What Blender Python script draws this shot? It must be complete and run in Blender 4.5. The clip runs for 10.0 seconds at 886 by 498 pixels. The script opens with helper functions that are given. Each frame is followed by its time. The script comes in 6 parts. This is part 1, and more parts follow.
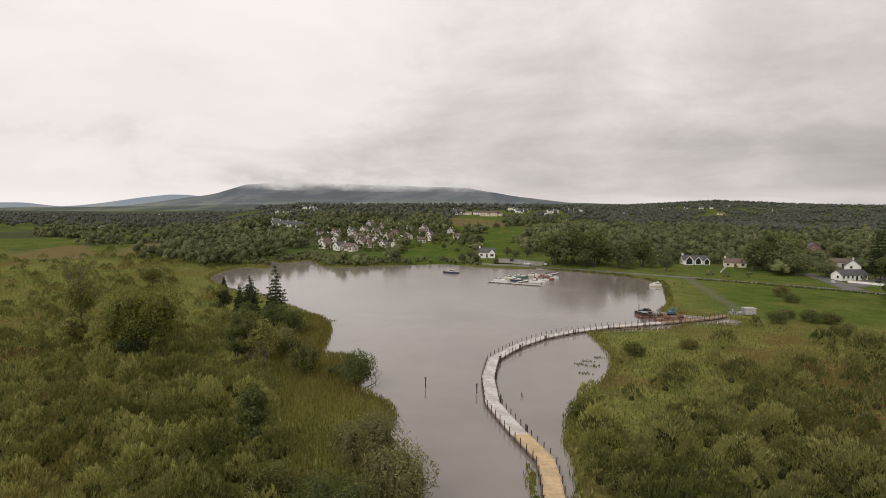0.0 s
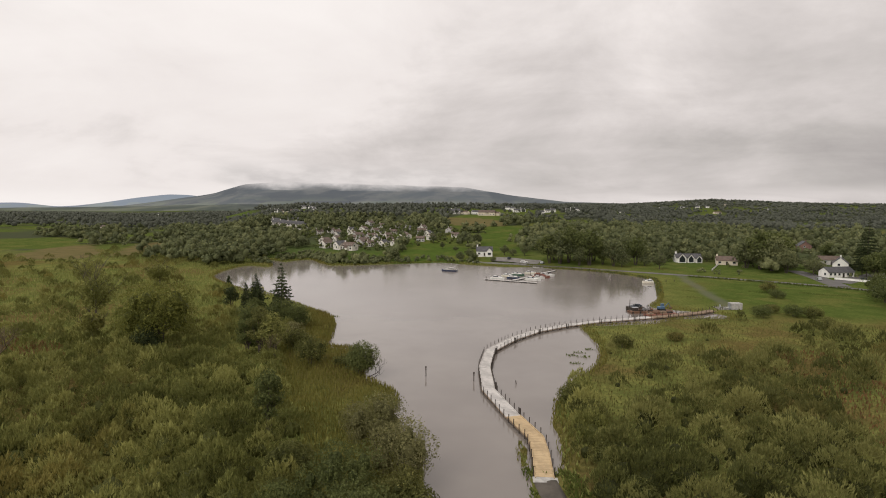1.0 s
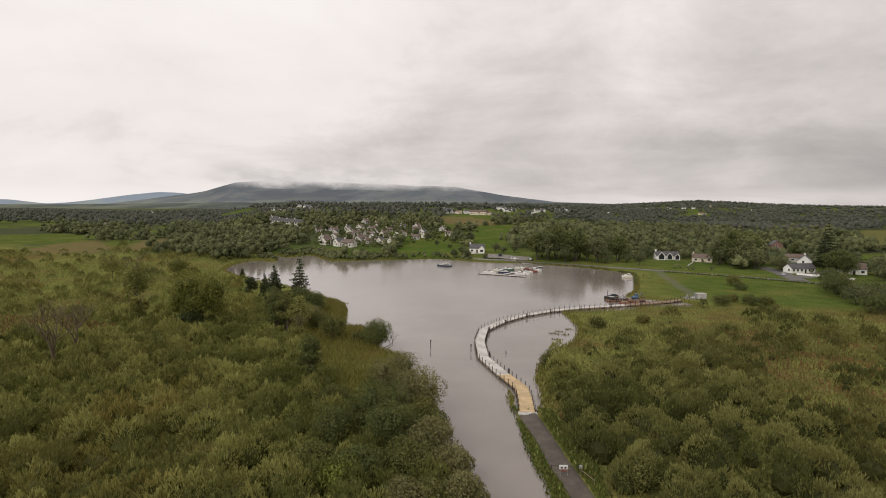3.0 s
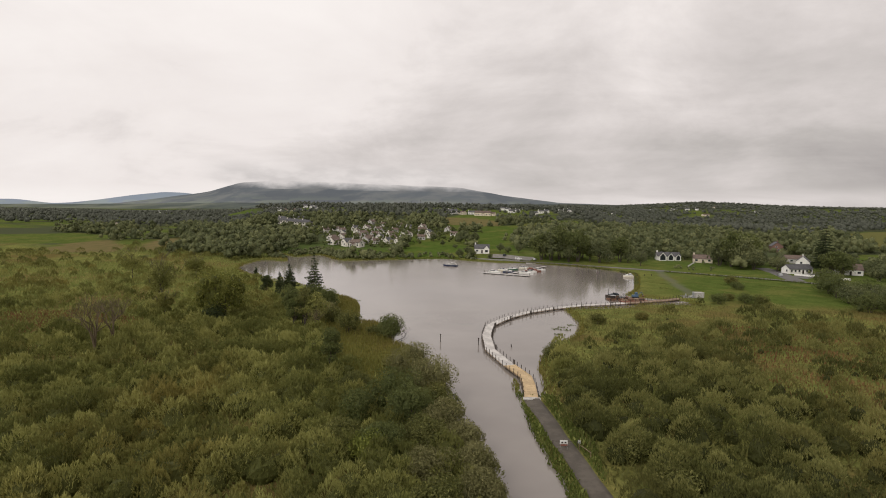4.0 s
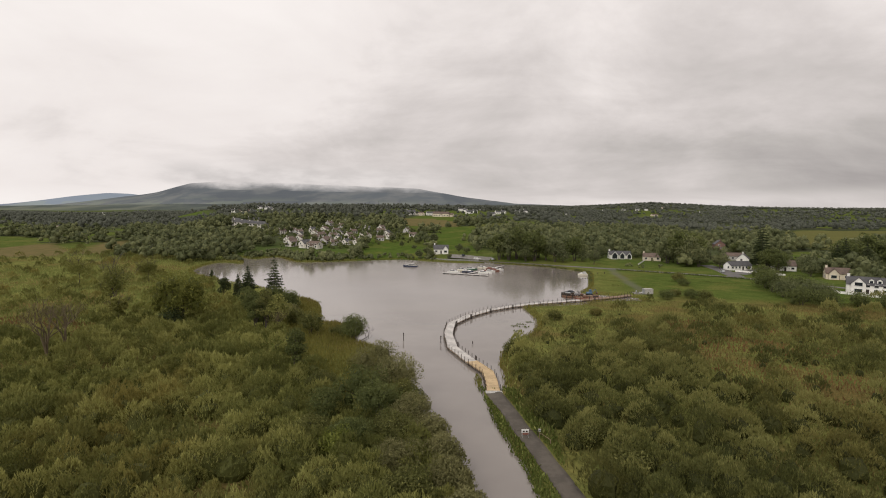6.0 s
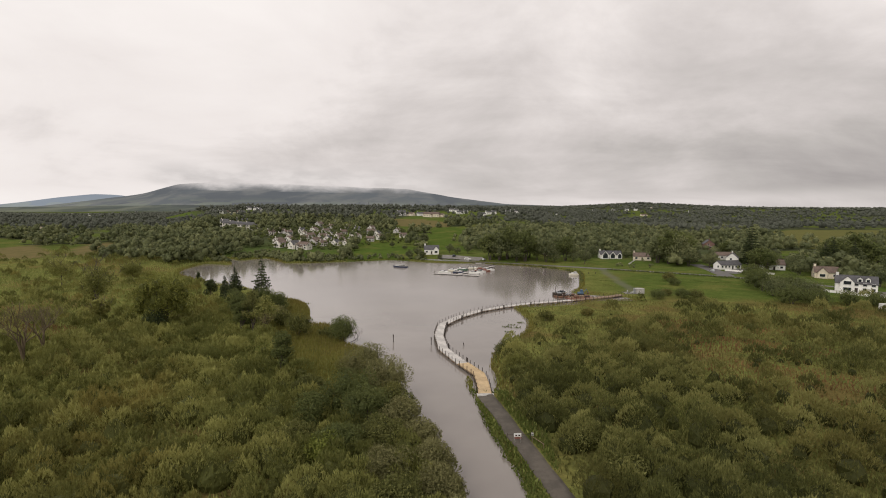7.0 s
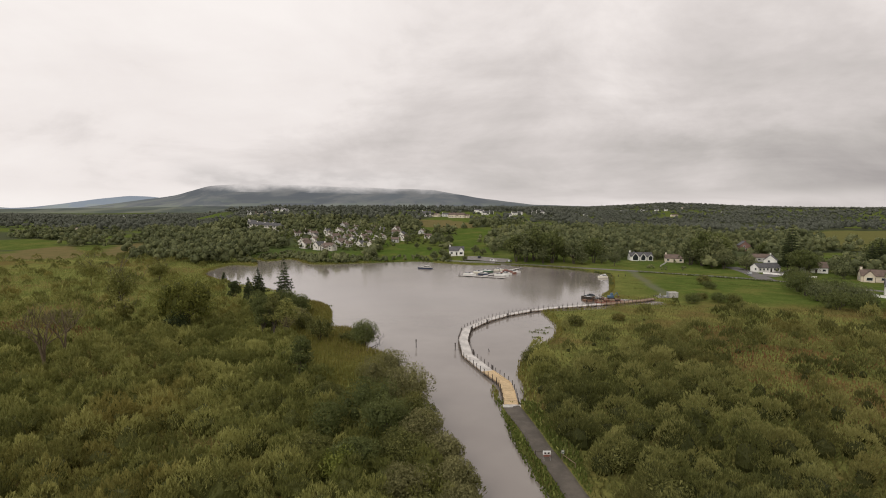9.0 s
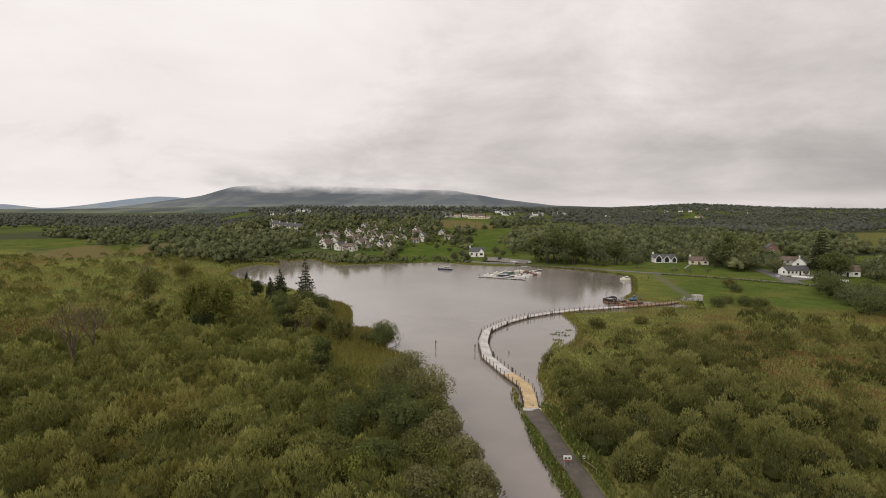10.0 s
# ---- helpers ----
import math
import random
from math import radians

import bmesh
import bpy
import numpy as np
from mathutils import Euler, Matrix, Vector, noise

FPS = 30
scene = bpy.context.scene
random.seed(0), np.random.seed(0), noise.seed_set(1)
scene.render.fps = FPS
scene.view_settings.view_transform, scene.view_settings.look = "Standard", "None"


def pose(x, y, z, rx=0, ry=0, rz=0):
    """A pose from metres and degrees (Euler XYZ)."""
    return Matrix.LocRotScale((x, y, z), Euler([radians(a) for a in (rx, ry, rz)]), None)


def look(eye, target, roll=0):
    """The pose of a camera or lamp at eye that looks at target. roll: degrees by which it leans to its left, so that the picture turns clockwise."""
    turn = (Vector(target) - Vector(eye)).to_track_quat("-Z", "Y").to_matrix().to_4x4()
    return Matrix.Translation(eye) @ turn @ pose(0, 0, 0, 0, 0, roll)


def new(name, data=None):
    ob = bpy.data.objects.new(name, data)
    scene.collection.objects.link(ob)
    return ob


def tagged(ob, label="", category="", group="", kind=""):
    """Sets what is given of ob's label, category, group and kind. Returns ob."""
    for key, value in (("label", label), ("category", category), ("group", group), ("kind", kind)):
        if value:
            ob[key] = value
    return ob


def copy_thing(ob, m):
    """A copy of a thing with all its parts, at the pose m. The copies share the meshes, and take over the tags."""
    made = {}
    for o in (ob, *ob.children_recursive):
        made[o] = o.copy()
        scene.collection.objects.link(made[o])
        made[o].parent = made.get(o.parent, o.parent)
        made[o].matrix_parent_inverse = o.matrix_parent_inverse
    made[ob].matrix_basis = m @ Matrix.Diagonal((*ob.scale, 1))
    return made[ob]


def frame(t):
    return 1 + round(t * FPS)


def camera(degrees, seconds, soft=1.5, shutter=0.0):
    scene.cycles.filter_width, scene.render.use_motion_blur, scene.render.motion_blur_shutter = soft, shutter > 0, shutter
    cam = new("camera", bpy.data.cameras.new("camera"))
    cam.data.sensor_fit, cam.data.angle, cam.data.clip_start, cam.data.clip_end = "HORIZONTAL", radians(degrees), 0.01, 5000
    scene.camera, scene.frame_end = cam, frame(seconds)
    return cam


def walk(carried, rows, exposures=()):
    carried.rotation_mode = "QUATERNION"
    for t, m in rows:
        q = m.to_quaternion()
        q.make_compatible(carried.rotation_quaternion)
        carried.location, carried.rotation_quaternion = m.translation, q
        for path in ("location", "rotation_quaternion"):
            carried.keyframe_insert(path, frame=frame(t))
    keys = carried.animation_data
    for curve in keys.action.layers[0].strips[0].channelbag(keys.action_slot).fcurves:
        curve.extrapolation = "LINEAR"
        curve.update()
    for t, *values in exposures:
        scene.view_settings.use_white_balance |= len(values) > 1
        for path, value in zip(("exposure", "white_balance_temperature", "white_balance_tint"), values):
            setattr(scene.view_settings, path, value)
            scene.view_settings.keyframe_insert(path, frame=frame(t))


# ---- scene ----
cam = camera(80.7, 10.0, soft=1.0)
PATH = [
    (0, (-1.711, -7.327, 32.548), (-2.106, -5.372, 32.398), 0.4),
    (0.5, (-1.104, -10.232, 32.6), (-1.499, -8.277, 32.449), 0.3),
    (1, (-0.594, -13.709, 32.644), (-0.982, -11.753, 32.492), 0.3),
    (1.5, (-0.096, -18.188, 32.626), (-0.47, -16.229, 32.474), 0.4),
    (2, (0.328, -23.38, 32.554), (-0.03, -21.418, 32.402), 0.4),
    (2.5, (0.601, -28.62, 32.477), (0.252, -26.656, 32.323), 0.6),
    (4, (0.592, -41.726, 32.899), (0.225, -39.766, 32.747), 0.8),
    (4.5, (0.428, -44.117, 33.046), (0.079, -42.153, 32.899), 0.7),
    (5, (0.181, -44.994, 33.093), (-0.058, -43.013, 32.947), 0.7),
    (5.5, (0.048, -44.944, 33.044), (-0.164, -42.961, 32.897), 0.7),
    (7, (-0.066, -42.553, 32.642), (-0.238, -40.565, 32.498), 0.5),
    (7.5, (-0.116, -41.127, 32.647), (-0.267, -39.138, 32.505), 0.5),
    (8, (-0.178, -39.577, 32.705), (-0.355, -37.59, 32.568), 0.4),
    (8.5, (-0.249, -38.523, 32.721), (-0.473, -36.541, 32.585), 0.4),
    (9, (-0.246, -38.095, 32.691), (-0.515, -36.118, 32.549), 0.4),
    (9.5, (-0.261, -37.941, 32.712), (-0.535, -35.965, 32.568), 0.4),
    (10, (-0.307, -37.798, 32.795), (-0.652, -35.833, 32.655), 0.5),
]
walk(cam, [(t, look(eye, target, roll)) for t, eye, target, roll in PATH])

# ---- world, sun, exposure ----
scene.view_settings.exposure = 0.0
world = bpy.data.worlds.new("overcast_sky")
scene.world = world
world.use_nodes = True
SUN_ELEVATION, SUN_AZIMUTH = radians(42), radians(-150)   # behind the cloud, over the viewer's left shoulder


class Nodes:
    """Short hand for wiring a node tree."""

    def __init__(self, tree):
        self.tree = tree
        tree.nodes.clear()

    def add(self, kind, links=None):
        return self.wire(self.tree.nodes.new(kind), links)

    def wire(self, n, links):
        for key, value in (links or {}).items():
            socket = n.inputs[key]
            if isinstance(value, bpy.types.NodeSocket):
                self.tree.links.new(value, socket)
            else:
                socket.default_value = value
        return n

    def attribute(self, name):
        n = self.add("ShaderNodeAttribute")
        n.attribute_name = name
        return n

    def math(self, op, a, b=0.0, clamp=False):
        n = self.add("ShaderNodeMath", {0: a, 1: b})
        n.operation, n.use_clamp = op, clamp
        return n.outputs[0]

    def vec(self, op, a, b):
        n = self.add("ShaderNodeVectorMath", {0: a, 1: b})
        n.operation = op
        return n.outputs["Value" if op == "DOT_PRODUCT" else "Vector"]

    def mix(self, fac, a, b, blend="MIX"):
        n = self.add("ShaderNodeMix")
        n.data_type, n.blend_type, n.clamp_factor = "RGBA", blend, True
        for key, value in ((0, fac), (6, a), (7, b)):
            if isinstance(value, bpy.types.NodeSocket):
                self.tree.links.new(value, n.inputs[key])
            elif key == 0:
                n.inputs[key].default_value = value
            else:
                n.inputs[key].default_value = (*value[:3], 1)
        return n.outputs[2]

    def noise(self, vector, scale, detail=4.0, rough=0.55, distort=0.0):
        return self.add("ShaderNodeTexNoise", {"Vector": vector, "Scale": scale, "Detail": detail, "Roughness": rough,
                                               "Distortion": distort}).outputs[0]

    def span(self, value, a, b, c=0.0, d=1.0, smooth=True):
        n = self.add("ShaderNodeMapRange")
        n.interpolation_type, n.clamp = "SMOOTHSTEP" if smooth else "LINEAR", True
        return self.wire(n, {0: value, 1: a, 2: b, 3: c, 4: d}).outputs[0]


def build_sky():
    n = Nodes(world.node_tree)
    sky = n.add("ShaderNodeTexSky")
    sky.sky_type, sky.sun_disc = "NISHITA", False
    sky.sun_elevation, sky.sun_rotation, sky.air_density, sky.dust_density = SUN_ELEVATION, SUN_AZIMUTH, 1.2, 2.0
    way = n.add("ShaderNodeTexCoord").outputs["Generated"]
    s = n.add("ShaderNodeSeparateXYZ", {0: way})
    up = n.math("MAXIMUM", s.outputs[2], 0.0)
    reach = n.math("ADD", up, 0.2)
    flat = n.add("ShaderNodeCombineXYZ", {0: n.math("DIVIDE", s.outputs[0], reach), 1: n.math("DIVIDE", s.outputs[1], reach), 2: 0.0}).outputs[0]
    soft = n.vec("MULTIPLY", way, (1.0, 1.0, 2.1))
    big = n.noise(n.vec("ADD", soft, (3.1, 1.7, 0.4)), 1.25, 3.0, 0.5, 0.3)
    # rolls of cloud in perspective, and ragged wisps
    roll = n.noise(n.vec("ADD", n.vec("MULTIPLY", flat, (0.8, 1.25, 1.0)), (4.3, 2.6, 1.0)), 1.05, 8.0, 0.56, 0.45)
    wisp = n.noise(n.vec("ADD", n.vec("MULTIPLY", way, (1.0, 1.0, 2.1)), (1.3, 5.2, 3.0)), 2.9, 8.0, 0.59, 0.35)
    cloud = n.math("ADD", n.math("MULTIPLY", big, 0.42), n.math("ADD", n.math("MULTIPLY", roll, 0.24), n.math("MULTIPLY", wisp, 0.40)))
    # the cloud thickens to the east
    cloud = n.math("ADD", cloud, n.math("MULTIPLY", s.outputs[0], -0.075))
    cloud = n.math("ADD", cloud, n.span(up, 0.2, 0.5, 0.04, 0.10))
    # a darker ragged base low down, and a bright gap under it
    base = n.math("ADD", up, n.math("MULTIPLY", n.math("SUBTRACT", wisp, 0.5), 0.07))
    band = n.math("MULTIPLY", n.span(base, 0.17, 0.08), n.span(base, 0.022, 0.05))
    cloud = n.math("ADD", cloud, n.math("MULTIPLY", band, n.span(s.outputs[0], -0.15, 0.5, -0.045, -0.12)))
    cloud = n.math("ADD", cloud, n.math("MULTIPLY", n.span(base, 0.035, 0.012, 0.0, 0.07), n.span(s.outputs[0], 0.1, -0.45, 0.1, 1.0)))
    # thinner cloud towards the hidden sun
    sun_dir = (math.sin(SUN_AZIMUTH) * math.cos(SUN_ELEVATION), math.cos(SUN_AZIMUTH) * math.cos(SUN_ELEVATION), math.sin(SUN_ELEVATION))
    near_sun = n.vec("DOT_PRODUCT", way, sun_dir)
    glow = n.span(near_sun, -0.5, 0.9, -0.07, 0.14)
    cloud = n.math("ADD", cloud, glow)
    ramp = n.add("ShaderNodeValToRGB", {0: cloud})
    stops = [(0.28, (0.40, 0.37, 0.36)), (0.37, (0.52, 0.485, 0.465)), (0.46, (0.67, 0.62, 0.60)), (0.56, (0.86, 0.80, 0.775)), (0.70, (0.945, 0.89, 0.862))]
    e = ramp.color_ramp.elements
    e[0].position, e[0].color = stops[0][0], (*stops[0][1], 1)
    e[1].position, e[1].color = stops[-1][0], (*stops[-1][1], 1)
    for at, c in stops[1:-1]:
        x = e.new(at)
        x.color = (*c, 1)
    blue = n.vec("MULTIPLY", sky.outputs[0], (0.1, 0.1, 0.1))
    thin = n.span(cloud, 0.72, 0.95, 0.0, 0.25)
    colour = n.mix(thin, ramp.outputs[0], blue)
    back = n.add("ShaderNodeBackground", {0: colour, 1: 1.0})
    n.add("ShaderNodeOutputWorld", {0: back.outputs[0]})


build_sky()
sun = new("sun", bpy.data.lights.new("sun", "SUN"))
sun.data.energy, sun.data.angle, sun.data.color = 1.5, radians(30), (1.0, 0.96, 0.9)
sun.matrix_world = look((0, 0, 0), (-math.sin(SUN_AZIMUTH) * math.cos(SUN_ELEVATION), -math.cos(SUN_AZIMUTH) * math.cos(SUN_ELEVATION), -math.sin(SUN_ELEVATION)))

# ---- materials ----


def material(name):
    m = bpy.data.materials.new(name)
    m.use_nodes = True
    return m, Nodes(m.node_tree)


def surface(n, colour, rough=0.8, metal=0.0, normal=None, spec=0.5, extra=None):
    links = {"Base Color": colour if isinstance(colour, bpy.types.NodeSocket) else (*colour, 1), "Roughness": rough, "Metallic": metal, "Specular IOR Level": spec}
    if normal is not None:
        links["Normal"] = normal
    links.update(extra or {})
    p = n.add("ShaderNodeBsdfPrincipled", links)
    n.add("ShaderNodeOutputMaterial", {0: p.outputs[0]})
    return p


def place(n):
    return n.add("ShaderNodeTexCoord").outputs["Object"]


def worn(name, colour, rough=0.75, metal=0.0, amount=0.25, scale=1.5, fine=14.0, spec=0.4, bump=0.02):
    """Paint, timber, render and the like: a base colour with stains, grain and slight relief."""
    m, n = material(name)
    at = place(n)
    dull = [c * (1 - amount) for c in colour]
    pale = [min(1, c * (1 + amount * 0.5)) for c in colour]
    c = n.mix(n.span(n.noise(at, scale, 5.0, 0.6), 0.35, 0.65), dull, pale)
    c = n.mix(n.math("MULTIPLY", n.noise(at, fine, 3.0), 0.35), c, dull)
    rnd = n.add("ShaderNodeObjectInfo").outputs["Random"]
    c = n.mix(n.span(rnd, 0, 1, 0.0, 0.22, False), c, dull)
    b = n.add("ShaderNodeBump", {"Strength": 0.35, "Distance": bump, "Height": n.noise(at, fine * 2, 4.0)})
    surface(n, c, rough, metal, b.outputs[0], spec)
    return m


def leafy(name, dark, mid, light, patch=0.25, dry=None, dry_amount=0.0, translucent=0.3, speckle=1.0):
    """Foliage: each plant and leaf clump differs, with broader drifts of tone across the land."""
    m, n = material(name)
    at = n.add("ShaderNodeNewGeometry")
    own = at.outputs["Random Per Island"]
    where = at.outputs["Position"]
    tone = n.attribute("plant_tone").outputs["Fac"]
    c = n.mix(n.span(own, 0.0, 1.0, 0.75 - 0.5 * speckle, 1.0, False), dark, mid)
    c = n.mix(n.span(own, 0.8, 1.0, 0.0, 0.7 * speckle), c, light)
    drift = n.noise(where, patch, 3.0, 0.6)
    c = n.mix(n.span(drift, 0.45, 0.7, 0.0, 0.5), c, light)
    c = n.mix(n.span(n.noise(n.vec("ADD", where, (31.0, 7.0, 0.0)), patch * 2.3, 2.0), 0.5, 0.7, 0.0, 0.5), c, dark)
    grain = n.noise(where, 1.6, 3.0, 0.6)
    c = n.mix(n.span(grain, 0.5, 0.7, 0.0, 0.45), c, dark)
    c = n.mix(n.span(grain, 0.46, 0.32, 0.0, 0.35), c, light)
    if dry:
        spots = n.span(n.noise(n.vec("ADD", where, (3.0, 90.0, 0.0)), patch * 0.6, 4.0, 0.6), 0.5, 0.66, 0.0, dry_amount)
        c = n.mix(spots, c, dry)
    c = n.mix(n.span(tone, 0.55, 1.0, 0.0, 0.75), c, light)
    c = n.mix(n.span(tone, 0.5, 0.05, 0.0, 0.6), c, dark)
    # inside of a bush or crown: its shade painted in, darker than any leaf
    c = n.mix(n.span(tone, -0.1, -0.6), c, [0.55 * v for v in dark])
    rnd = n.add("ShaderNodeObjectInfo").outputs["Random"]
    c = n.mix(n.span(rnd, 0, 1, 0.0, 0.3, False), c, dark)
    relief = n.add("ShaderNodeBump", {"Strength": 0.7, "Distance": 0.5, "Height": grain}).outputs[0]
    p = n.add("ShaderNodeBsdfPrincipled", {"Base Color": c, "Roughness": 0.6, "Specular IOR Level": 0.12, "Normal": relief})
    t = n.add("ShaderNodeBsdfTranslucent", {"Color": c})
    s = n.add("ShaderNodeMixShader", {0: translucent, 1: p.outputs[0], 2: t.outputs[0]})
    n.add("ShaderNodeOutputMaterial", {0: s.outputs[0]})
    return m


def build_ground_material():
    m, n = material("marsh_and_pasture")
    where = n.add("ShaderNodeNewGeometry").outputs["Position"]
    kind = n.attribute("pasture").outputs["Fac"]
    road = n.attribute("worn_path").outputs["Fac"]
    fine = n.noise(where, 1.3, 6.0, 0.65)
    mid = n.noise(where, 0.16, 5.0, 0.6)
    broad = n.noise(where, 0.03, 4.0, 0.6)
    marsh = n.mix(n.span(mid, 0.38, 0.62), (0.125, 0.138, 0.040), (0.195, 0.195, 0.058))
    marsh = n.mix(n.span(broad, 0.48, 0.62, 0.0, 0.7), marsh, (0.15, 0.092, 0.04))
    marsh = n.mix(n.span(fine, 0.3, 0.7, 0.0, 0.6), marsh, (0.055, 0.058, 0.018))
    pick = n.attribute("field").outputs["Fac"]
    grass = n.mix(pick, (0.068, 0.106, 0.020), (0.128, 0.132, 0.042))
    grass = n.mix(n.span(mid, 0.42, 0.62, 0.0, 0.6), grass, (0.052, 0.078, 0.017))
    grass = n.mix(n.span(n.noise(n.vec("ADD", where, (50.0, 3.0, 0.0)), 0.05, 6.0, 0.66), 0.5, 0.64, 0.0, 0.6), grass, (0.14, 0.132, 0.04))
    grass = n.mix(n.span(fine, 0.42, 0.62, 0.0, 0.5), grass, (0.05, 0.066, 0.017))
    grass = n.mix(n.span(pick, 0.6, 0.88, 0.0, 0.85), grass, n.mix(n.span(mid, 0.35, 0.65), (0.115, 0.098, 0.044), (0.155, 0.118, 0.058)))
    grass = n.mix(n.math("MULTIPLY", n.attribute("woodland").outputs["Fac"], 0.85), grass, (0.060, 0.064, 0.040))
    c = n.mix(kind, marsh, grass)
    c = n.mix(road, c, n.mix(fine, (0.10, 0.095, 0.08), (0.16, 0.15, 0.13)))
    b = n.add("ShaderNodeBump", {"Strength": 0.8, "Distance": 0.3, "Height": fine})
    surface(n, c, 0.95, 0.0, b.outputs[0], 0.0)
    return m


def build_water_material():
    m, n = material("still_lake_water")
    where = n.add("ShaderNodeNewGeometry").outputs["Position"]
    north = n.add("ShaderNodeSeparateXYZ", {0: where}).outputs[1]
    ripple = n.math("ADD", n.noise(n.vec("MULTIPLY", where, (0.6, 1.0, 1.0)), 2.2, 3.0, 0.55), n.math("MULTIPLY", n.noise(n.vec("MULTIPLY", where, (0.5, 1.0, 1.0)), 0.6, 3.0, 0.5), 1.0))
    calm = n.span(n.noise(where, 0.022, 3.0, 0.55), 0.35, 0.65, 0.35, 1.0)
    west = n.span(n.add("ShaderNodeSeparateXYZ", {0: where}).outputs[0], 0.0, -90.0, 1.0, 0.35)
    breeze = n.math("MULTIPLY", n.math("MULTIPLY", calm, west), n.span(north, 90.0, 210.0, 0.03, 0.08))
    b = n.add("ShaderNodeBump", {"Strength": breeze, "Distance": 0.25, "Height": ripple})
    c = n.mix(n.span(n.noise(where, 0.03, 4.0, 0.6), 0.35, 0.65), (0.172, 0.149, 0.132), (0.205, 0.18, 0.159))
    surface(n, c, n.math("ADD", n.math("MULTIPLY", n.span(north, 110.0, 225.0, 0.0, 0.21), n.math("MULTIPLY", n.span(n.add("ShaderNodeSeparateXYZ", {0: where}).outputs[0], 32.0, 12.0, 0.06, 1.0), n.span(n.add("ShaderNodeSeparateXYZ", {0: where}).outputs[0], -55.0, -110.0, 1.0, 0.35))), 0.03), 0.0, b.outputs[0], 0.5, {"IOR": 1.52})
    return m


def build_haze_material(name, near, far, glow, low_glow, top=260.0):
    """Far hillside of moor, plantations and small fields, with the haze of damp miles painted on as a glow set by
    height.
    """
    m, n = material(name)
    where = n.add("ShaderNodeNewGeometry").outputs["Position"]
    z = n.add("ShaderNodeSeparateXYZ", {0: where}).outputs[2]
    p = n.noise(n.vec("MULTIPLY", where, (1.0, 0.3, 2.2)), 0.006, 8.0, 0.66, 0.4)
    q = n.noise(n.vec("ADD", n.vec("MULTIPLY", where, (1.0, 0.2, 3.0)), (90.0, 4.0, 7.0)), 0.0022, 4.0, 0.55)
    cell = n.add("ShaderNodeTexVoronoi", {"Vector": n.vec("MULTIPLY", where, (1.0, 0.5, 4.0)), "Scale": 0.011}).outputs["Color"]
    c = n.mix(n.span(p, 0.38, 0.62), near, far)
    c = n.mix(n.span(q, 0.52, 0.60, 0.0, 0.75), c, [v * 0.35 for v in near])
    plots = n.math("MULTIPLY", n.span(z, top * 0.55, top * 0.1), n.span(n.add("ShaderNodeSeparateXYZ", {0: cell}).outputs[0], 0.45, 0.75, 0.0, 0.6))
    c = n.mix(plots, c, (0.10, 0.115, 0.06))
    # emission laid over the diffuse slope stands in for haze
    haze_glow = n.mix(n.span(z, 0.0, top), low_glow, glow)
    e = n.add("ShaderNodeEmission", {0: haze_glow, 1: 1.0})
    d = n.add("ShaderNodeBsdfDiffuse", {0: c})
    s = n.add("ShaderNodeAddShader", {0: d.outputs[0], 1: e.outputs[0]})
    n.add("ShaderNodeOutputMaterial", {0: s.outputs[0]})
    return m


def build_cloud_material():
    m, n = material("low_cloud")
    uv = n.attribute("band").outputs["Vector"]
    s = n.add("ShaderNodeSeparateXYZ", {0: uv})
    ragged = n.math("ADD", n.noise(n.vec("MULTIPLY", uv, (7.0, 1.6, 1.0)), 1.0, 6.0, 0.58, 0.3), 0.0)
    height = n.math("ADD", s.outputs[1], n.math("MULTIPLY", n.math("SUBTRACT", ragged, 0.5), 0.6))
    a = n.math("MULTIPLY", n.span(height, -0.04, 0.26), n.span(s.outputs[1], 1.0, 0.3))
    ends = n.math("MULTIPLY", n.span(s.outputs[0], 0.0, 0.12), n.span(s.outputs[0], 1.0, 0.6))
    a = n.math("MULTIPLY", a, ends)
    tone = n.noise(n.vec("MULTIPLY", uv, (9.0, 2.5, 1.0)), 1.0, 4.0, 0.55)
    e = n.add("ShaderNodeEmission", {0: n.mix(n.span(tone, 0.35, 0.65), (0.63, 0.59, 0.575), (0.76, 0.71, 0.69)), 1: 1.0})
    t = n.add("ShaderNodeBsdfTransparent")
    x = n.add("ShaderNodeMixShader", {0: a, 1: t.outputs[0], 2: e.outputs[0]})
    n.add("ShaderNodeOutputMaterial", {0: x.outputs[0]})
    return m


GROUND, WATER = build_ground_material(), build_water_material()
# haze over the far woods is painted in: leaf colour paler and greyer
HAZED_LEAF = leafy("far_wood_leaves_hazed", (0.080, 0.086, 0.068), (0.112, 0.120, 0.090), (0.150, 0.156, 0.114), 0.006, speckle=0.4)
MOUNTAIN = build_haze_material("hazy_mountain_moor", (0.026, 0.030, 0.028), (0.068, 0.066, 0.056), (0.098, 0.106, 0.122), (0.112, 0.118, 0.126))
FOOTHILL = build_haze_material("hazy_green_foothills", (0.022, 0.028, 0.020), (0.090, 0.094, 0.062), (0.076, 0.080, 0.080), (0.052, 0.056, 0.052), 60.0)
# here the blue of haze is in the base colours as well as the glow
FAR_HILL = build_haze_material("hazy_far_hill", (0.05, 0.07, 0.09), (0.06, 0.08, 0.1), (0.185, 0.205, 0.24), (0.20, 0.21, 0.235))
CLOUD = build_cloud_material()
WILLOW = leafy("willow_scrub_leaves", (0.058, 0.065, 0.019), (0.160, 0.163, 0.048), (0.290, 0.278, 0.094), 0.045, (0.24, 0.185, 0.055), 0.45)
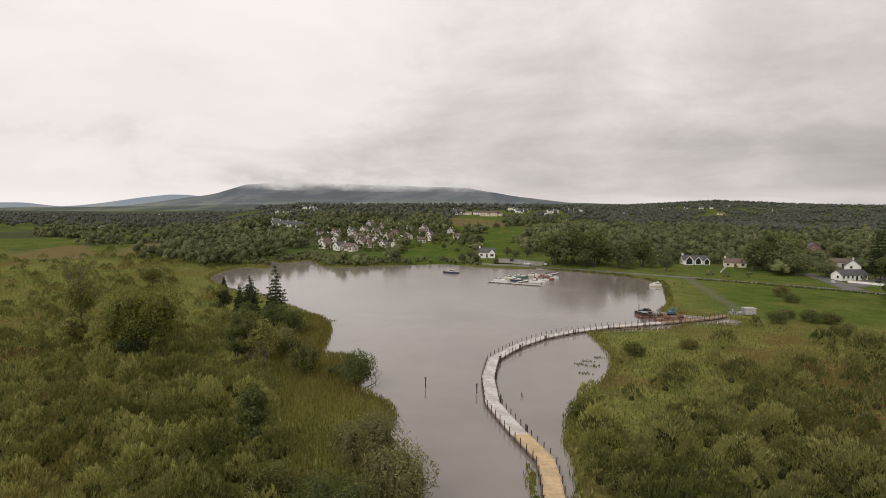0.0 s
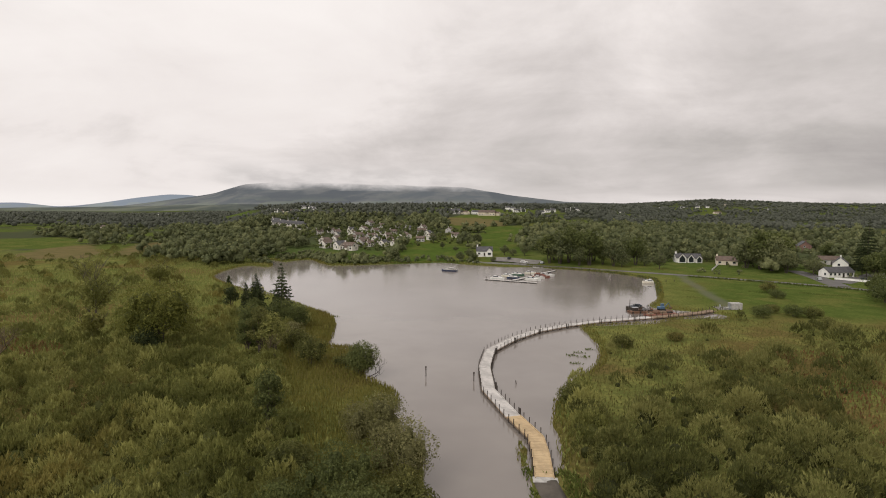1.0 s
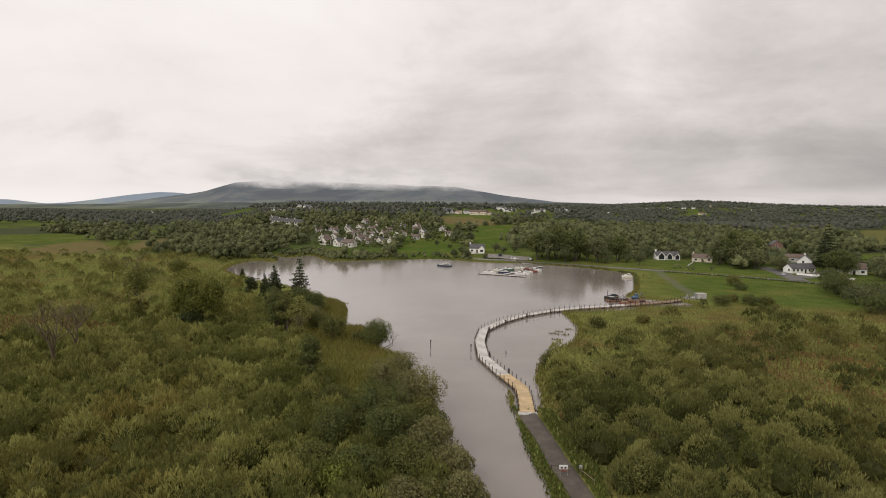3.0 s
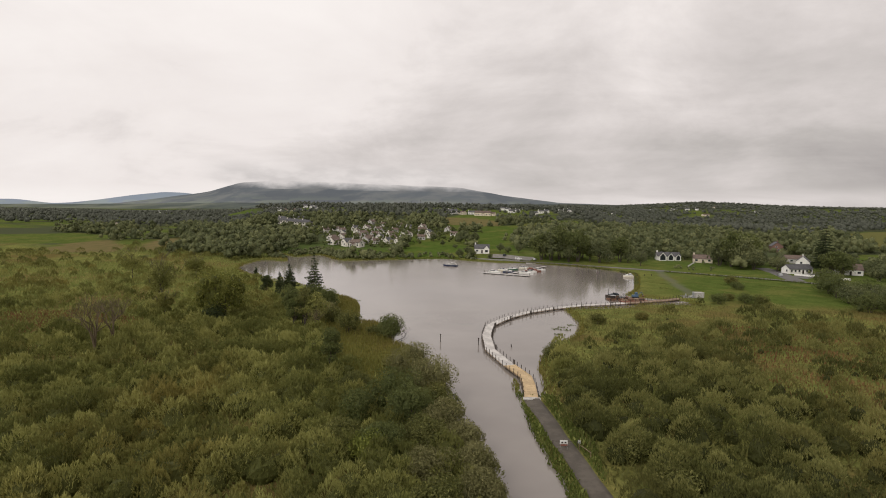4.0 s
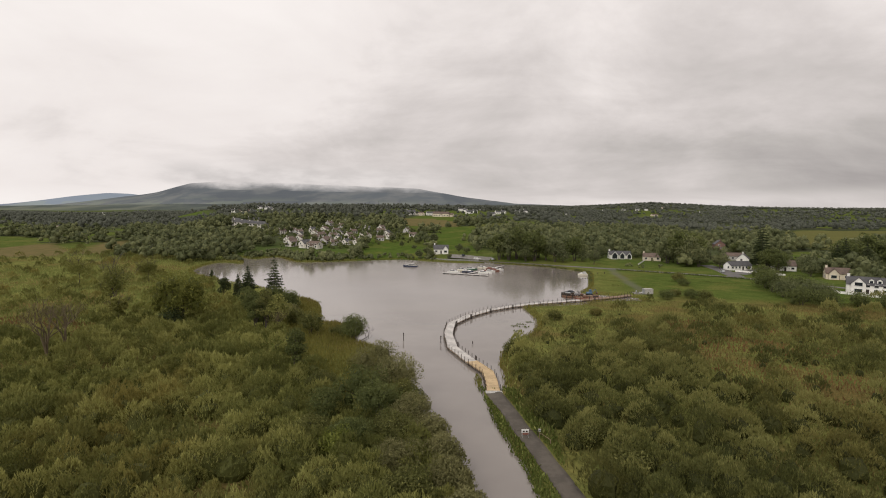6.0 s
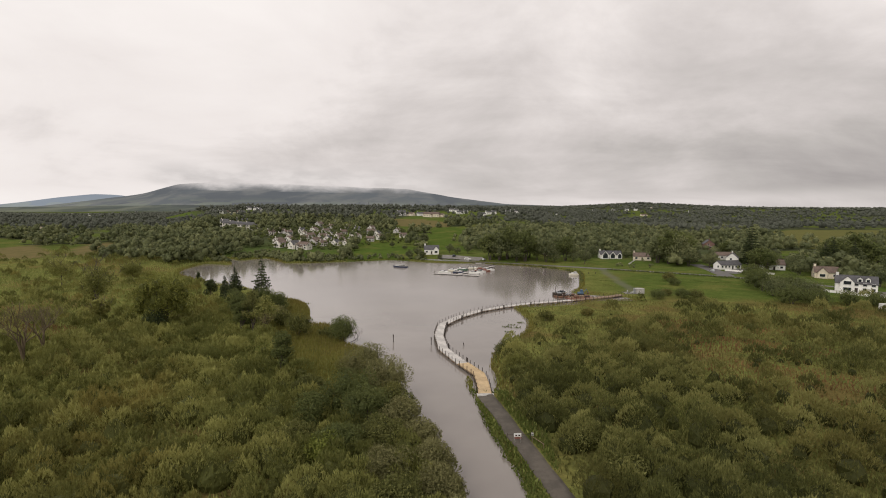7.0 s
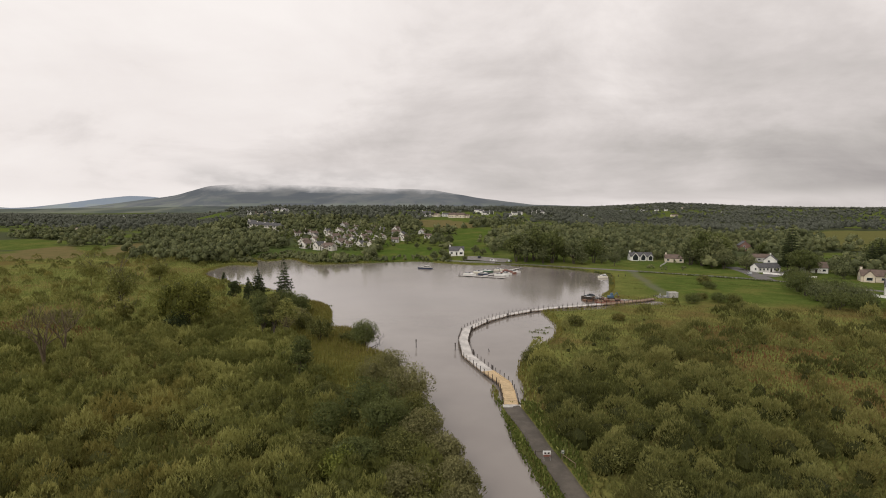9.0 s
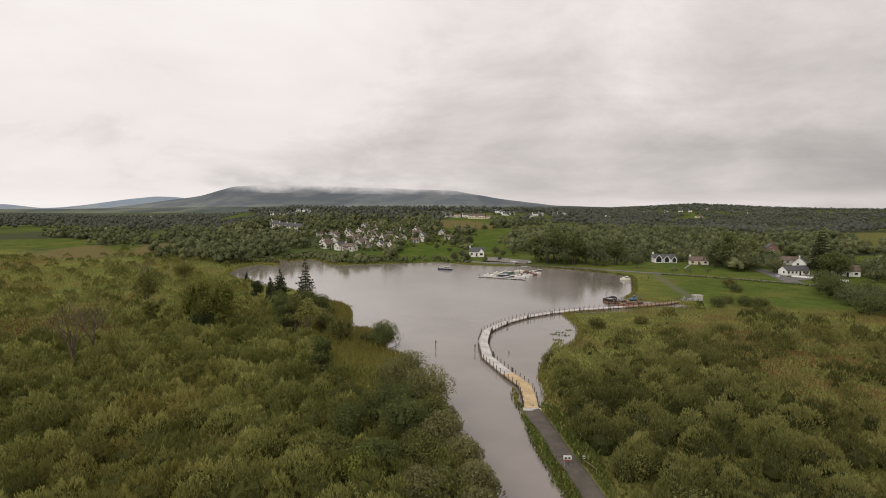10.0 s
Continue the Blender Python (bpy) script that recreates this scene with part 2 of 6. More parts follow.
SALLOW = leafy("grey_green_sallow_leaves", (0.106, 0.114, 0.032), (0.262, 0.264, 0.074), (0.42, 0.405, 0.13), 0.05, (0.34, 0.25, 0.07), 0.6)
OLIVE = leafy("olive_tree_leaves", (0.088, 0.096, 0.022), (0.185, 0.19, 0.042), (0.29, 0.285, 0.07), 0.1)
LIME_LEAF = leafy("bright_sallow_leaves", (0.12, 0.14, 0.028), (0.20, 0.22, 0.045), (0.28, 0.29, 0.07), 0.1)
ALDER = leafy("alder_leaves", (0.066, 0.080, 0.026), (0.125, 0.142, 0.045), (0.19, 0.205, 0.070), 0.08)
GREY_WILLOW = leafy("grey_willow_leaves", (0.115, 0.110, 0.044), (0.205, 0.196, 0.080), (0.30, 0.28, 0.125), 0.12)
FIR = leafy("conifer_needles", (0.03, 0.04, 0.016), (0.055, 0.07, 0.026), (0.085, 0.10, 0.036), 0.1, translucent=0.15)
WOOD_LEAF = leafy("broadleaf_wood_leaves", (0.074, 0.088, 0.040), (0.165, 0.178, 0.078), (0.265, 0.268, 0.118), 0.012, speckle=0.7)
REED = leafy("reed_blades", (0.135, 0.130, 0.030), (0.195, 0.180, 0.044), (0.24, 0.212, 0.058), 0.05, (0.22, 0.15, 0.048), 0.55)
SEDGE = leafy("sedge_blades", (0.165, 0.192, 0.052), (0.265, 0.30, 0.086), (0.37, 0.37, 0.12), 0.035, (0.33, 0.225, 0.085), 0.6)
BRACKEN = leafy("rusty_bracken_blades", (0.115, 0.068, 0.030), (0.225, 0.130, 0.056), (0.30, 0.19, 0.078), 0.08, (0.17, 0.15, 0.045), 0.5)
RUSTY = leafy("rusty_bog_grass", (0.096, 0.090, 0.028), (0.165, 0.152, 0.046), (0.228, 0.208, 0.068), 0.035, (0.25, 0.15, 0.065), 0.55)
VERGE = leafy("verge_weeds", (0.08, 0.10, 0.024), (0.13, 0.16, 0.036), (0.19, 0.21, 0.055), 0.3)
BARK = worn("grey_brown_bark", (0.075, 0.06, 0.048), 0.9)
DEAD_WOOD = worn("brown_dead_wood", (0.115, 0.086, 0.048), 0.9)
TARMAC = worn("worn_tarmac", (0.092, 0.078, 0.062), 0.9, amount=0.28, scale=0.7, fine=7.0)
ROAD = worn("grey_road_surface", (0.12, 0.112, 0.104), 0.85, amount=0.25, scale=0.2)
GRAVEL = worn("grey_gravel", (0.2, 0.185, 0.165), 0.95, amount=0.3, scale=0.5)
NEW_TIMBER = worn("fresh_sawn_timber", (0.50, 0.37, 0.215), 0.8, amount=0.22, scale=0.8, fine=6.0)
PALE_DECK = worn("pale_grey_decking", (0.52, 0.49, 0.46), 0.75, amount=0.28, scale=0.7, fine=6.0)
OLD_TIMBER = worn("weathered_brown_timber", (0.26, 0.185, 0.125), 0.85, amount=0.35, scale=0.8)
DARK_TIMBER = worn("dark_creosoted_timber", (0.05, 0.038, 0.03), 0.85, amount=0.35)
CONCRETE = worn("pale_concrete", (0.42, 0.40, 0.37), 0.85, amount=0.25)
ESTATE_WALL = worn("off_white_estate_wall", (0.68, 0.64, 0.57), 0.8, amount=0.2, scale=0.3)
WHITE_WALL = worn("white_rendered_wall", (0.80, 0.78, 0.73), 0.8, amount=0.14, scale=0.4)
CREAM_WALL = worn("cream_rendered_wall", (0.66, 0.58, 0.45), 0.8, amount=0.16, scale=0.4)
GREY_WALL = worn("grey_rendered_wall", (0.45, 0.43, 0.40), 0.85, amount=0.2, scale=0.4)
BRICK = worn("red_brick_wall", (0.20, 0.115, 0.09), 0.85, amount=0.3, scale=0.7)
SLATE = worn("dark_slate_roof", (0.085, 0.082, 0.085), 0.7, amount=0.3, scale=0.5)
BROWN_ROOF = worn("brown_tiled_roof", (0.13, 0.092, 0.072), 0.75, amount=0.3, scale=0.5)
STONE = worn("grey_field_stone", (0.26, 0.25, 0.23), 0.9, amount=0.35)
GLASS = worn("dark_window_glass", (0.02, 0.024, 0.028), 0.08, amount=0.1, spec=0.6, bump=0.0)
WHITE_PAINT = worn("white_gloss_paint", (0.66, 0.65, 0.62), 0.3, amount=0.08, spec=0.5)
CREAM_PAINT = worn("cream_boat_paint", (0.62, 0.58, 0.48), 0.35, amount=0.12)
BLUE_PAINT = worn("faded_blue_paint", (0.075, 0.13, 0.20), 0.45, amount=0.25)
RED_PAINT = worn("weathered_red_paint", (0.20, 0.075, 0.05), 0.6, amount=0.35)
GREEN_PAINT = worn("dark_green_paint", (0.04, 0.10, 0.06), 0.4, amount=0.2)
NAVY_PAINT = worn("navy_hull_paint", (0.03, 0.04, 0.08), 0.35, amount=0.2)
RUST = worn("rusty_steel", (0.19, 0.10, 0.06), 0.8, 0.3, amount=0.4)
STEEL = worn("dull_galvanised_steel", (0.45, 0.46, 0.47), 0.45, 0.8, amount=0.2)
RUBBER = worn("black_rubber", (0.02, 0.02, 0.02), 0.8)
SILVER_CAR = worn("silver_car_paint", (0.48, 0.49, 0.5), 0.3, 0.4, amount=0.08)
DARK_CAR = worn("dark_car_paint", (0.03, 0.035, 0.045), 0.25, amount=0.1)

# ---- helpers for meshes ----
RNG = np.random.default_rng(7)


def mesh_object(name, verts, quads, mat, parent=None, smooth=False, tone=None):
    """A mesh object from arrays of corners and four-cornered faces."""
    verts, quads = np.asarray(verts, np.float32), np.asarray(quads, np.int32)
    me = bpy.data.meshes.new(name)
    me.vertices.add(len(verts))
    me.vertices.foreach_set("co", verts.ravel())
    me.loops.add(quads.size)
    me.loops.foreach_set("vertex_index", quads.ravel())
    me.polygons.add(len(quads))
    me.polygons.foreach_set("loop_start", np.arange(0, quads.size, quads.shape[1], dtype=np.int32))
    me.polygons.foreach_set("use_smooth", np.full(len(quads), smooth))
    me.update(calc_edges=True)
    if tone is not None:
        me.attributes.new("plant_tone", "FLOAT", "POINT").data.foreach_set("value", np.asarray(tone, np.float32))
    me.materials.append(mat)
    ob = new(name, me)
    ob.parent = parent
    return ob


def part(name, bm, mat, parent, label=""):
    """Links a bmesh as one mesh object under a thing or a part."""
    bmesh.ops.recalc_face_normals(bm, faces=bm.faces)
    me = bpy.data.meshes.new(name)
    bm.to_mesh(me)
    bm.free()
    me.materials.append(mat)
    ob = new(name, me)
    ob.parent = parent
    return tagged(ob, label)


def thing(name, m, label, category, group="", kind=""):
    ob = new(name)
    ob.empty_display_size = 0.3
    ob.matrix_basis = m
    return tagged(ob, label, category, group, kind)


def shape():
    return bmesh.new()


def box(bm, x, y, z, sx, sy, sz, rz=0.0, bevel=0.0, ry=0.0, rx=0.0):
    """A block with its base's centre at x, y, z."""
    made = bmesh.ops.create_cube(bm, size=1.0, matrix=pose(x, y, z, rx, ry, rz) @ Matrix.Translation((0, 0, sz / 2)) @ Matrix.Diagonal((sx, sy, sz, 1)))
    if bevel:
        edges = {e for v in made["verts"] for e in v.link_edges}
        bmesh.ops.bevel(bm, geom=list(edges), offset=bevel, segments=1, affect="EDGES")
    return bm


def rod(bm, a, b, r0, r1=None, sides=6):
    a, b = Vector(a), Vector(b)
    way = b - a
    m = Matrix.Translation((a + b) / 2) @ way.to_track_quat("Z", "Y").to_matrix().to_4x4()
    bmesh.ops.create_cone(bm, cap_ends=True, segments=sides, radius1=r0, radius2=r0 if r1 is None else r1, depth=way.length, matrix=m)
    return bm


def prism(bm, outline, x0, x1):
    """An outline in the y, z plane drawn out from x0 to x1."""
    a = [bm.verts.new((x0, y, z)) for y, z in outline]
    b = [bm.verts.new((x1, y, z)) for y, z in outline]
    bm.faces.new(a)
    bm.faces.new(b[::-1])
    for i in range(len(outline)):
        j = (i + 1) % len(outline)
        bm.faces.new((a[i], b[i], b[j], a[j]))
    return bm


def loft(bm, rings):
    """Skins rings of equally many corners, and closes both ends."""
    rows = [[bm.verts.new(p) for p in ring] for ring in rings]
    for a, b in zip(rows, rows[1:]):
        for i in range(len(a)):
            j = (i + 1) % len(a)
            bm.faces.new((a[i], a[j], b[j], b[i]))
    bm.faces.new(rows[0])
    bm.faces.new(rows[-1][::-1])
    return bm


# ---- the lie of the land ----
EAST_SHORE = [(44.1, -132.3), (22.9, -52.9), (8.8, 0.0), (4.9, 16.5), (2.9, 25.0), (0.0, 36.3), (-1.5, 44.4), (-3.7, 55.5), (-2.9, 57.4), (-1.1, 51.5), (1.9, 50.4), (1.5, 59.9), (0.9, 67.4), (2.4, 80.5), (6.1, 89.7), (10.3, 99.0), (12.1, 113.8), (10.3, 126.0), (9.8, 135.0), (18.0, 138.5), (31.0, 144.3), (36.8, 151.0), (48.5, 154.7), (55.2, 156.2), (53.0, 163.5), (45.9, 166.0), (34.5, 170.6), (39.0, 184.0), (43.5, 208.0), (48.5, 236.0), (45.5, 251.0)]
NORTH_SHORE = [(36.5, 263.0), (25.0, 272.0), (13.0, 277.5), (3.0, 281.5), (-2.9, 284.0), (-10.7, 286.0), (-23.0, 283.2), (-44.6, 289.4), (-61.2, 297.9), (-78.4, 289.5), (-116.8, 267.1), (-129.6, 273.0), (-149.3, 295.3), (-157.6, 278.6), (-171.1, 288.0), (-151.5, 252.5), (-166.6, 254.0), (-165.8, 234.7), (-158.8, 212.5)]
WEST_SHORE = [(-150.0, 200.0), (-131.5, 183.5), (-114.0, 171.2), (-101.0, 164.5), (-72.5, 140.0), (-63.8, 132.5), (-58.2, 122.1), (-53.3, 107.5), (-50.4, 99.8), (-43.5, 98.6), (-36.3, 87.0), (-34.7, 80.5), (-26.8, 73.8), (-24.6, 69.0), (-22.6, 58.6), (-18.1, 55.5), (-15.7, 49.6), (-13.2, 40.5), (-10.4, 32.6), (-7.1, 29.0), (-4.3, 23.0), (-2.2, 16.3), (1.8, 1.8), (14.1, -51.2), (35.3, -132.3)]


def rounded(points, steps=4, wobble=0.5):
    """A closed outline through the points, rounded, with small bays and tufts."""
    p = np.array(points, float)
    out = []
    for i in range(len(p)):
        a, b, c, d = p[i - 1], p[i], p[(i + 1) % len(p)], p[(i + 2) % len(p)]
        for k in range(steps):
            t = k / steps
            q = 0.5 * (2 * b + (c - a) * t + (2 * a - 5 * b + 4 * c - d) * t * t + (3 * b - a - 3 * c + d) * t ** 3)
            far = min(1.0, np.linalg.norm(c - b) / 8)
            out.append(q + far * wobble * np.array([noise.noise((q[0] * 0.23, q[1] * 0.23, 1.5)), noise.noise((q[0] * 0.23, q[1] * 0.23, 8.5))]))
    return np.array(out)


SHORE = rounded(EAST_SHORE + NORTH_SHORE + WEST_SHORE)


def shore_distance(x, y):
    """Metres from the water's edge: positive on land, negative on the water."""
    p = np.stack([np.ravel(x), np.ravel(y)], 1).astype(float)
    best = np.full(len(p), 1e9)
    inside = np.zeros(len(p), bool)
    for a, b in zip(SHORE, np.roll(SHORE, -1, 0)):
        ab, ap = b - a, p - a
        t = np.clip((ap @ ab) / max(1e-9, ab @ ab), 0, 1)
        best = np.minimum(best, ((ap - t[:, None] * ab) ** 2).sum(1))
        cross = (a[1] > p[:, 1]) != (b[1] > p[:, 1])
        if abs(ab[1]) > 1e-9:
            inside ^= cross & (p[:, 0] < ab[0] * (p[:, 1] - a[1]) / ab[1] + a[0])
    return (np.sqrt(best) * np.where(inside, -1, 1)).reshape(np.shape(x))


def ease(v, a, b):
    t = np.clip((v - a) / (b - a), 0, 1)
    return t * t * (3 - 2 * t)


def swell(x, y, size, seed):
    """Smooth uneven ground, between -1 and 1."""
    u, v = x / size + seed * 1.7, y / size - seed * 2.3
    return (np.sin(u * 1.3 + 1.1 * np.sin(v * 0.9)) + np.sin(v * 1.7 + 0.8 * np.sin(u * 1.4 + 2.0)) + 0.6 * np.sin(2.3 * u + 1.9 * v)) / 2.6


def land(x, y, sd=None):
    """Height of the ground."""
    x, y = np.asarray(x, float), np.asarray(y, float)
    sd = shore_distance(x, y) if sd is None else sd
    d, az = np.hypot(x, y + 41), np.degrees(np.arctan2(x, y + 41))
    north = np.interp(d, [0, 310, 355, 400, 470, 575, 700, 800, 900, 1000, 1250, 1800], [0.7, 0.9, 3.5, 5.0, 9.5, 15, 22, 28.5, 34, 35.5, 26, 30])
    east = np.interp(d, [0, 390, 450, 550, 700, 1000, 1800], [0.7, 1.3, 4, 9, 11.5, 15, 20])
    west = np.interp(d, [0, 300, 450, 560, 800, 1400, 1800], [0.8, 1.2, 2.5, 6, 8, 12, 15])
    west = west + 17 * ease(85 - np.hypot((x + 520) * 0.6, y - 880), 0, 85) + 6 * ease(-az, 25, 27) * ease(33 + az, 0, 4) * ease(d, 400, 560)
    z = north + (east - north) * ease(az, 3, 9)
    z = z + (west - z) * ease(-az, 25, 33)
    crest = np.interp(az, [-60, -32, -22, -6, -2], [16, 16, 22, 30, 36])
    z = np.where(d > 1800, z + (crest - z) * ease(d, 1800, 2900), z)
    # the wooded ridge to the north-east
    ridge = np.interp(az, [-4, 2, 8, 15.5, 22, 29, 40, 60], [24, 49, 50, 63, 54, 50, 49, 46])
    z = np.where(az > -4, z + (np.maximum(ridge, z) - z) * ease(d, 950, 1900) * ease(az, -4, 2), z)
    z = z + swell(x, y, 170, 1) * ease(d, 420, 900) * 2.5 + swell(x, y, 420, 2) * ease(d, 900, 2000) * 4
    z = z + swell(x, y, 9, 3) * 0.10 + swell(x, y, 31, 4) * 0.15
    bank = np.clip(0.05 + sd * 0.22, -2.0, 1)
    rise = ease(sd, 1.0, 30.0)
    out = np.where(sd < 4.2, np.minimum(bank, 0.62 + 0 * z), 0.62)
    return np.where(sd <= 0, np.maximum(sd * 0.5, -2.0), np.minimum(out, 0.62) + (z - 0.62) * rise)


def fields(x, y, size=92.0):
    """An old pattern of fields: metres to the nearest hedge line, and a number from 0 to 1 for each field."""
    x = np.asarray(x, float) + 16 * swell(x, y, 60, 2)
    y = np.asarray(y, float) + 16 * swell(y, x, 55, 5)
    gx, gy = np.floor(x / size), np.floor(y / size)
    f1, f2, own = np.full(x.shape, 1e9), np.full(x.shape, 1e9), np.zeros(x.shape)
    for i in (-1, 0, 1):
        for j in (-1, 0, 1):
            cx, cy = gx + i, gy + j
            h1, h2, h3 = [np.abs(np.sin(cx * a + cy * b) * 43758.5453) % 1 for a, b in ((127.1, 311.7), (269.5, 183.3), (419.2, 371.9))]
            d = np.maximum(np.abs(x - (cx + 0.15 + 0.7 * h1) * size), np.abs(y - (cy + 0.15 + 0.7 * h2) * size) * 1.1)
            near = d < f1
            f2 = np.where(near, f1, np.minimum(f2, d))
            own = np.where(near, h3, own)
            f1 = np.where(near, d, f1)
    return (f2 - f1) / 2, own


# the fields that lie open between the woods: tone (0 bright green, 0.6 olive, 0.9 brown) and corners
WEST_FIELDS = [(0.9, [(-340, 262), (-346, 296), (-348, 331), (-290, 284), (-266, 248), (-298, 226)]),
               (0.88, [(-278, 268), (-318, 344), (-316, 376), (-276, 324), (-254, 268)]),
               (0.45, [(-400, 389), (-414, 431), (-396, 477), (-322, 390), (-336, 354), (-368, 354)]),
               (0.2, [(-575, 830), (-572, 868), (-525, 862), (-440, 770), (-400, 690), (-458, 710)]),
               (0.3, [(-236, 412), (-226, 440), (-206, 440), (-192, 398), (-206, 374)])]
NORTH_FIELDS = [(0.05, [(-93, 284), (-101, 334), (-106, 392), (-93, 394), (-68, 366), (-52, 346), (-47, 302), (-56, 287), (-74, 281)]),
                (0.85, [(-118, 548), (-124, 652), (-94, 652), (-44, 600), (-42, 538), (-70, 516)]),
                (0.1, [(-60, 462), (-53, 516), (-28, 537), (16, 492), (-14, 470), (-31, 438), (-32, 406), (-10, 330), (-42, 336), (-52, 402)]),
                (0.7, [(-33, 546), (-11, 592), (72, 602), (66, 540), (3, 509)]),
                (0.65, [(-165, 492), (-170, 575), (-150, 570), (-138, 520), (-147, 476)]),
                (0.6, [(-148, 578), (-168, 590), (-160, 652), (-141, 684), (-128, 626)])]
EAST_FIELDS = [(0.74, [(262, 470), (300, 560), (340, 640), (404, 682), (520, 640), (400, 500), (322, 438), (257, 380), (240, 404)]),
               (0.15, [(186, 330), (200, 356), (222, 354), (204, 306), (184, 286), (170, 300)]),
               (0.4, [(118, 745), (172, 880), (196, 812), (148, 640), (112, 630)]),
               (0.5, [(262, 1092), (343, 1225), (376, 1186), (325, 1055), (250, 1008)]),
               (0.3, [(300, 700), (340, 860), (420, 880), (380, 720)])]


def in_polygon(x, y, corners):
    inside = np.zeros(np.shape(x), bool)
    for (ax, ay), (bx, by) in zip(corners, corners[1:] + corners[:1]):
        if ay != by:
            inside ^= ((ay > y) != (by > y)) & (x < (bx - ax) * (y - ay) / (by - ay) + ax)
    return inside


def open_fields(x, y):
    """The tone of the open field at a place, or -1, and the metres to the nearest field's edge."""
    x, y = np.asarray(x, float), np.asarray(y, float)
    tone, edge = np.full(x.shape, -1.0), np.full(x.shape, 1e9)
    for t, corners in WEST_FIELDS + NORTH_FIELDS + EAST_FIELDS:
        tone = np.where(in_polygon(x, y, corners), t, tone)
        edge = np.minimum(edge, line_distance(x, y, corners + corners[:1]))
    return tone, edge


def wood_share(x, y):
    """The share of the remaining land that is wooded, by distance and bearing from the canal."""
    d, az = np.hypot(x, y + 41), np.degrees(np.arctan2(x, y + 41))
    near_west = ease(-az, 22, 27) * ease(700 - d, 0, 120) * (1 - 0.6 * ease(-az, 35, 38))
    return 0.5 - 0.3 * ease(az, -24, -20) * ease(2 - az, 0, 4) * ease(860 - d, 0, 40) + 0.42 * near_west + 0.2 * ease(az, -2, 6) * ease(1000 - d, 0, 200)


def ground_z(x, y):
    return float(land(np.array([x]), np.array([y]))[0])


def line_distance(x, y, line):
    p = np.stack([np.ravel(x), np.ravel(y)], 1)
    best = np.full(len(p), 1e9)
    for a, b in zip(np.array(line[:-1], float), np.array(line[1:], float)):
        ab, ap = b - a, p - a
        t = np.clip((ap @ ab) / (ab @ ab), 0, 1)
        best = np.minimum(best, ((ap - t[:, None] * ab) ** 2).sum(1))
    return np.sqrt(best).reshape(np.shape(x))


TOWPATH = [(-0.1, 47.0), (2.3, 38.7), (4.1, 31.7), (5.9, 25.8), (7.4, 20.1), (8.4, 16.2), (13.0, 0.0), (27.5, -53.0), (49.0, -132.0)]
LAKE_ROAD = [(-20.0, 292.0), (-1.4, 287.0), (15.9, 282.0), (47.8, 267.5), (76.4, 253.0), (101.3, 238.5), (121.7, 227.0), (135.0, 214.0), (152.0, 196.0), (175.0, 158.0), (215.0, 110.0), (300.0, 40.0)]
GRASS_TRACK = [(63.8, 256.0), (61.1, 212.4), (60.0, 187.5), (59.0, 172.0)]


def axis(fine0, fine1, step, low, high, grow=1.14):
    mid = list(np.arange(fine0, fine1 + 0.01, step))
    up, down, s = [], [], step
    v = mid[-1]
    while v < high:
        s *= grow
        v += s
        up.append(min(v, high))
    v, s = mid[0], step
    while v > low:
        s *= grow
        v -= s
        down.append(max(v, low))
    return np.array(down[::-1] + mid + up)


def build_ground():
    xs, ys = axis(-175, 75, 2.0, -4600, 4600, 1.05), axis(8, 300, 2.0, -4600, 4600, 1.045)
    x, y = np.meshgrid(xs, ys)
    sd = shore_distance(x, y)
    z = land(x, y, sd)
    w, h = len(xs), len(ys)
    i = np.arange(h - 1)[:, None] * w + np.arange(w - 1)[None, :]
    quads = np.stack([i, i + 1, i + w + 1, i + w], -1).reshape(-1, 4)
    ob = mesh_object("ground", np.stack([x, y, z], -1).reshape(-1, 3), quads, GROUND, smooth=True)
    d, az = np.hypot(x, y + 41), np.degrees(np.arctan2(x, y + 41))
    pasture = ease(np.where(x > 0, y - 150 - 0.03 * x + 6 * swell(x, y, 14, 5), y - 262 + 14 * swell(x, y, 30, 6)), -10, 12)
    pasture = np.maximum(pasture, ease(x, 175, 210))
    pasture *= 1 - 0.75 * ease(8 - np.abs(sd), 0, 6)
    pasture *= 1 - 0.6 * ease(26 - np.abs(sd) + 6 * swell(x, y, 15, 3), 0, 16) * (x > 20) * (y > 150)
    track = 0.5 * ease(2.3 - line_distance(x, y, GRASS_TRACK) + 0.5 * swell(x, y, 5, 9), -0.6, 1.2)
    tone, own = open_fields(x, y)[0], fields(x, y)[1]
    woodland = 1.0 * ((own < wood_share(x, y)) | (fields(x, y)[0] < 5)) * ease(d, 330, 480) * (tone < 0)
    for name, values in (("pasture", np.where(tone < 0, pasture, 1.0)), ("worn_path", track), ("field", np.where(tone < 0, 0.6 * own, tone)), ("woodland", woodland)):
        ob.data.attributes.new(name, "FLOAT", "POINT").data.foreach_set("value", values.astype(np.float32).ravel())
    return tagged(ob, "rough marsh and green pasture rising to low hills", "ground", kind="structure")


def build_water():
    p = SHORE
    x0, y0, x1, y1 = p[:, 0].min() - 3, p[:, 1].min(), p[:, 0].max() + 3, p[:, 1].max() + 3
    xs, ys = np.linspace(x0, x1, 24), np.linspace(y0, y1, 40)
    x, y = np.meshgrid(xs, ys)
    w, h = len(xs), len(ys)
    i = np.arange(h - 1)[:, None] * w + np.arange(w - 1)[None, :]
    quads = np.stack([i, i + 1, i + w + 1, i + w], -1).reshape(-1, 4)
    return tagged(mesh_object("water", np.stack([x, y, 0 * x], -1).reshape(-1, 3), quads, WATER), "still grey-brown lake and canal under cloud", "lake", kind="structure")


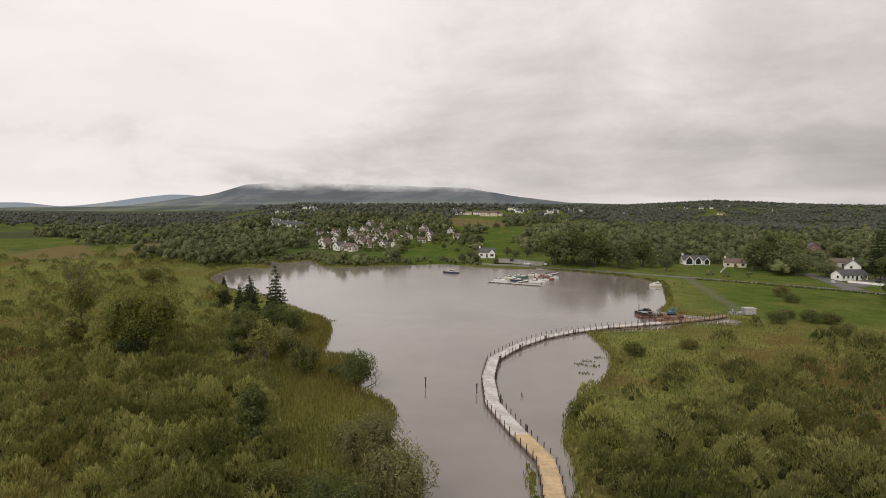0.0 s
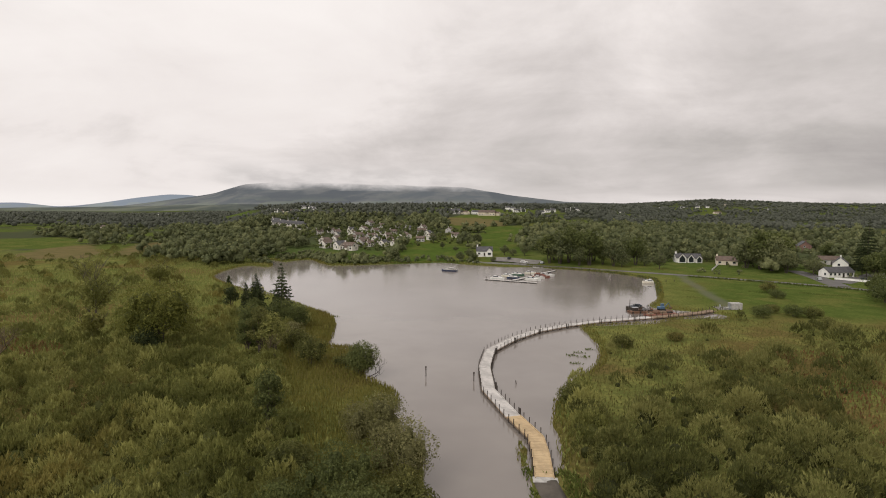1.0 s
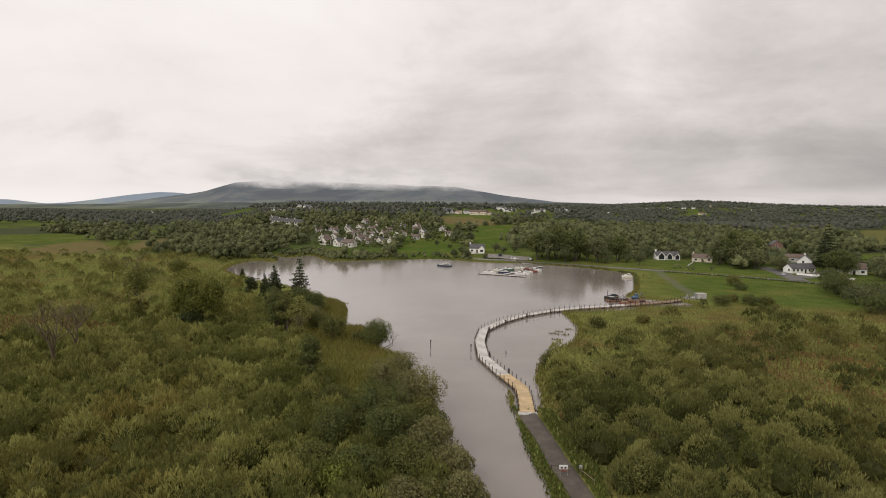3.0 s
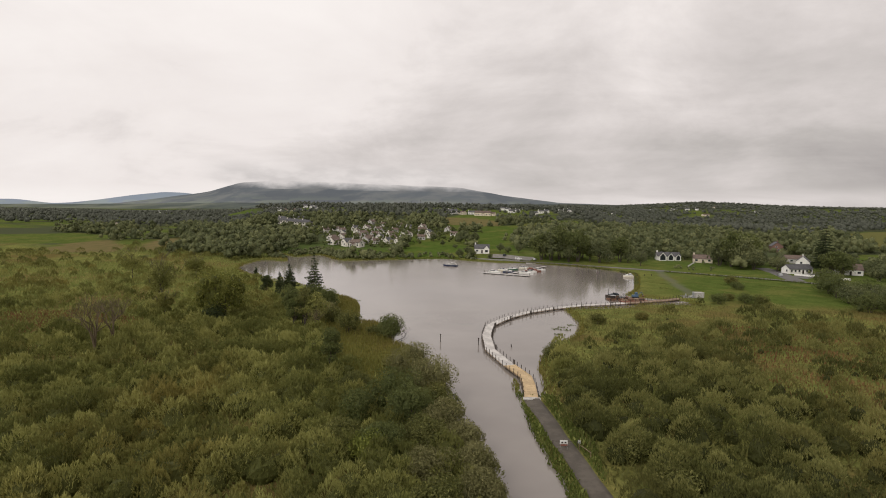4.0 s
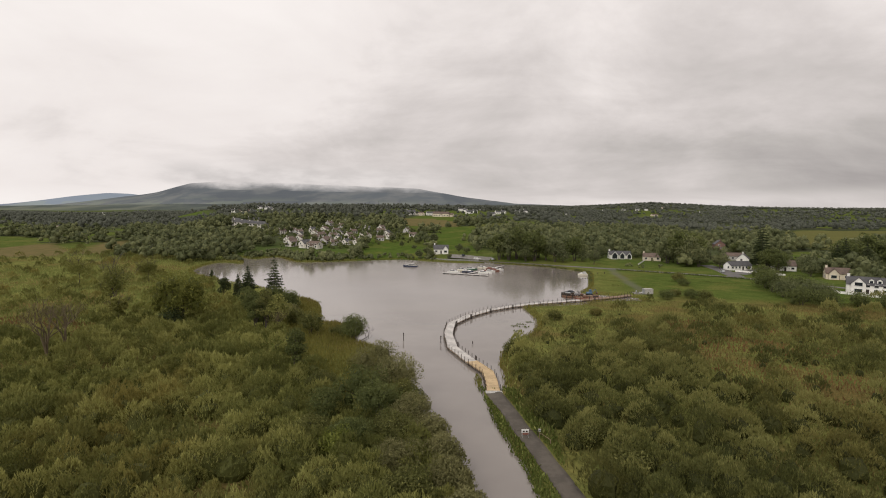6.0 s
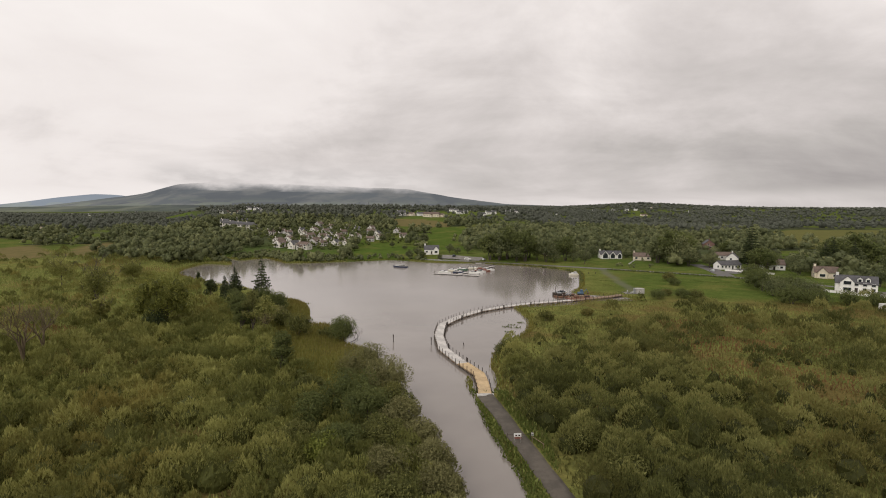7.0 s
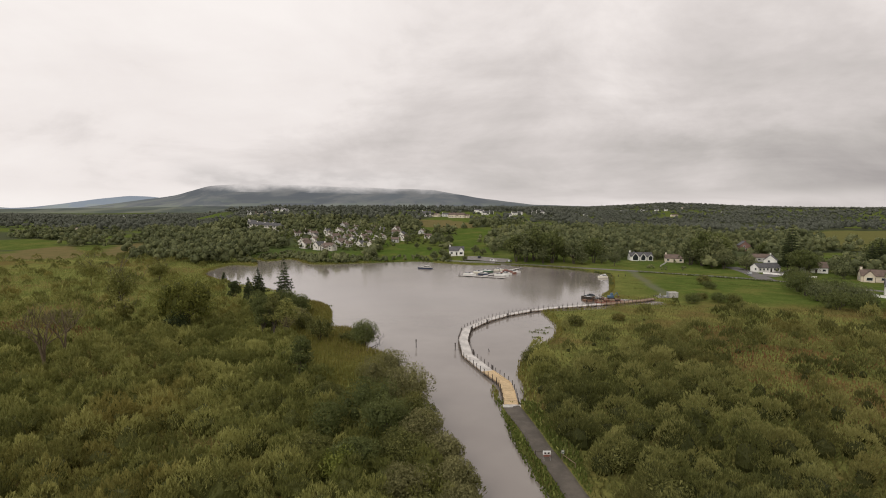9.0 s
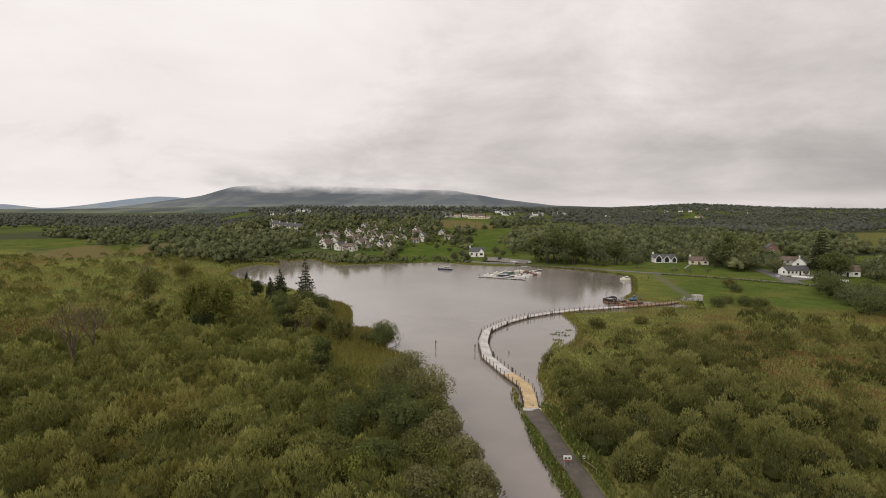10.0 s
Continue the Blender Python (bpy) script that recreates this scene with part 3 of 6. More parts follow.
def ribbon(name, line, width, mat, lift, label, step=2.0, edge=0.15):
    """A strip of made ground laid on the land along a line, with worn edges."""
    p = np.array(line, float)
    seg = np.r_[0, np.cumsum(np.linalg.norm(np.diff(p, axis=0), axis=1))]
    s = np.arange(0, seg[-1], step)
    cx, cy = np.interp(s, seg, p[:, 0]), np.interp(s, seg, p[:, 1])
    k = np.ones(3) / 3
    cx[1:-1], cy[1:-1] = np.convolve(cx, k, "valid"), np.convolve(cy, k, "valid")
    tx, ty = np.gradient(cx), np.gradient(cy)
    n = np.hypot(tx, ty)
    across = np.array([-0.5, -0.48, -0.25, 0, 0.25, 0.48, 0.5])
    drop = np.array([-0.14, 0, 0.02, 0.03, 0.02, 0, -0.14])
    rag = edge * np.stack([swell(cx, cy, 3, 2 + j) for j in range(7)], 1) * np.array([1, 1, 0, 0, 0, 1, 1])
    x = cx[:, None] - ty[:, None] / n[:, None] * (across * width + rag)
    y = cy[:, None] + tx[:, None] / n[:, None] * (across * width + rag)
    z = np.maximum(land(x, y), np.maximum(land(cx, cy), 0.3)[:, None] - 0.02 * width) + lift + drop[None, :]
    w = 7
    i = np.arange(len(s) - 1)[:, None] * w + np.arange(w - 1)[None, :]
    quads = np.stack([i, i + 1, i + w + 1, i + w], -1).reshape(-1, 4)
    return tagged(mesh_object(name, np.stack([x, y, z], -1).reshape(-1, 3), quads, mat, smooth=True), label, name.replace("_", " "), kind="structure")


def skyline(name, table, reach, depth, mat, label, rough=6.0):
    """A far range of hills: a slope that rises to a skyline given by bearing and steepness."""
    az = np.arange(table[0][0], table[-1][0] + 0.01, 0.2)
    el = np.interp(az, [a for a, b in table], [b for a, b in table])
    k = np.hanning(9)
    el[4:-4] = np.convolve(el, k / k.sum(), "valid")
    rows = []
    for t in np.linspace(0, 1, 14):
        r = reach - depth * (1 - t)
        top = 33 + el * reach
        a = np.radians(az)
        z = -20 + (top + 20) * (t ** 0.75) + rough * t * (1 - 0.6 * t) * swell(az * 60, np.full_like(az, t * 500), 70, 3)
        rows.append(np.stack([np.sin(a) * r, np.cos(a) * r - 30, z], -1))
    v = np.array(rows)
    h, w = v.shape[:2]
    i = np.arange(h - 1)[:, None] * w + np.arange(w - 1)[None, :]
    quads = np.stack([i, i + 1, i + w + 1, i + w], -1).reshape(-1, 4)
    return tagged(mesh_object(name, v.reshape(-1, 3), quads, mat, smooth=True), label, "mountain", kind="structure")


def cloud_bank(az0, az1, low, high, reach, label):
    az, t = np.meshgrid(np.linspace(az0, az1, 80), np.linspace(0, 1, 6))
    a = np.radians(az)
    z = 33 + (low + (high - low) * t) * reach
    v = np.stack([np.sin(a) * reach, np.cos(a) * reach - 30, z], -1)
    h, w = az.shape
    i = np.arange(h - 1)[:, None] * w + np.arange(w - 1)[None, :]
    quads = np.stack([i, i + 1, i + w + 1, i + w], -1).reshape(-1, 4)
    ob = mesh_object("backdrop_cloud", v.reshape(-1, 3), quads, CLOUD, smooth=True)
    band = np.stack([(az - az0) / (az1 - az0), t, 0 * t], -1).astype(np.float32)
    ob.data.attributes.new("band", "FLOAT_VECTOR", "POINT").data.foreach_set("vector", band.ravel())
    return tagged(ob, label, "cloud", kind="structure")


build_ground()
build_water()
ribbon("towpath", TOWPATH, 2.7, TARMAC, 0.10, "worn grey tarmac towpath beside the canal")
ribbon("road", LAKE_ROAD, 4.2, ROAD, 0.12, "grey lakeside road between hedges and low walls")
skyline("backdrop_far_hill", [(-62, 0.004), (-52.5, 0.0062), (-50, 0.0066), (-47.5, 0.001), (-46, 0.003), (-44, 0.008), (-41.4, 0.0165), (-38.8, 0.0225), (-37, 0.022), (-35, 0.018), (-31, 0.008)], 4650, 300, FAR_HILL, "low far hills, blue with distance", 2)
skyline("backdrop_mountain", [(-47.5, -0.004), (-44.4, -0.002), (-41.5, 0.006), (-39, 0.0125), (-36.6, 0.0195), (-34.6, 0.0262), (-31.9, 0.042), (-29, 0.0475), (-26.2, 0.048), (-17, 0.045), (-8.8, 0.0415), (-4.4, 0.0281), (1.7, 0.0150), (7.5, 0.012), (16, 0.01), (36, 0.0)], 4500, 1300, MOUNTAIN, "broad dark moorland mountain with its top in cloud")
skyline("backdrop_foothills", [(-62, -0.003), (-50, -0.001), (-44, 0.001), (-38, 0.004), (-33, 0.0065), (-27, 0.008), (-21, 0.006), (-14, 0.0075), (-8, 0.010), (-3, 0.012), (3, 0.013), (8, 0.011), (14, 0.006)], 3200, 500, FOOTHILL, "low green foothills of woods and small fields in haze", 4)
cloud_bank(-37, 2, 0.033, 0.10, 3600, "low grey cloud lying along the mountain's top")

# ---- plants ----


def unit(v):
    return v / np.maximum(1e-9, np.linalg.norm(v, axis=-1, keepdims=True))


def cards(centre, way, length, width, face=None):
    """Pointed leaf sprays: four-cornered blades about each centre, along each way, turned to face a direction if one is given."""
    k = len(centre)
    side = unit(np.cross(way, unit(RNG.normal(size=(k, 3))) if face is None else unit(face + RNG.normal(size=(k, 3)) * 0.35)))
    l, w = np.asarray(length).reshape(-1, 1), np.asarray(width).reshape(-1, 1)
    bow = np.cross(side, way) * l * 0.12
    v = np.stack([centre - way * l * 0.5, centre + side * w * 0.5 + bow, centre + way * l * 0.5, centre - side * w * 0.5 + bow], 1)
    return v.reshape(-1, 3), np.arange(4 * k).reshape(-1, 4)


def blobs(centre, radius, height):
    """Lumpy eight-sided mounds, for the dense inside of bushes and crowns, whose shade is painted in by a dark tone."""
    ring = np.radians(np.arange(0, 360, 60))
    prof = np.array([(0.72, 0.0), (1.0, 0.36), (0.82, 0.76), (0.36, 1.0)])
    base = np.array([[(r * math.cos(a), r * math.sin(a), h) for a in ring] for r, h in prof])
    k = len(centre)
    v = np.broadcast_to(base, (k, 4, 6, 3)).copy()
    v[..., :2] *= np.asarray(radius).reshape(-1, 1, 1, 1) * RNG.uniform(0.75, 1.15, (k, 4, 6, 1))
    v[..., 2] *= np.asarray(height).reshape(-1, 1, 1) * RNG.uniform(0.85, 1.1, (k, 4, 6))
    v += np.asarray(centre)[:, None, None, :]
    one = []
    for j in range(3):
        for i in range(6):
            one.append((j * 6 + i, j * 6 + (i + 1) % 6, (j + 1) * 6 + (i + 1) % 6, (j + 1) * 6 + i))
    one.append((18, 19, 20, 21))
    one.append((18, 21, 22, 23))
    q = np.arange(k)[:, None, None] * 24 + np.array(one)[None]
    return v.reshape(-1, 3), q.reshape(-1, 4)


def joined(pieces):
    verts, quads, at = [], [], 0
    for v, q in pieces:
        verts.append(v)
        quads.append(q + at)
        at += len(v)
    return np.concatenate(verts), np.concatenate(quads)


def scatter(x0, y0, x1, y1, spacing, keep, jitter=0.48):
    """Uneven positions over a rectangle where keep(x, y, distance from shore) allows them, with a chance between 0 and 1."""
    x, y = np.meshgrid(np.arange(x0, x1, spacing), np.arange(y0, y1, spacing))
    x, y = x.ravel().astype(float), y.ravel().astype(float)
    x += RNG.uniform(-jitter, jitter, len(x)) * spacing
    y += RNG.uniform(-jitter, jitter, len(x)) * spacing
    sd = shore_distance(x, y)
    ok = RNG.uniform(size=len(x)) < keep(x, y, sd)
    x, y, sd = x[ok], y[ok], sd[ok]
    return x, y, land(x, y, sd)


def in_view(x, y, margin=8.0):
    """The part of the plan that the walk looks over."""
    return (x > -np.maximum((y + 12) * 1.32, (y + 48) * 1.24) - margin) & (x < (y + 47) * 0.78 + margin)


def scrub(name, x, y, z, r, h, count, mat, label, leaf=0.55):
    """Low willow bushes: many fine upright shoots over a dense rounded heart, all in one."""
    k = len(x)
    base = np.stack([x, y, z], 1)
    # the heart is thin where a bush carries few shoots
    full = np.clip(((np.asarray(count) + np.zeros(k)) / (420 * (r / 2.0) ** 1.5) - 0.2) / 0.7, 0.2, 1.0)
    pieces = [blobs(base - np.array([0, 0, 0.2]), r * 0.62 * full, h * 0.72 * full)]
    count = np.asarray(count, int) + np.zeros(k, int)
    own = np.repeat(np.arange(k), count)
    m = len(own)
    # shoots stand all over a lumpy dome, longer drawn one way than the other
    a, t = RNG.uniform(0, 2 * math.pi, m), RNG.uniform(0, 1, m) ** 0.55
    turn, long = RNG.uniform(0, math.pi, k), RNG.uniform(1.0, 1.45, k)
    ux, uy = np.cos(a) * t * long[own], np.sin(a) * t / long[own]
    dx = (ux * np.cos(turn[own]) - uy * np.sin(turn[own])) * r[own]
    dy = (ux * np.sin(turn[own]) + uy * np.cos(turn[own])) * r[own]
    ph = RNG.uniform(0, 6.3, (k, 2))
    lump = 1 + 0.15 * np.sin(dx * 2.3 + ph[own, 0]) * np.sin(dy * 2.5 + ph[own, 1]) + 0.07 * np.sin(dx * 5.1 + dy * 4.3 + ph[own, 0])
    dz = h[own] * (0.12 + 0.86 * np.sqrt(np.clip(1 - t ** 2.2, 0, 1))) * lump * RNG.uniform(0.88, 1.08, m)
    way = unit(np.stack([dx / r[own] * 0.75, dy / r[own] * 0.75, RNG.uniform(0.9, 1.8, m)], 1) + RNG.normal(size=(m, 3)) * 0.26)
    size = (leaf + np.zeros(k))[own] * RNG.uniform(0.6, 1.5, m)
    pieces.append(cards(base[own] + np.stack([dx, dy, dz], 1), way, size, size * RNG.uniform(0.17, 0.30, m)))
    v, q = joined(pieces)
    tone = RNG.uniform(0, 1, k)
    # hearts get a negative tone, which paints the shade within the bush
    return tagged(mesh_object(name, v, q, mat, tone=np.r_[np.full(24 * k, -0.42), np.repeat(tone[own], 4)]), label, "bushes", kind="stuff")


def blades(name, x, y, z, tall, wide, mat, label, lean=0.25, category="grass"):
    """Upright grass, sedge or reed blades, all in one."""
    k = len(x)
    way = unit(np.stack([RNG.normal(size=k) * lean, RNG.normal(size=k) * lean, np.ones(k)], 1))
    tall = tall * RNG.uniform(0.6, 1.3, k)
    v, q = cards(np.stack([x, y, z], 1) + way * tall[:, None] * 0.45, way, tall, wide * RNG.uniform(0.6, 1.4, k))
    return tagged(mesh_object(name, v, q, mat, tone=np.full(len(v), 0.52)), label, category, kind="stuff")


def wood(name, x, y, z, r, h, count, mat, label, bottom=0.12, clumps=5):
    """Many trees in one: crowns of several leafy clumps each, with loose sprays of leaves standing out of them."""
    k = len(x)
    base = np.stack([x, y, z], 1)
    own = np.repeat(np.arange(k), clumps)
    m = len(own)
    # clumps round the crown, the last of each tree at its top
    a = np.tile(np.arange(clumps) * 2.4, k) + RNG.uniform(0, 6.3, k)[own]
    top = np.tile(np.arange(clumps) == clumps - 1, k)
    out = np.where(top, 0.12, RNG.uniform(0.38, 0.62, m)) * r[own]
    wide = r[own] * RNG.uniform(0.46, 0.68, m)
    tall = np.minimum(wide * RNG.uniform(1.15, 1.75, m), h[own] * 0.72)
    low = np.where(top, 1.0, RNG.uniform(bottom, 0.72, m)) * (h[own] - tall)
    mid = base[own] + np.stack([np.cos(a) * out, np.sin(a) * out, low], 1)
    pieces = [blobs(mid, wide * 0.76, tall * 0.84)]
    tone = RNG.uniform(0, 1, k)
    # inner clumps lean darker than their sprays: some crown shade painted in
    tones = [np.repeat(0.15 + 0.55 * tone[own], 24)]
    pick = np.repeat(np.arange(m), max(1, count // clumps))
    n = len(pick)
    d = unit(RNG.normal(size=(n, 3)))
    d[:, 2] = np.abs(d[:, 2])
    where = mid[pick] + d * np.stack([wide[pick], wide[pick], tall[pick]], 1) * np.array([0.95, 0.95, 0.98]) * RNG.uniform(0.86, 1.06, (n, 1))
    way = unit(np.cross(d, RNG.normal(size=(n, 3))) + d * 0.5)
    size = wide[pick] * RNG.uniform(0.34, 0.72, n)
    pieces.append(cards(where, way, size, size * RNG.uniform(0.5, 0.85, n), d))
    tones.append(np.repeat(np.clip(tone[own] + RNG.uniform(-0.12, 0.12, m), 0, 1)[pick], 4))
    v, q = joined(pieces)
    return tagged(mesh_object(name, v, q, mat, smooth=True, tone=np.concatenate(tones)), label, "wood", kind="stuff")


def limbs(bm, at, way, length, radius, depth, bend=0.35, sides=5, tips=None):
    """A branching limb; returns nothing, adds tapered rods and notes where its twigs end."""
    steps = 2
    p, w = Vector(at), Vector(way).normalized()
    for i in range(steps):
        q = p + w * (length / steps)
        r0, r1 = radius * (1 - 0.3 * i / steps), radius * (1 - 0.3 * (i + 1) / steps)
        rod(bm, p, q, r0, r1, sides)
        p = q
        w = (w + Vector((random.uniform(-1, 1), random.uniform(-1, 1), random.uniform(-0.2, 0.6))) * bend * 0.5).normalized()
    if tips is not None:
        tips.append(p.copy())
    if depth > 0:
        for _ in range(random.choice((2, 3))):
            v = (w + Vector((random.uniform(-1, 1), random.uniform(-1, 1), random.uniform(-0.15, 0.8))) * (0.55 + bend)).normalized()
            limbs(bm, p, v, length * random.uniform(0.6, 0.85), radius * 0.58, depth - 1, bend, max(3, sides - 1), tips)


def crown(name, parent, middles, size, count, leaf, mat, spread=1.0, label=""):
    """A crown of leaf clumps about the ends of the limbs."""
    c = np.array([tuple(p) for p in middles])
    own = RNG.integers(0, len(c), count)
    d = unit(RNG.normal(size=(count, 3))) * np.cbrt(RNG.uniform(0.15, 1, count))[:, None] * np.array([1, 1, 0.75]) * size
    way = unit(d / size + RNG.normal(size=(count, 3)) * 0.6 + np.array([0, 0, 0.35]))
    s = leaf * RNG.uniform(0.6, 1.4, count)
    v, q = cards(c[own] + d, way, s, s * RNG.uniform(0.45, 0.75, count))
    ob = mesh_object(name, v, q, mat, parent, tone=np.full(len(v), 0.52))
    return tagged(ob, label)


def broadleaf(m, label, height, width, leaf_mat, count=500, leaf=0.7, trunk=0.3, name="tree", category="tree", bole=0.25, group=""):
    """A broadleaved tree: trunk, limbs and a crown of leaf clumps."""
    t = thing(name, m, label, category, group)
    bm, tips = shape(), []
    rod(bm, (0, 0, -0.4), (0, 0, height * bole), trunk, trunk * 0.8, 7)
    for i in range(5):
        a = i * 2.4 + random.uniform(-0.4, 0.4)
        up = random.uniform(0.7, 1.9) * height / max(width, 0.1) * 0.6
        limbs(bm, (0, 0, height * bole * random.uniform(0.8, 1)), (math.cos(a), math.sin(a), up), height * 0.3, trunk * 0.5, 2, tips=tips)
    limbs(bm, (0, 0, height * bole), (0, 0, 1), height * 0.35, trunk * 0.7, 2, tips=tips)
    part("trunk", bm, BARK, t, "grey-brown trunk and limbs")
    pts = []
    for p in tips:
        pts.append(p)
    c = np.array([tuple(p) for p in pts])
    # keep the crown within its height and breadth
    hi = height * 0.86
    c[:, 2] = np.clip(c[:, 2] * hi / c[:, 2].max(), height * bole, hi)
    reach = np.abs(c[:, :2]).max()
    c[:, :2] *= (width * 0.36) / reach
    crown("crown", t, [Vector(p) for p in c], width * 0.22, count, leaf, leaf_mat)
    return t


def conifer(m, label, height, width, dense=3):
    t = thing("conifer", m, label, "tree")
    rod_bm = shape()
    rod(rod_bm, (0, 0, -0.4), (0, 0, height), 0.22, 0.03, 6)
    tiers, centre, way, size = 17, [], [], []
    for i in range(tiers):
        f = i / (tiers - 1)
        z = height * (0.14 + 0.84 * f)
        reach = width * 0.5 * (1 - f) ** 0.75 * (0.7 + 0.45 * random.random()) + 0.15
        for b in range(7 if f < 0.8 else 4):
            a = b * 2 * math.pi / 7 + i * 0.9 + random.uniform(-0.3, 0.3)
            l = reach * random.uniform(0.65, 1.15)
            end = Vector((math.cos(a) * l, math.sin(a) * l, z - l * 0.12))
            rod(rod_bm, (0, 0, z), end, 0.035, 0.012, 3)
            for s in np.linspace(0.15, 1.0, max(3, int(l * 5))):
                centre.append((end.x * s, end.y * s, z - l * 0.12 * s - 0.05))
                way.append((math.cos(a) + random.uniform(-0.6, 0.6), math.sin(a) + random.uniform(-0.6, 0.6), random.uniform(-0.5, 0.15)))
                size.append(0.5 + 0.35 * (1 - f))
    part("trunk", rod_bm, BARK, t, "straight dark trunk with bare branch ends")
    c, w, s = np.array(centre), unit(np.array(way)), np.array(size)
    c, w, s = np.repeat(c, dense, 0) + RNG.normal(size=(dense * len(c), 3)) * 0.16, unit(np.repeat(w, dense, 0) + RNG.normal(size=(dense * len(w), 3)) * 0.4), np.repeat(s, dense)
    v, q = cards(c, w, s, s * 0.5)
    mesh_object("foliage", v, q, FIR, t, tone=np.full(len(v), 0.52))
    return t


def bare_tree(m, label, height, spread=0.6):
    t = thing("dead_tree", m, label, "tree")
    bm = shape()
    lean = Vector((random.uniform(-0.06, 0.06), random.uniform(-0.06, 0.06), 1)) * height * 0.28
    rod(bm, (0, 0, -0.4), lean, 0.024 * height, 0.018 * height, 7)
    for i in range(4):
        a = i * 1.7 + random.uniform(-0.4, 0.4)
        limbs(bm, lean * random.uniform(0.55, 1.0), (math.cos(a) * spread, math.sin(a) * spread, 1.3), height * 0.27, 0.014 * height, 4, 0.4, 5)
    limbs(bm, lean, (0.1, 0, 1), height * 0.27, 0.018 * height, 4, 0.4, 5)
    part("trunk", bm, DEAD_WOOD, t)
    return t


def on_land(x, y, rz=0, sink=0.0):
    return pose(x, y, max(0.0, ground_z(x, y)) - sink, 0, 0, rz)

# ---- the boardwalk ----
BOARDWALK = [(-0.2, 47.7), (-0.8, 54.5), (-1.5, 59.0), (-5.0, 65.8), (-10.2, 77.4), (-12.45, 90.2), (-12.7, 103.2), (-10.6, 109.4), (-8.0, 115.9), (-2.6, 125.3), (5.0, 133.6), (14.9, 141.5), (25.4, 147.6), (36.4, 154.3), (47.7, 162.0), (53.5, 167.4), (57.0, 172.4)]
DECK_Z, DECK_W = 0.48, 2.35


def build_boardwalk():
    t = thing("floating_boardwalk", pose(0, 0, 0), "long curving timber boardwalk floating across the lake", "boardwalk")
    post_bm = shape()
    box(post_bm, 0, 0, -0.4, 0.11, 0.11, 1.4, bevel=0.015)
    post = part("post", post_bm, DARK_TIMBER, t, "dark square timber post")
    pile_bm = shape()
    rod(pile_bm, (0, 0, -2.2), (0, 0, 0.95), 0.1, 0.095, 8)
    rod(pile_bm, (0, 0, 0.95), (0, 0, 1.05), 0.095, 0.03, 8)
    pile = part("pile", pile_bm, DARK_TIMBER, t, "round mooring pile")
    spare = [post, pile]

    def more(ob, m):
        c = ob.copy()
        scene.collection.objects.link(c)
        c.matrix_basis = m
        return c

    run = 0.0
    first = {"post": True, "pile": True}
    last = len(BOARDWALK) - 2
    for i, (a, b) in enumerate(zip(BOARDWALK, BOARDWALK[1:])):
        dx, dy = b[0] - a[0], b[1] - a[1]
        length, rz = math.hypot(dx, dy), math.degrees(math.atan2(dy, dx))
        ux, uy = dx / length, dy / length
        n = max(1, round(length / 6.2))
        piece = length / n
        for k in range(n):
            s = (k + 0.5) * piece
            x, y = a[0] + ux * s, a[1] + uy * s
            fresh = i < 3 or (i == 3 and k < 0)
            old = x > 30
            mat, label = (NEW_TIMBER, "fresh yellow timber deck") if fresh else (OLD_TIMBER, "weathered brown deck") if old else (PALE_DECK, "pale grey deck")
            here = pose(x, y, 0, 0, 0, rz)
            z = DECK_Z + (0.12 if fresh else 0.0) + (i * 7 + k) % 3 * 0.008
            bm = shape()
            box(bm, 0, 0, z - 0.07, piece + 0.25, DECK_W, 0.07)
            deck = part("deck_section", bm, mat, t, label)
            deck.matrix_basis = here
            # boards, laid across, stand a little proud of the deck
            boards = shape()
            for j in range(int(piece / 0.3)):
                box(boards, -piece / 2 + 0.15 + j * 0.3, 0, z - 0.004, 0.27, DECK_W - 0.24, 0.02 + 0.006 * ((j * 5 + k) % 3))
            tagged(part("decking", boards, mat, deck), kind="stuff")
            edge = shape()
            for side in (-1, 1):
                box(edge, 0, side * (DECK_W / 2 - 0.06), z, piece + 0.1, 0.1, 0.12, bevel=0.01)
            part("kerb", edge, mat, deck)
            skirt = shape()
            for side in (-1, 1):
                box(skirt, 0, side * (DECK_W / 2 + 0.03), z - 0.24, piece + 0.12, 0.06, 0.2)
            part("fascia", skirt, OLD_TIMBER, deck, "brown edge beam")
            if not fresh and not old:
                for e in (-0.3, 0.3):
                    fl = shape()
                    box(fl, e * piece, 0, -0.3, piece * 0.32, DECK_W - 0.3, 0.66, bevel=0.06)
                    part("float", fl, GREY_WALL, deck, "grey pontoon float")
        count = round(length / 2.0)
        for k in range(count):
            s = (k + 0.5) * length / count
            for side in (-1, 1):
                x, y = a[0] + ux * s - uy * side * (DECK_W / 2 + 0.1), a[1] + uy * s + ux * side * (DECK_W / 2 + 0.1)
                m = pose(x, y, DECK_Z, random.uniform(-2, 2), random.uniform(-2, 2), rz)
                if first["post"]:
                    post.matrix_basis, first["post"] = m, False
                else:
                    more(post, m)
            run += length / count
            if i >= 3 and x < 40 and run > 11:
                run = 0.0
                for off in (0.0, 0.55):
                    m = pose(a[0] + ux * (s + off) + uy * (DECK_W / 2 + 0.3), a[1] + uy * (s + off) - ux * (DECK_W / 2 + 0.3), 0.35, random.uniform(-3, 3), random.uniform(-3, 3))
                    if first["pile"]:
                        pile.matrix_basis, first["pile"] = m, False
                    else:
                        more(pile, m)
    ramp = shape()
    box(ramp, -0.12, 47.35, DECK_Z - 0.02, 3.0, 1.25, 0.16, rz=6, bevel=0.03)
    part("landing_ramp", ramp, CONCRETE, t, "white concrete landing slab")
    return t


build_boardwalk()

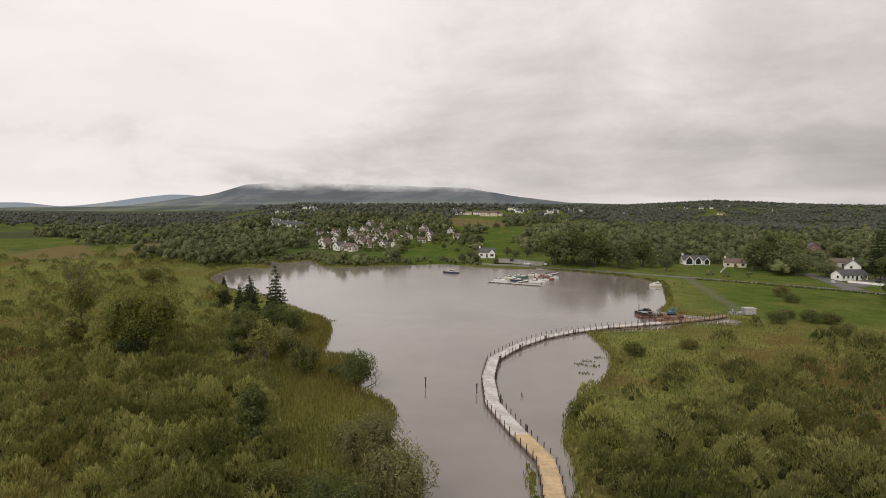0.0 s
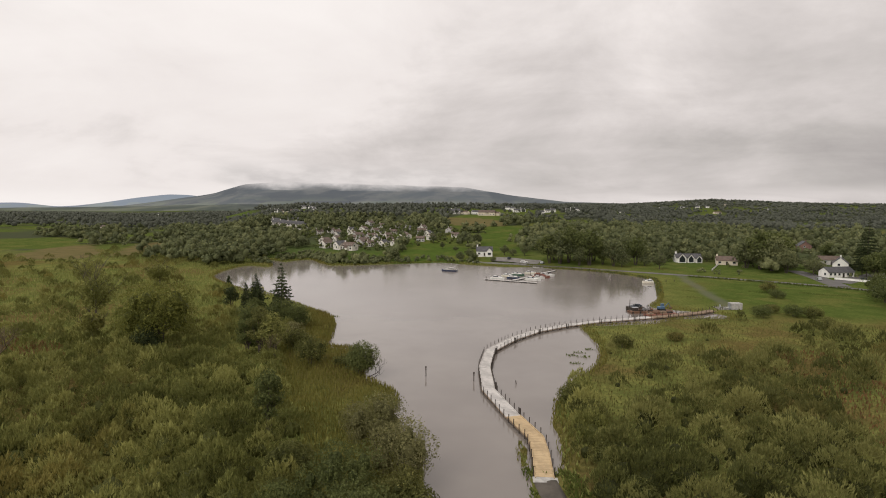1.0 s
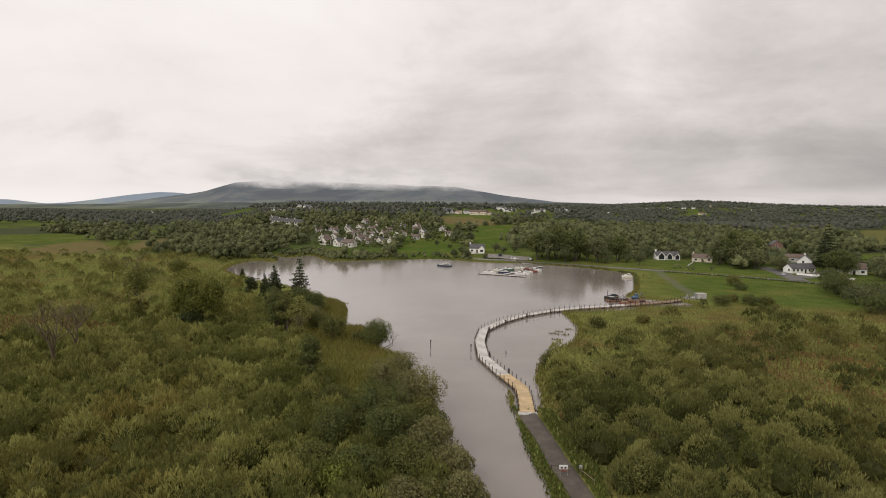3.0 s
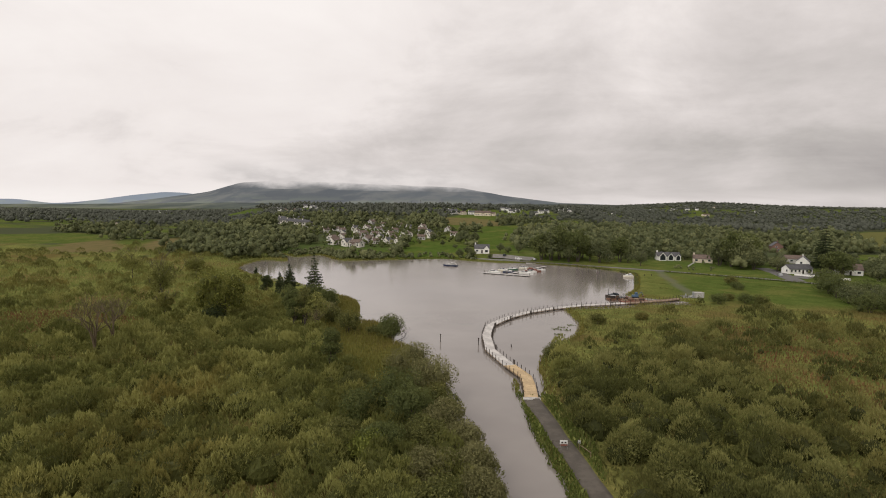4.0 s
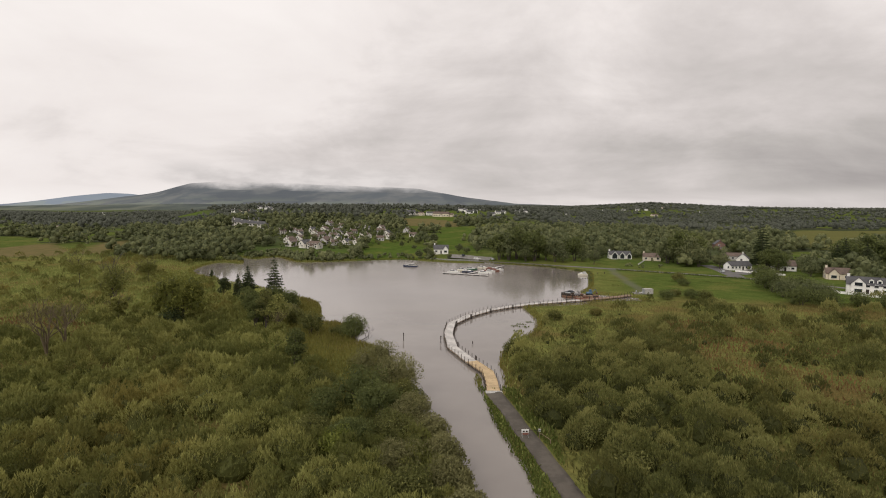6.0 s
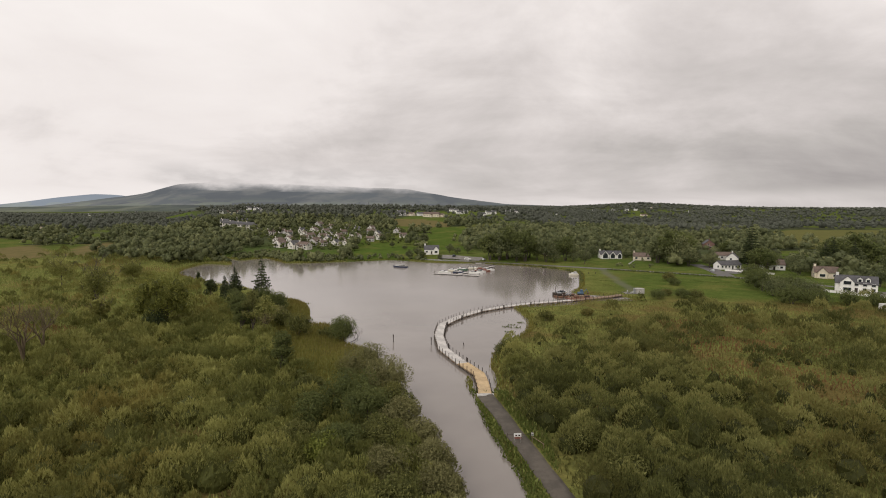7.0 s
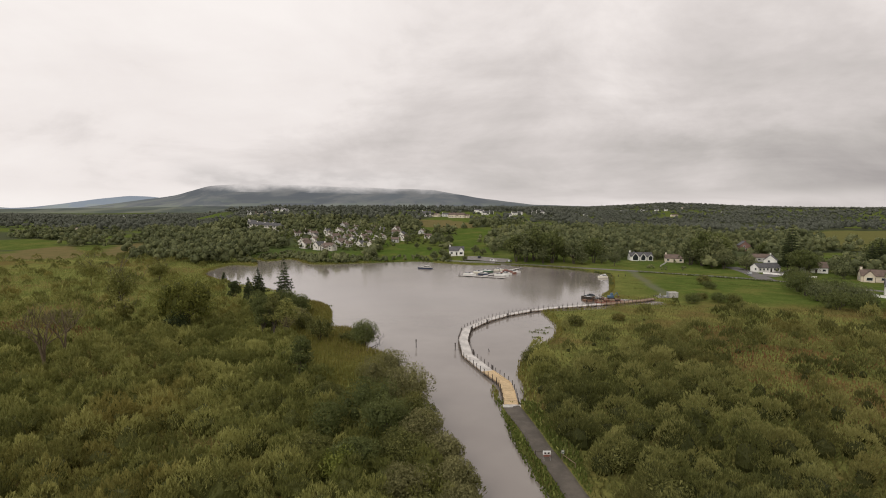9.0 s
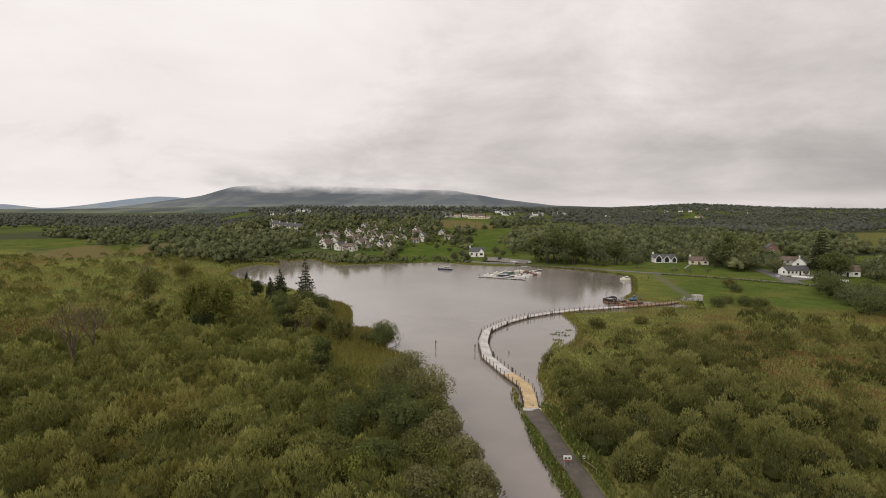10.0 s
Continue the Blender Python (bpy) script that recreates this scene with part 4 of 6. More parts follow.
# ---- clearings ----
# middle and half widths of ground kept free of woods: houses, yards, pastures
CLEARINGS = [(-132, 378, 60, 56), (-122, 308, 48, 26), (-140, 450, 62, 44), (-165, 505, 30, 30), (-246, 446, 26, 20), (-240, 424, 36, 26), (-8, 312, 36, 28), (85, 298, 24, 40), (104, 298, 9, 24), (140, 262, 28, 34), (150, 184, 30, 30), (90, 205, 70, 55), (-300, 222, 80, 30), (150, 335, 17, 34), (170, 378, 16, 18)]


# far houses by place: low long ones, single ones on the hills, and the edge of a town
LONG_HOUSES = [(-113, 706), (-84, 688), (-70, 691), (449.9, 1440), (345, 1158), (-504, 502), (-360, 667), (-855, 920)]
FAR_HOUSES = [(-131, 730), (-99, 711), (-44, 750), (-9, 719), (277, 1366), (330, 1379), (360, 1360), (489, 1277), (131, 1126), (160, 1185), (-464, 814), (-398, 717), (-335, 644), (-652, 773), (-727, 930), (-770, 857)]
FAR_TOWN = [(-62, 825), (-52, 800), (-36, 770), (-1, 751), (8, 765), (30, 782), (37, 800), (44, 814), (55, 850), (72, 940), (84, 960), (97, 992), (-1001, 1136), (-1040, 1190), (-956, 1137), (-920, 1120), (-380, 759), (-360, 743), (-345, 720), (-330, 690), (-420, 745), (380, 1352), (394, 1500), (-1280, 1490), (-1230, 1440), (-1310, 1800)]


def openness(x, y):
    v = np.zeros(np.shape(x))
    for cx, cy, rx, ry in CLEARINGS:
        v = np.maximum(v, ease(1.12 - np.hypot((x - cx) / rx, (y - cy) / ry), 0, 0.15))
    for hx, hy in LONG_HOUSES + FAR_HOUSES + FAR_TOWN:
        away = math.hypot(hx, hy + 41)
        cx, cy = hx - 14 * hx / away, hy - 14 * (hy + 41) / away
        v = np.maximum(v, 1.0 * (np.hypot(x - cx, y - cy) < 15))
    tone, edge = open_fields(x, y)
    v = np.where(tone >= 0, 1.0, v)
    return np.where(edge < 3.2 + 1.5 * swell(x, y, 9, 4), 0.25, v)


def off_ways(x, y, towpath=2.6, road=6.0):
    return (line_distance(x, y, TOWPATH) > towpath) & (line_distance(x, y, LAKE_ROAD) > road)


def reed_bed(x, y, sd):
    return (x < -8) & (y > 42) & (y < 138) & (x > -31 - 0.62 * (y - 44) + 2.5 * swell(x, y, 7, 3)) & (sd < np.interp(y, [42, 60, 82, 95, 138], [12, 26, 28, 10, 6]) + 3 * swell(x, y, 8, 2))


def open_patch(x, y):
    """Gaps in the east scrub where rusty grass shows."""
    return swell(x, y * 2.2, 14, 7) > np.where((x > 38 + 0.1 * y) & (y > 42) & (y < 116), 0.0, 0.8)


def plant_marsh():
    def west(x, y, sd):
        p = np.where((x < -95) & (y > 92), 0.26, np.where(y > 84, 0.6, 0.93))
        p = np.where(y > 128, np.where(x < -95, 0.14, 0.35), p)
        p = np.where((swell(x, y, 11, 4) > 0.6) & (y > 62), 0.3, p)
        p = np.where(np.hypot((x + 132) / 27, (y - 76) / 13) < 1 + 0.3 * swell(x, y, 6, 2), 0.06, p)
        p = np.where((y > 122) & (sd < 16), 0.04, p)
        p = np.where((y < 54) & (y > 22) & (sd < 13), 0.25, p)
        p = np.where((y > 235) & ((x > -150) | (openness(x, y) > 0.5)), 0.0, p)
        return p * (sd > 2.2) * ~reed_bed(x, y, sd) * in_view(x, y) * ((y > 60) | (x < 1.3 - (y - 16) * 0.3))

    def east(x, y, sd):
        p = np.where(open_patch(x, y), 0.07, np.where(x + 0.3 * y < 34, 0.85, 0.64))
        p = np.where(y > 112 + 0.06 * x, 0.25, p) * np.where(y > 128 + 0.06 * x, 0.3, 1.0)
        p = np.where((sd < np.interp(y, [52, 66, 85, 118], [3, 9, 20, 38]) + 4 * swell(x, y, 9, 3)) & (y > 52) & (x < 52), np.where(y > 112, 0.015, 0.09), p)
        return p * (sd > 1.5) * in_view(x, y) * off_ways(x, y) * (x > line_x(y)) * (openness(x, y) < 0.5)

    def line_x(y):
        t = np.array(TOWPATH)
        return np.where(y < 47.6, np.interp(-y, -t[:, 1], t[:, 0]), -5) + 1.8

    for name, keep, x0, y0, x1, y1, label in (("willow_scrub", west, -330, -2, 8, 300, "dense grey-green willow scrub on the marsh"),
                                              ("willow_scrub", east, 0, -2, 215, 160, "green willow scrub with rusty grass between")):
        x, y, z = scatter(x0, y0, x1, y1, 3.45, keep)
        k = len(x)
        r = (1.5 + 1.8 * RNG.uniform(0, 1, k) ** 1.5) * np.where((x < 0) & (y > 82), 0.8, 1.0)
        h = (1.1 + 0.85 * r) * RNG.uniform(0.85, 1.25, k)
        near = np.clip((170 - np.hypot(x, y + 41)) / 110, 0, 1)
        scrub(name, x, y, z, r, h, (150 + 320 * near ** 1.5) * (r / 2.0) ** 1.5, SALLOW if x0 < -5 else WILLOW, label, 0.44 + 0.42 * (1 - near))

    def sedge(x, y, sd):
        return (sd > 0.3) * in_view(x, y) * off_ways(x, y, 1.9, 4) * (openness(x, y) < 0.5) * np.where(x < 0, np.where(y > 120, 0.75, 0.8), 0.95)

    x, y, z = scatter(-330, -2, 8, 300, 1.1, sedge)
    ok = ~reed_bed(x, y, shore_distance(x, y))
    blades("sedge_grass", x[ok], y[ok], z[ok], 0.95, 0.36, SEDGE, "yellow-green sedge and rough grass between the bushes")
    x, y, z = scatter(-165, 56, -100, 96, 0.6, lambda x, y, sd: 0.9 * (np.hypot((x + 132) / 27, (y - 76) / 13) < 1.05 + 0.3 * swell(x, y, 6, 2)))
    blades("rusty_grass", x, y, z, 0.9, 0.3, BRACKEN, "rusty red-brown grass in a marsh clearing")
    x, y, z = scatter(30, 40, 190, 118, 0.8, lambda x, y, sd: 0.8 * open_patch(x, y) * in_view(x, y))
    blades("rusty_grass", x, y, z, 0.8, 0.32, BRACKEN, "rusty brown bracken and grass between bushes")
    x, y, z = scatter(-70, -2, 8, 62, 0.8, lambda x, y, sd: 0.85 * (sd > 1.0) * in_view(x, y) * ((y > 60) | (x < 1.3 - (y - 16) * 0.3)))
    blades("undergrowth", x, y, z, 1.1, 0.34, SALLOW, "low green undergrowth between willow bushes", 0.5, "undergrowth")
    x, y, z = scatter(6, -2, 75, 50, 0.8, lambda x, y, sd: 0.85 * (sd > 1.0) * in_view(x, y) * off_ways(x, y))
    blades("undergrowth", x, y, z, 1.1, 0.34, WILLOW, "low green undergrowth between willow bushes", 0.5, "undergrowth")
    x, y, z = scatter(2, -2, 215, 165, 0.85, sedge)
    blades("sedge_grass", x, y, z, np.where((y > 118) & (x < 75), 0.45, 0.75), 0.24, RUSTY, "yellow-brown sedge with patches of rusty grass")
    x, y, z = scatter(-92, 41, 0, 139, 0.40, lambda x, y, sd: reed_bed(x, y, sd) & (sd > 0.0))
    blades("reed_bed", x, y, z, 1.3, 0.16, REED, "tall yellow-green reeds along the water's edge", 0.12, "reeds")
    x, y, z = scatter(-175, 50, 62, 300, 0.55, lambda x, y, sd: (sd > -0.35) & (sd < 2.2) & (line_distance(x, y, BOARDWALK) > 1.6) & in_view(x, y))
    blades("shore_reeds", x, y, np.maximum(z, -0.1), 0.95, 0.2, REED, "fringe of reeds round the lake shore", 0.15, "reeds")
    x, y, z = scatter(-4, 5, 12, 62, 0.27, lambda x, y, sd: (sd > -0.25) & (line_distance(x, y, TOWPATH) > 1.45) & (x < 9) & (line_distance(x, y, BOARDWALK) > 1.3) & (line_distance(x, y, TOWPATH) < 4.2) & (np.hypot(x + 0.1, y - 47.3) > 2.2))
    blades("verge_grass", x, y, z, 0.66, 0.24, VERGE, "weedy green verge between towpath and canal", 0.45)


plant_marsh()


def plant_pasture():
    """Clumps of rushes in the wet pasture, and weed beds in the shallows."""
    x, y, z = scatter(40, 148, 176, 256, 0.6, lambda x, y, sd: (sd > 1.5) * off_ways(x, y, 3, 6) * (line_distance(x, y, GRASS_TRACK) > 2.5) * (swell(x, y, 5, 3) + 0.7 * swell(x, y, 17, 5) > 0.75) * 0.7)
    blades("rush_tufts", x, y, z, 0.38, 0.22, VERGE, "dark rush clumps in the lakeside pasture", 0.35)
    spots = [(-46.5, 97.9), (-44.8, 99.4), (-48.3, 100.6), (-63.0, 133.5), (7.2, 107.5), (9.6, 111.0), (5.6, 104.9), (8.4, 104.2), (-118.0, 178.0), (-110.0, 172.5), (-124.0, 183.0), (6.4, 98.6)]
    p = np.repeat(np.array(spots), 26, 0) + RNG.normal(size=(26 * len(spots), 2)) * np.array([0.8, 0.4])
    blades("water_weeds", p[:, 0], p[:, 1], np.full(len(p), -0.12), 0.55, 0.2, VERGE, "dark weeds standing in the shallow water", 0.5, "reeds")


plant_pasture()


def plant_woods():
    def far_keep(x, y, sd):
        d, az = np.hypot(x, y + 41), np.degrees(np.arctan2(x, y + 41))
        edge, own = fields(x, y)
        share = wood_share(x, y)
        p = np.where(own < share, 0.92, np.where(edge < 4.5 + 0.004 * d, 0.8, 0.05))
        return p * (sd > 5) * in_view(x, y, 40) * (1 - openness(x, y)) * off_ways(x, y, 4, 7)

    def shore_wood(x, y, sd):
        d = np.hypot(x, y + 41)
        west = (x < -60) & (y > 216 + 0.55 * np.maximum(0, -150 - x) + 8 * swell(x, y, 20, 1))
        north = (y > 300) & (x > -70)
        return far_keep(x, y, sd) * (west | north | ((x > 30) & (y > 272)) | ((x > 165) & (y > 195))) * (d < 640)

    x, y, z = scatter(-880, 190, 520, 620, 6.7, shore_wood)
    k = len(x)
    wood("broadleaf_wood", x, y, z, RNG.uniform(3.0, 5.8, k), RNG.uniform(5.5, 12.5, k), 54, WOOD_LEAF, "mixed green broadleaf woods and hedges behind the lake", clumps=3)
    # low growth along the north shore and in the village gardens
    x, y, z = scatter(-168, 262, -40, 312, 2.6, lambda x, y, sd: (sd > 1.5) * (sd < 13 + 5 * swell(x, y, 9, 2)) * np.where(x < -88, 0.9, 0.25))
    k = len(x)
    wood("shore_shrubs", x, y, z, RNG.uniform(1.5, 2.8, k), RNG.uniform(2.0, 3.8, k), 24, WOOD_LEAF, "dense low shrubs along the north shore", bottom=0.0, clumps=2)
    x, y, z = scatter(-205, 325, -55, 530, 3.8, lambda x, y, sd: 0.55 * (openness(x, y) > 0.4) * ((x < -92) | (y > 372)) * (swell(x, y, 13, 4) > -0.3))
    k = len(x)
    wood("garden_shrubs", x, y, z, RNG.uniform(1.2, 2.8, k), RNG.uniform(1.6, 5.5, k), 20, ALDER, "garden hedges and shrubs between village houses", bottom=0.0, clumps=2)
    x, y, z = scatter(60, 262, 200, 345, 4.0, lambda x, y, sd: 0.22 * (openness(x, y) > 0.4) * off_ways(x, y, 4, 5) * (swell(x, y, 11, 7) > 0.3))
    k = len(x)
    wood("garden_shrubs", x, y, z, RNG.uniform(0.9, 1.9, k), RNG.uniform(1.2, 3.0, k), 12, WOOD_LEAF, "garden hedges and shrubs round lakeside houses", bottom=0.0, clumps=2)
    p = np.array(LAKE_ROAD[:8], float)
    run = np.r_[0, np.cumsum(np.linalg.norm(np.diff(p, axis=0), axis=1))]
    s = np.arange(96, run[-1], 0.5)
    hx, hy = np.interp(s, run, p[:, 0]) - 2.2 + RNG.normal(size=len(s)) * 0.4, np.interp(s, run, p[:, 1]) - 4.0 + RNG.normal(size=len(s)) * 0.4
    wood("hedge", hx, hy, land(hx, hy), RNG.uniform(0.5, 0.8, len(s)), RNG.uniform(0.6, 0.95, len(s)), 24, ALDER, "dark clipped hedge along the lakeside road", bottom=0.0, clumps=2)
    x, y, z = scatter(-4, 200, 56, 290, 1.15, lambda x, y, sd: 0.8 * (sd > -0.2) * (sd < 1.6 + 0.8 * swell(x, y, 6, 3)) * off_ways(x, y, 3, 3))
    k = len(x)
    wood("bank_growth", x, y, np.maximum(z, 0.0), RNG.uniform(0.5, 0.95, k), RNG.uniform(0.6, 1.3, k), 24, ALDER, "dark reedy growth along the lake bank", bottom=0.0, clumps=2)
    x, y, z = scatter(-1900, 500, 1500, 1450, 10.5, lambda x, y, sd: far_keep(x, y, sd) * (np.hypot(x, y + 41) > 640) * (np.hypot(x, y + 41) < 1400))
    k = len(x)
    wood("broadleaf_wood", x, y, z, RNG.uniform(4.5, 8, k), RNG.uniform(5, 11, k), 9, HAZED_LEAF, "distant green woods and hedgerows", 0.0, 1)
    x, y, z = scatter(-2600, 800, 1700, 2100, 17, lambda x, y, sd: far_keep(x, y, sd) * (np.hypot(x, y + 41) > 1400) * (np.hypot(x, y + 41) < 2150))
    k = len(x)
    wood("broadleaf_wood", x, y, z, RNG.uniform(8, 14, k), RNG.uniform(4.5, 8, k), 6, HAZED_LEAF, "far wooded ridge, dull green under painted haze", 0.0, 1)


plant_woods()
conifer(on_land(-72.6, 118.6), "tall dark spruce at the lake's west shore", 16.8, 8.6, 2)
conifer(on_land(-88.1, 131.5), "slender dark spruce beside a taller one", 12.0, 7.0, 2)
conifer(on_land(-93.2, 134.0), "thin half-bare young spruce", 8.5, 4.6, 1)
conifer(on_land(-128.5, 178.0), "small dark spruce on the bay's shore", 4.6, 2.4, 1)
bare_tree(on_land(-87.3, 47.2), "tall leafless brown dead tree among willows", 13.5, 0.26)

# ---- buildings ----


def window(parent, side, u, z, w, h, size, frame_mat=None):
    """A framed window on one face of a body of that length and depth; u runs along the face."""
    length, depth = size
    place_, rz = {"f": ((u, -depth / 2), 0), "b": ((-u, depth / 2), 180), "l": ((-length / 2, -u), -90), "r": ((length / 2, u), 90)}[side]
    m = pose(place_[0], place_[1], z, 0, 0, rz)
    fr = shape()
    for dx in (-w / 2, w / 2):
        box(fr, dx, -0.02, 0, 0.09, 0.12, h)
    for dz in (0, h - 0.08):
        box(fr, 0, -0.022, dz, w, 0.12, 0.09)
    win = part("window", fr, frame_mat or WHITE_PAINT, parent, "white window frame")
    win.matrix_basis = m
    sill = shape()
    box(sill, 0, -0.08, -0.08, w + 0.16, 0.2, 0.07)
    part("sill", sill, CONCRETE, win)
    pane = shape()
    box(pane, 0, 0.0, 0.06, w - 0.09, 0.05, h - 0.12)
    part("pane", pane, GLASS, win, "dark reflecting glass")
    return win


def gabled(bm, length, depth, eaves, ridge):
    return prism(bm, [(-depth / 2, -0.6), (depth / 2, -0.6), (depth / 2, eaves), (0, ridge), (-depth / 2, eaves)], -length / 2, length / 2)


def pitched(bm, length, depth, eaves, ridge, over=0.35, thick=0.16):
    """Two roof slopes with overhang, thickness and a ridge capping."""
    run = depth / 2
    rise = (ridge - eaves) / run
    lo = eaves - over * rise
    up = thick * math.hypot(1, rise)
    for s in (-1, 1):
        prism(bm, [(s * (run + over), lo), (0, ridge), (0, ridge + up), (s * (run + over), lo + up)], -length / 2 - over * 0.8, length / 2 + over * 0.8)
    box(bm, 0, 0, ridge + up - 0.04, length + over * 1.6, 0.24, 0.1)
    return bm


def house(m, label, length=9.0, depth=7.0, eaves=4.6, ridge=7.2, walls=None, roof=None, floors=2, bays=3, chimneys=2, porch=False, wing=None, wings=(), glazed=False, name="house", group="", door=True, dormers=0):
    """A gabled house with windows to each storey, a door and chimneys; wing adds a front gable (u, width, out, eaves, ridge)."""
    walls, roof = walls or WHITE_WALL, roof or SLATE
    t = thing(name, m, label, "house", group)
    part("wall", gabled(shape(), length, depth, eaves, ridge), walls, t)
    part("roof", pitched(shape(), length, depth, eaves, ridge), roof, t)
    step = length / bays
    storey = eaves / floors
    for f in range(floors):
        for b in range(bays):
            u = -length / 2 + (b + 0.5) * step
            if door and f == 0 and b == bays // 2:
                d = shape()
                box(d, u, -depth / 2 - 0.03, -0.05, 1.0, 0.12, 2.1)
                part("door", d, DARK_TIMBER, t, "dark panelled front door")
                continue
            if any(abs(u - g[0]) < g[1] / 2 + 0.3 for g in ([wing] if wing else []) + list(wings)):
                continue
            window(t, "f", u, f * storey + 0.95, min(1.5, step * 0.5), 1.2, (length, depth))
        for side in "lr":
            window(t, side, 0.9 if f == 0 else -0.6, f * storey + 0.95, 1.1, 1.2, (length, depth))
    for c in range(chimneys):
        u = (-1 if c == 0 else 1) * (length / 2 - 0.55)
        ch = shape()
        box(ch, u, 0, ridge - 0.5, 0.9, 0.6, 1.6, bevel=0.03)
        box(ch, u, 0, ridge + 1.1, 1.05, 0.75, 0.12)
        stack = part("chimney", ch, walls, t)
        pots = shape()
        rod(pots, (u, 0, ridge + 1.2), (u, 0, ridge + 1.6), 0.13, 0.11, 7)
        part("chimney_pot", pots, BROWN_ROOF, stack, "red clay pot")
    for u, w, out, we, wr in ([wing] if wing else []) + list(wings):
        front = -depth / 2 - out
        g = prism(shape(), [(-w / 2, -0.6), (w / 2, -0.6), (w / 2, we), (0, wr), (-w / 2, we)], 0, out + depth * 0.4)
        ob = part("front_gable", g, walls, t)
        ob.matrix_basis = pose(u, front, 0, 0, 0, 90)
        r = part("gable_roof", pitched(shape(), out + depth * 0.4, w, we, wr, 0.3), roof, t)
        r.matrix_basis = pose(u, front + (out + depth * 0.4) / 2, 0, 0, 0, 90)
        if glazed:
            g = prism(shape(), [(-w * 0.38, 0.25), (w * 0.38, 0.25), (w * 0.38, we - 0.3), (0, wr - 0.75), (-w * 0.38, we - 0.3)], -0.03, 0.1)
            part("gable_glazing", g, GLASS, t, "tall dark gable glazing").matrix_basis = pose(u, front, 0, 0, 0, 90)
            continue
        for f in range(1 if we < 3.6 else 2):
            wdw = window(t, "f", 0, 0, w * 0.55, 1.5, (length, depth))
            wdw.matrix_basis = pose(u, front, 0.75 + f * 2.6)
    if porch:
        p = shape()
        gabled(p, 2.2, 1.8, 2.2, 3.0)
        ob = part("porch", p, walls, t)
        ob.matrix_basis = pose(0, -depth / 2 - 0.9, 0, 0, 0, 0)
        r = part("porch_roof", pitched(shape(), 2.2, 1.8, 2.2, 3.0, 0.2), roof, t)
        r.matrix_basis = ob.matrix_basis
    for k in range(dormers):
        u = length * 0.08 + k * 2.6
        mid = (eaves + ridge) / 2
        d = shape()
        prism(d, [(-0.8, -0.9), (0.8, -0.9), (0.8, 0.75), (0.45, 1.25), (-0.45, 1.25), (-0.8, 0.75)], 0, 2.4)
        ob = part("dormer", d, walls, t)
        ob.matrix_basis = pose(u, -depth * 0.40, mid - 0.35, 0, 0, 90)
        top = shape()
        prism(top, [(-0.95, 0.7), (0, 1.5), (0.95, 0.7), (0.95, 0.82), (0, 1.64), (-0.95, 0.82)], -0.15, 2.4)
        part("dormer_roof", top, roof, ob)
        gl = shape()
        box(gl, 0.0, 0, -0.35, 0.08, 1.0, 1.0)
        part("pane", gl, GLASS, ob)
    return t


def low_wall(name, line, height, thick, mat, label, gap=0.0):
    """A boundary wall that follows the land, with a coping."""
    t = thing(name, pose(0, 0, 0), label, "wall")
    body, top = shape(), shape()
    p = [np.array(q, float) for q in line]
    for a, b in zip(p, p[1:]):
        length = np.linalg.norm(b - a)
        n = max(1, int(length / 4))
        for k in range(n):
            c = a + (b - a) * (k + 0.5) / n
            rz = math.degrees(math.atan2(b[1] - a[1], b[0] - a[0]))
            z = ground_z(c[0], c[1])
            box(body, c[0], c[1], z - 0.3, length / n + thick * 0.4, thick, height + 0.3, rz)
            box(top, c[0], c[1], z + height - 0.003, length / n + thick * 0.4, thick + 0.1, 0.08, rz)
    part("masonry", body, mat, t)
    part("coping", top, CONCRETE, t)
    return t


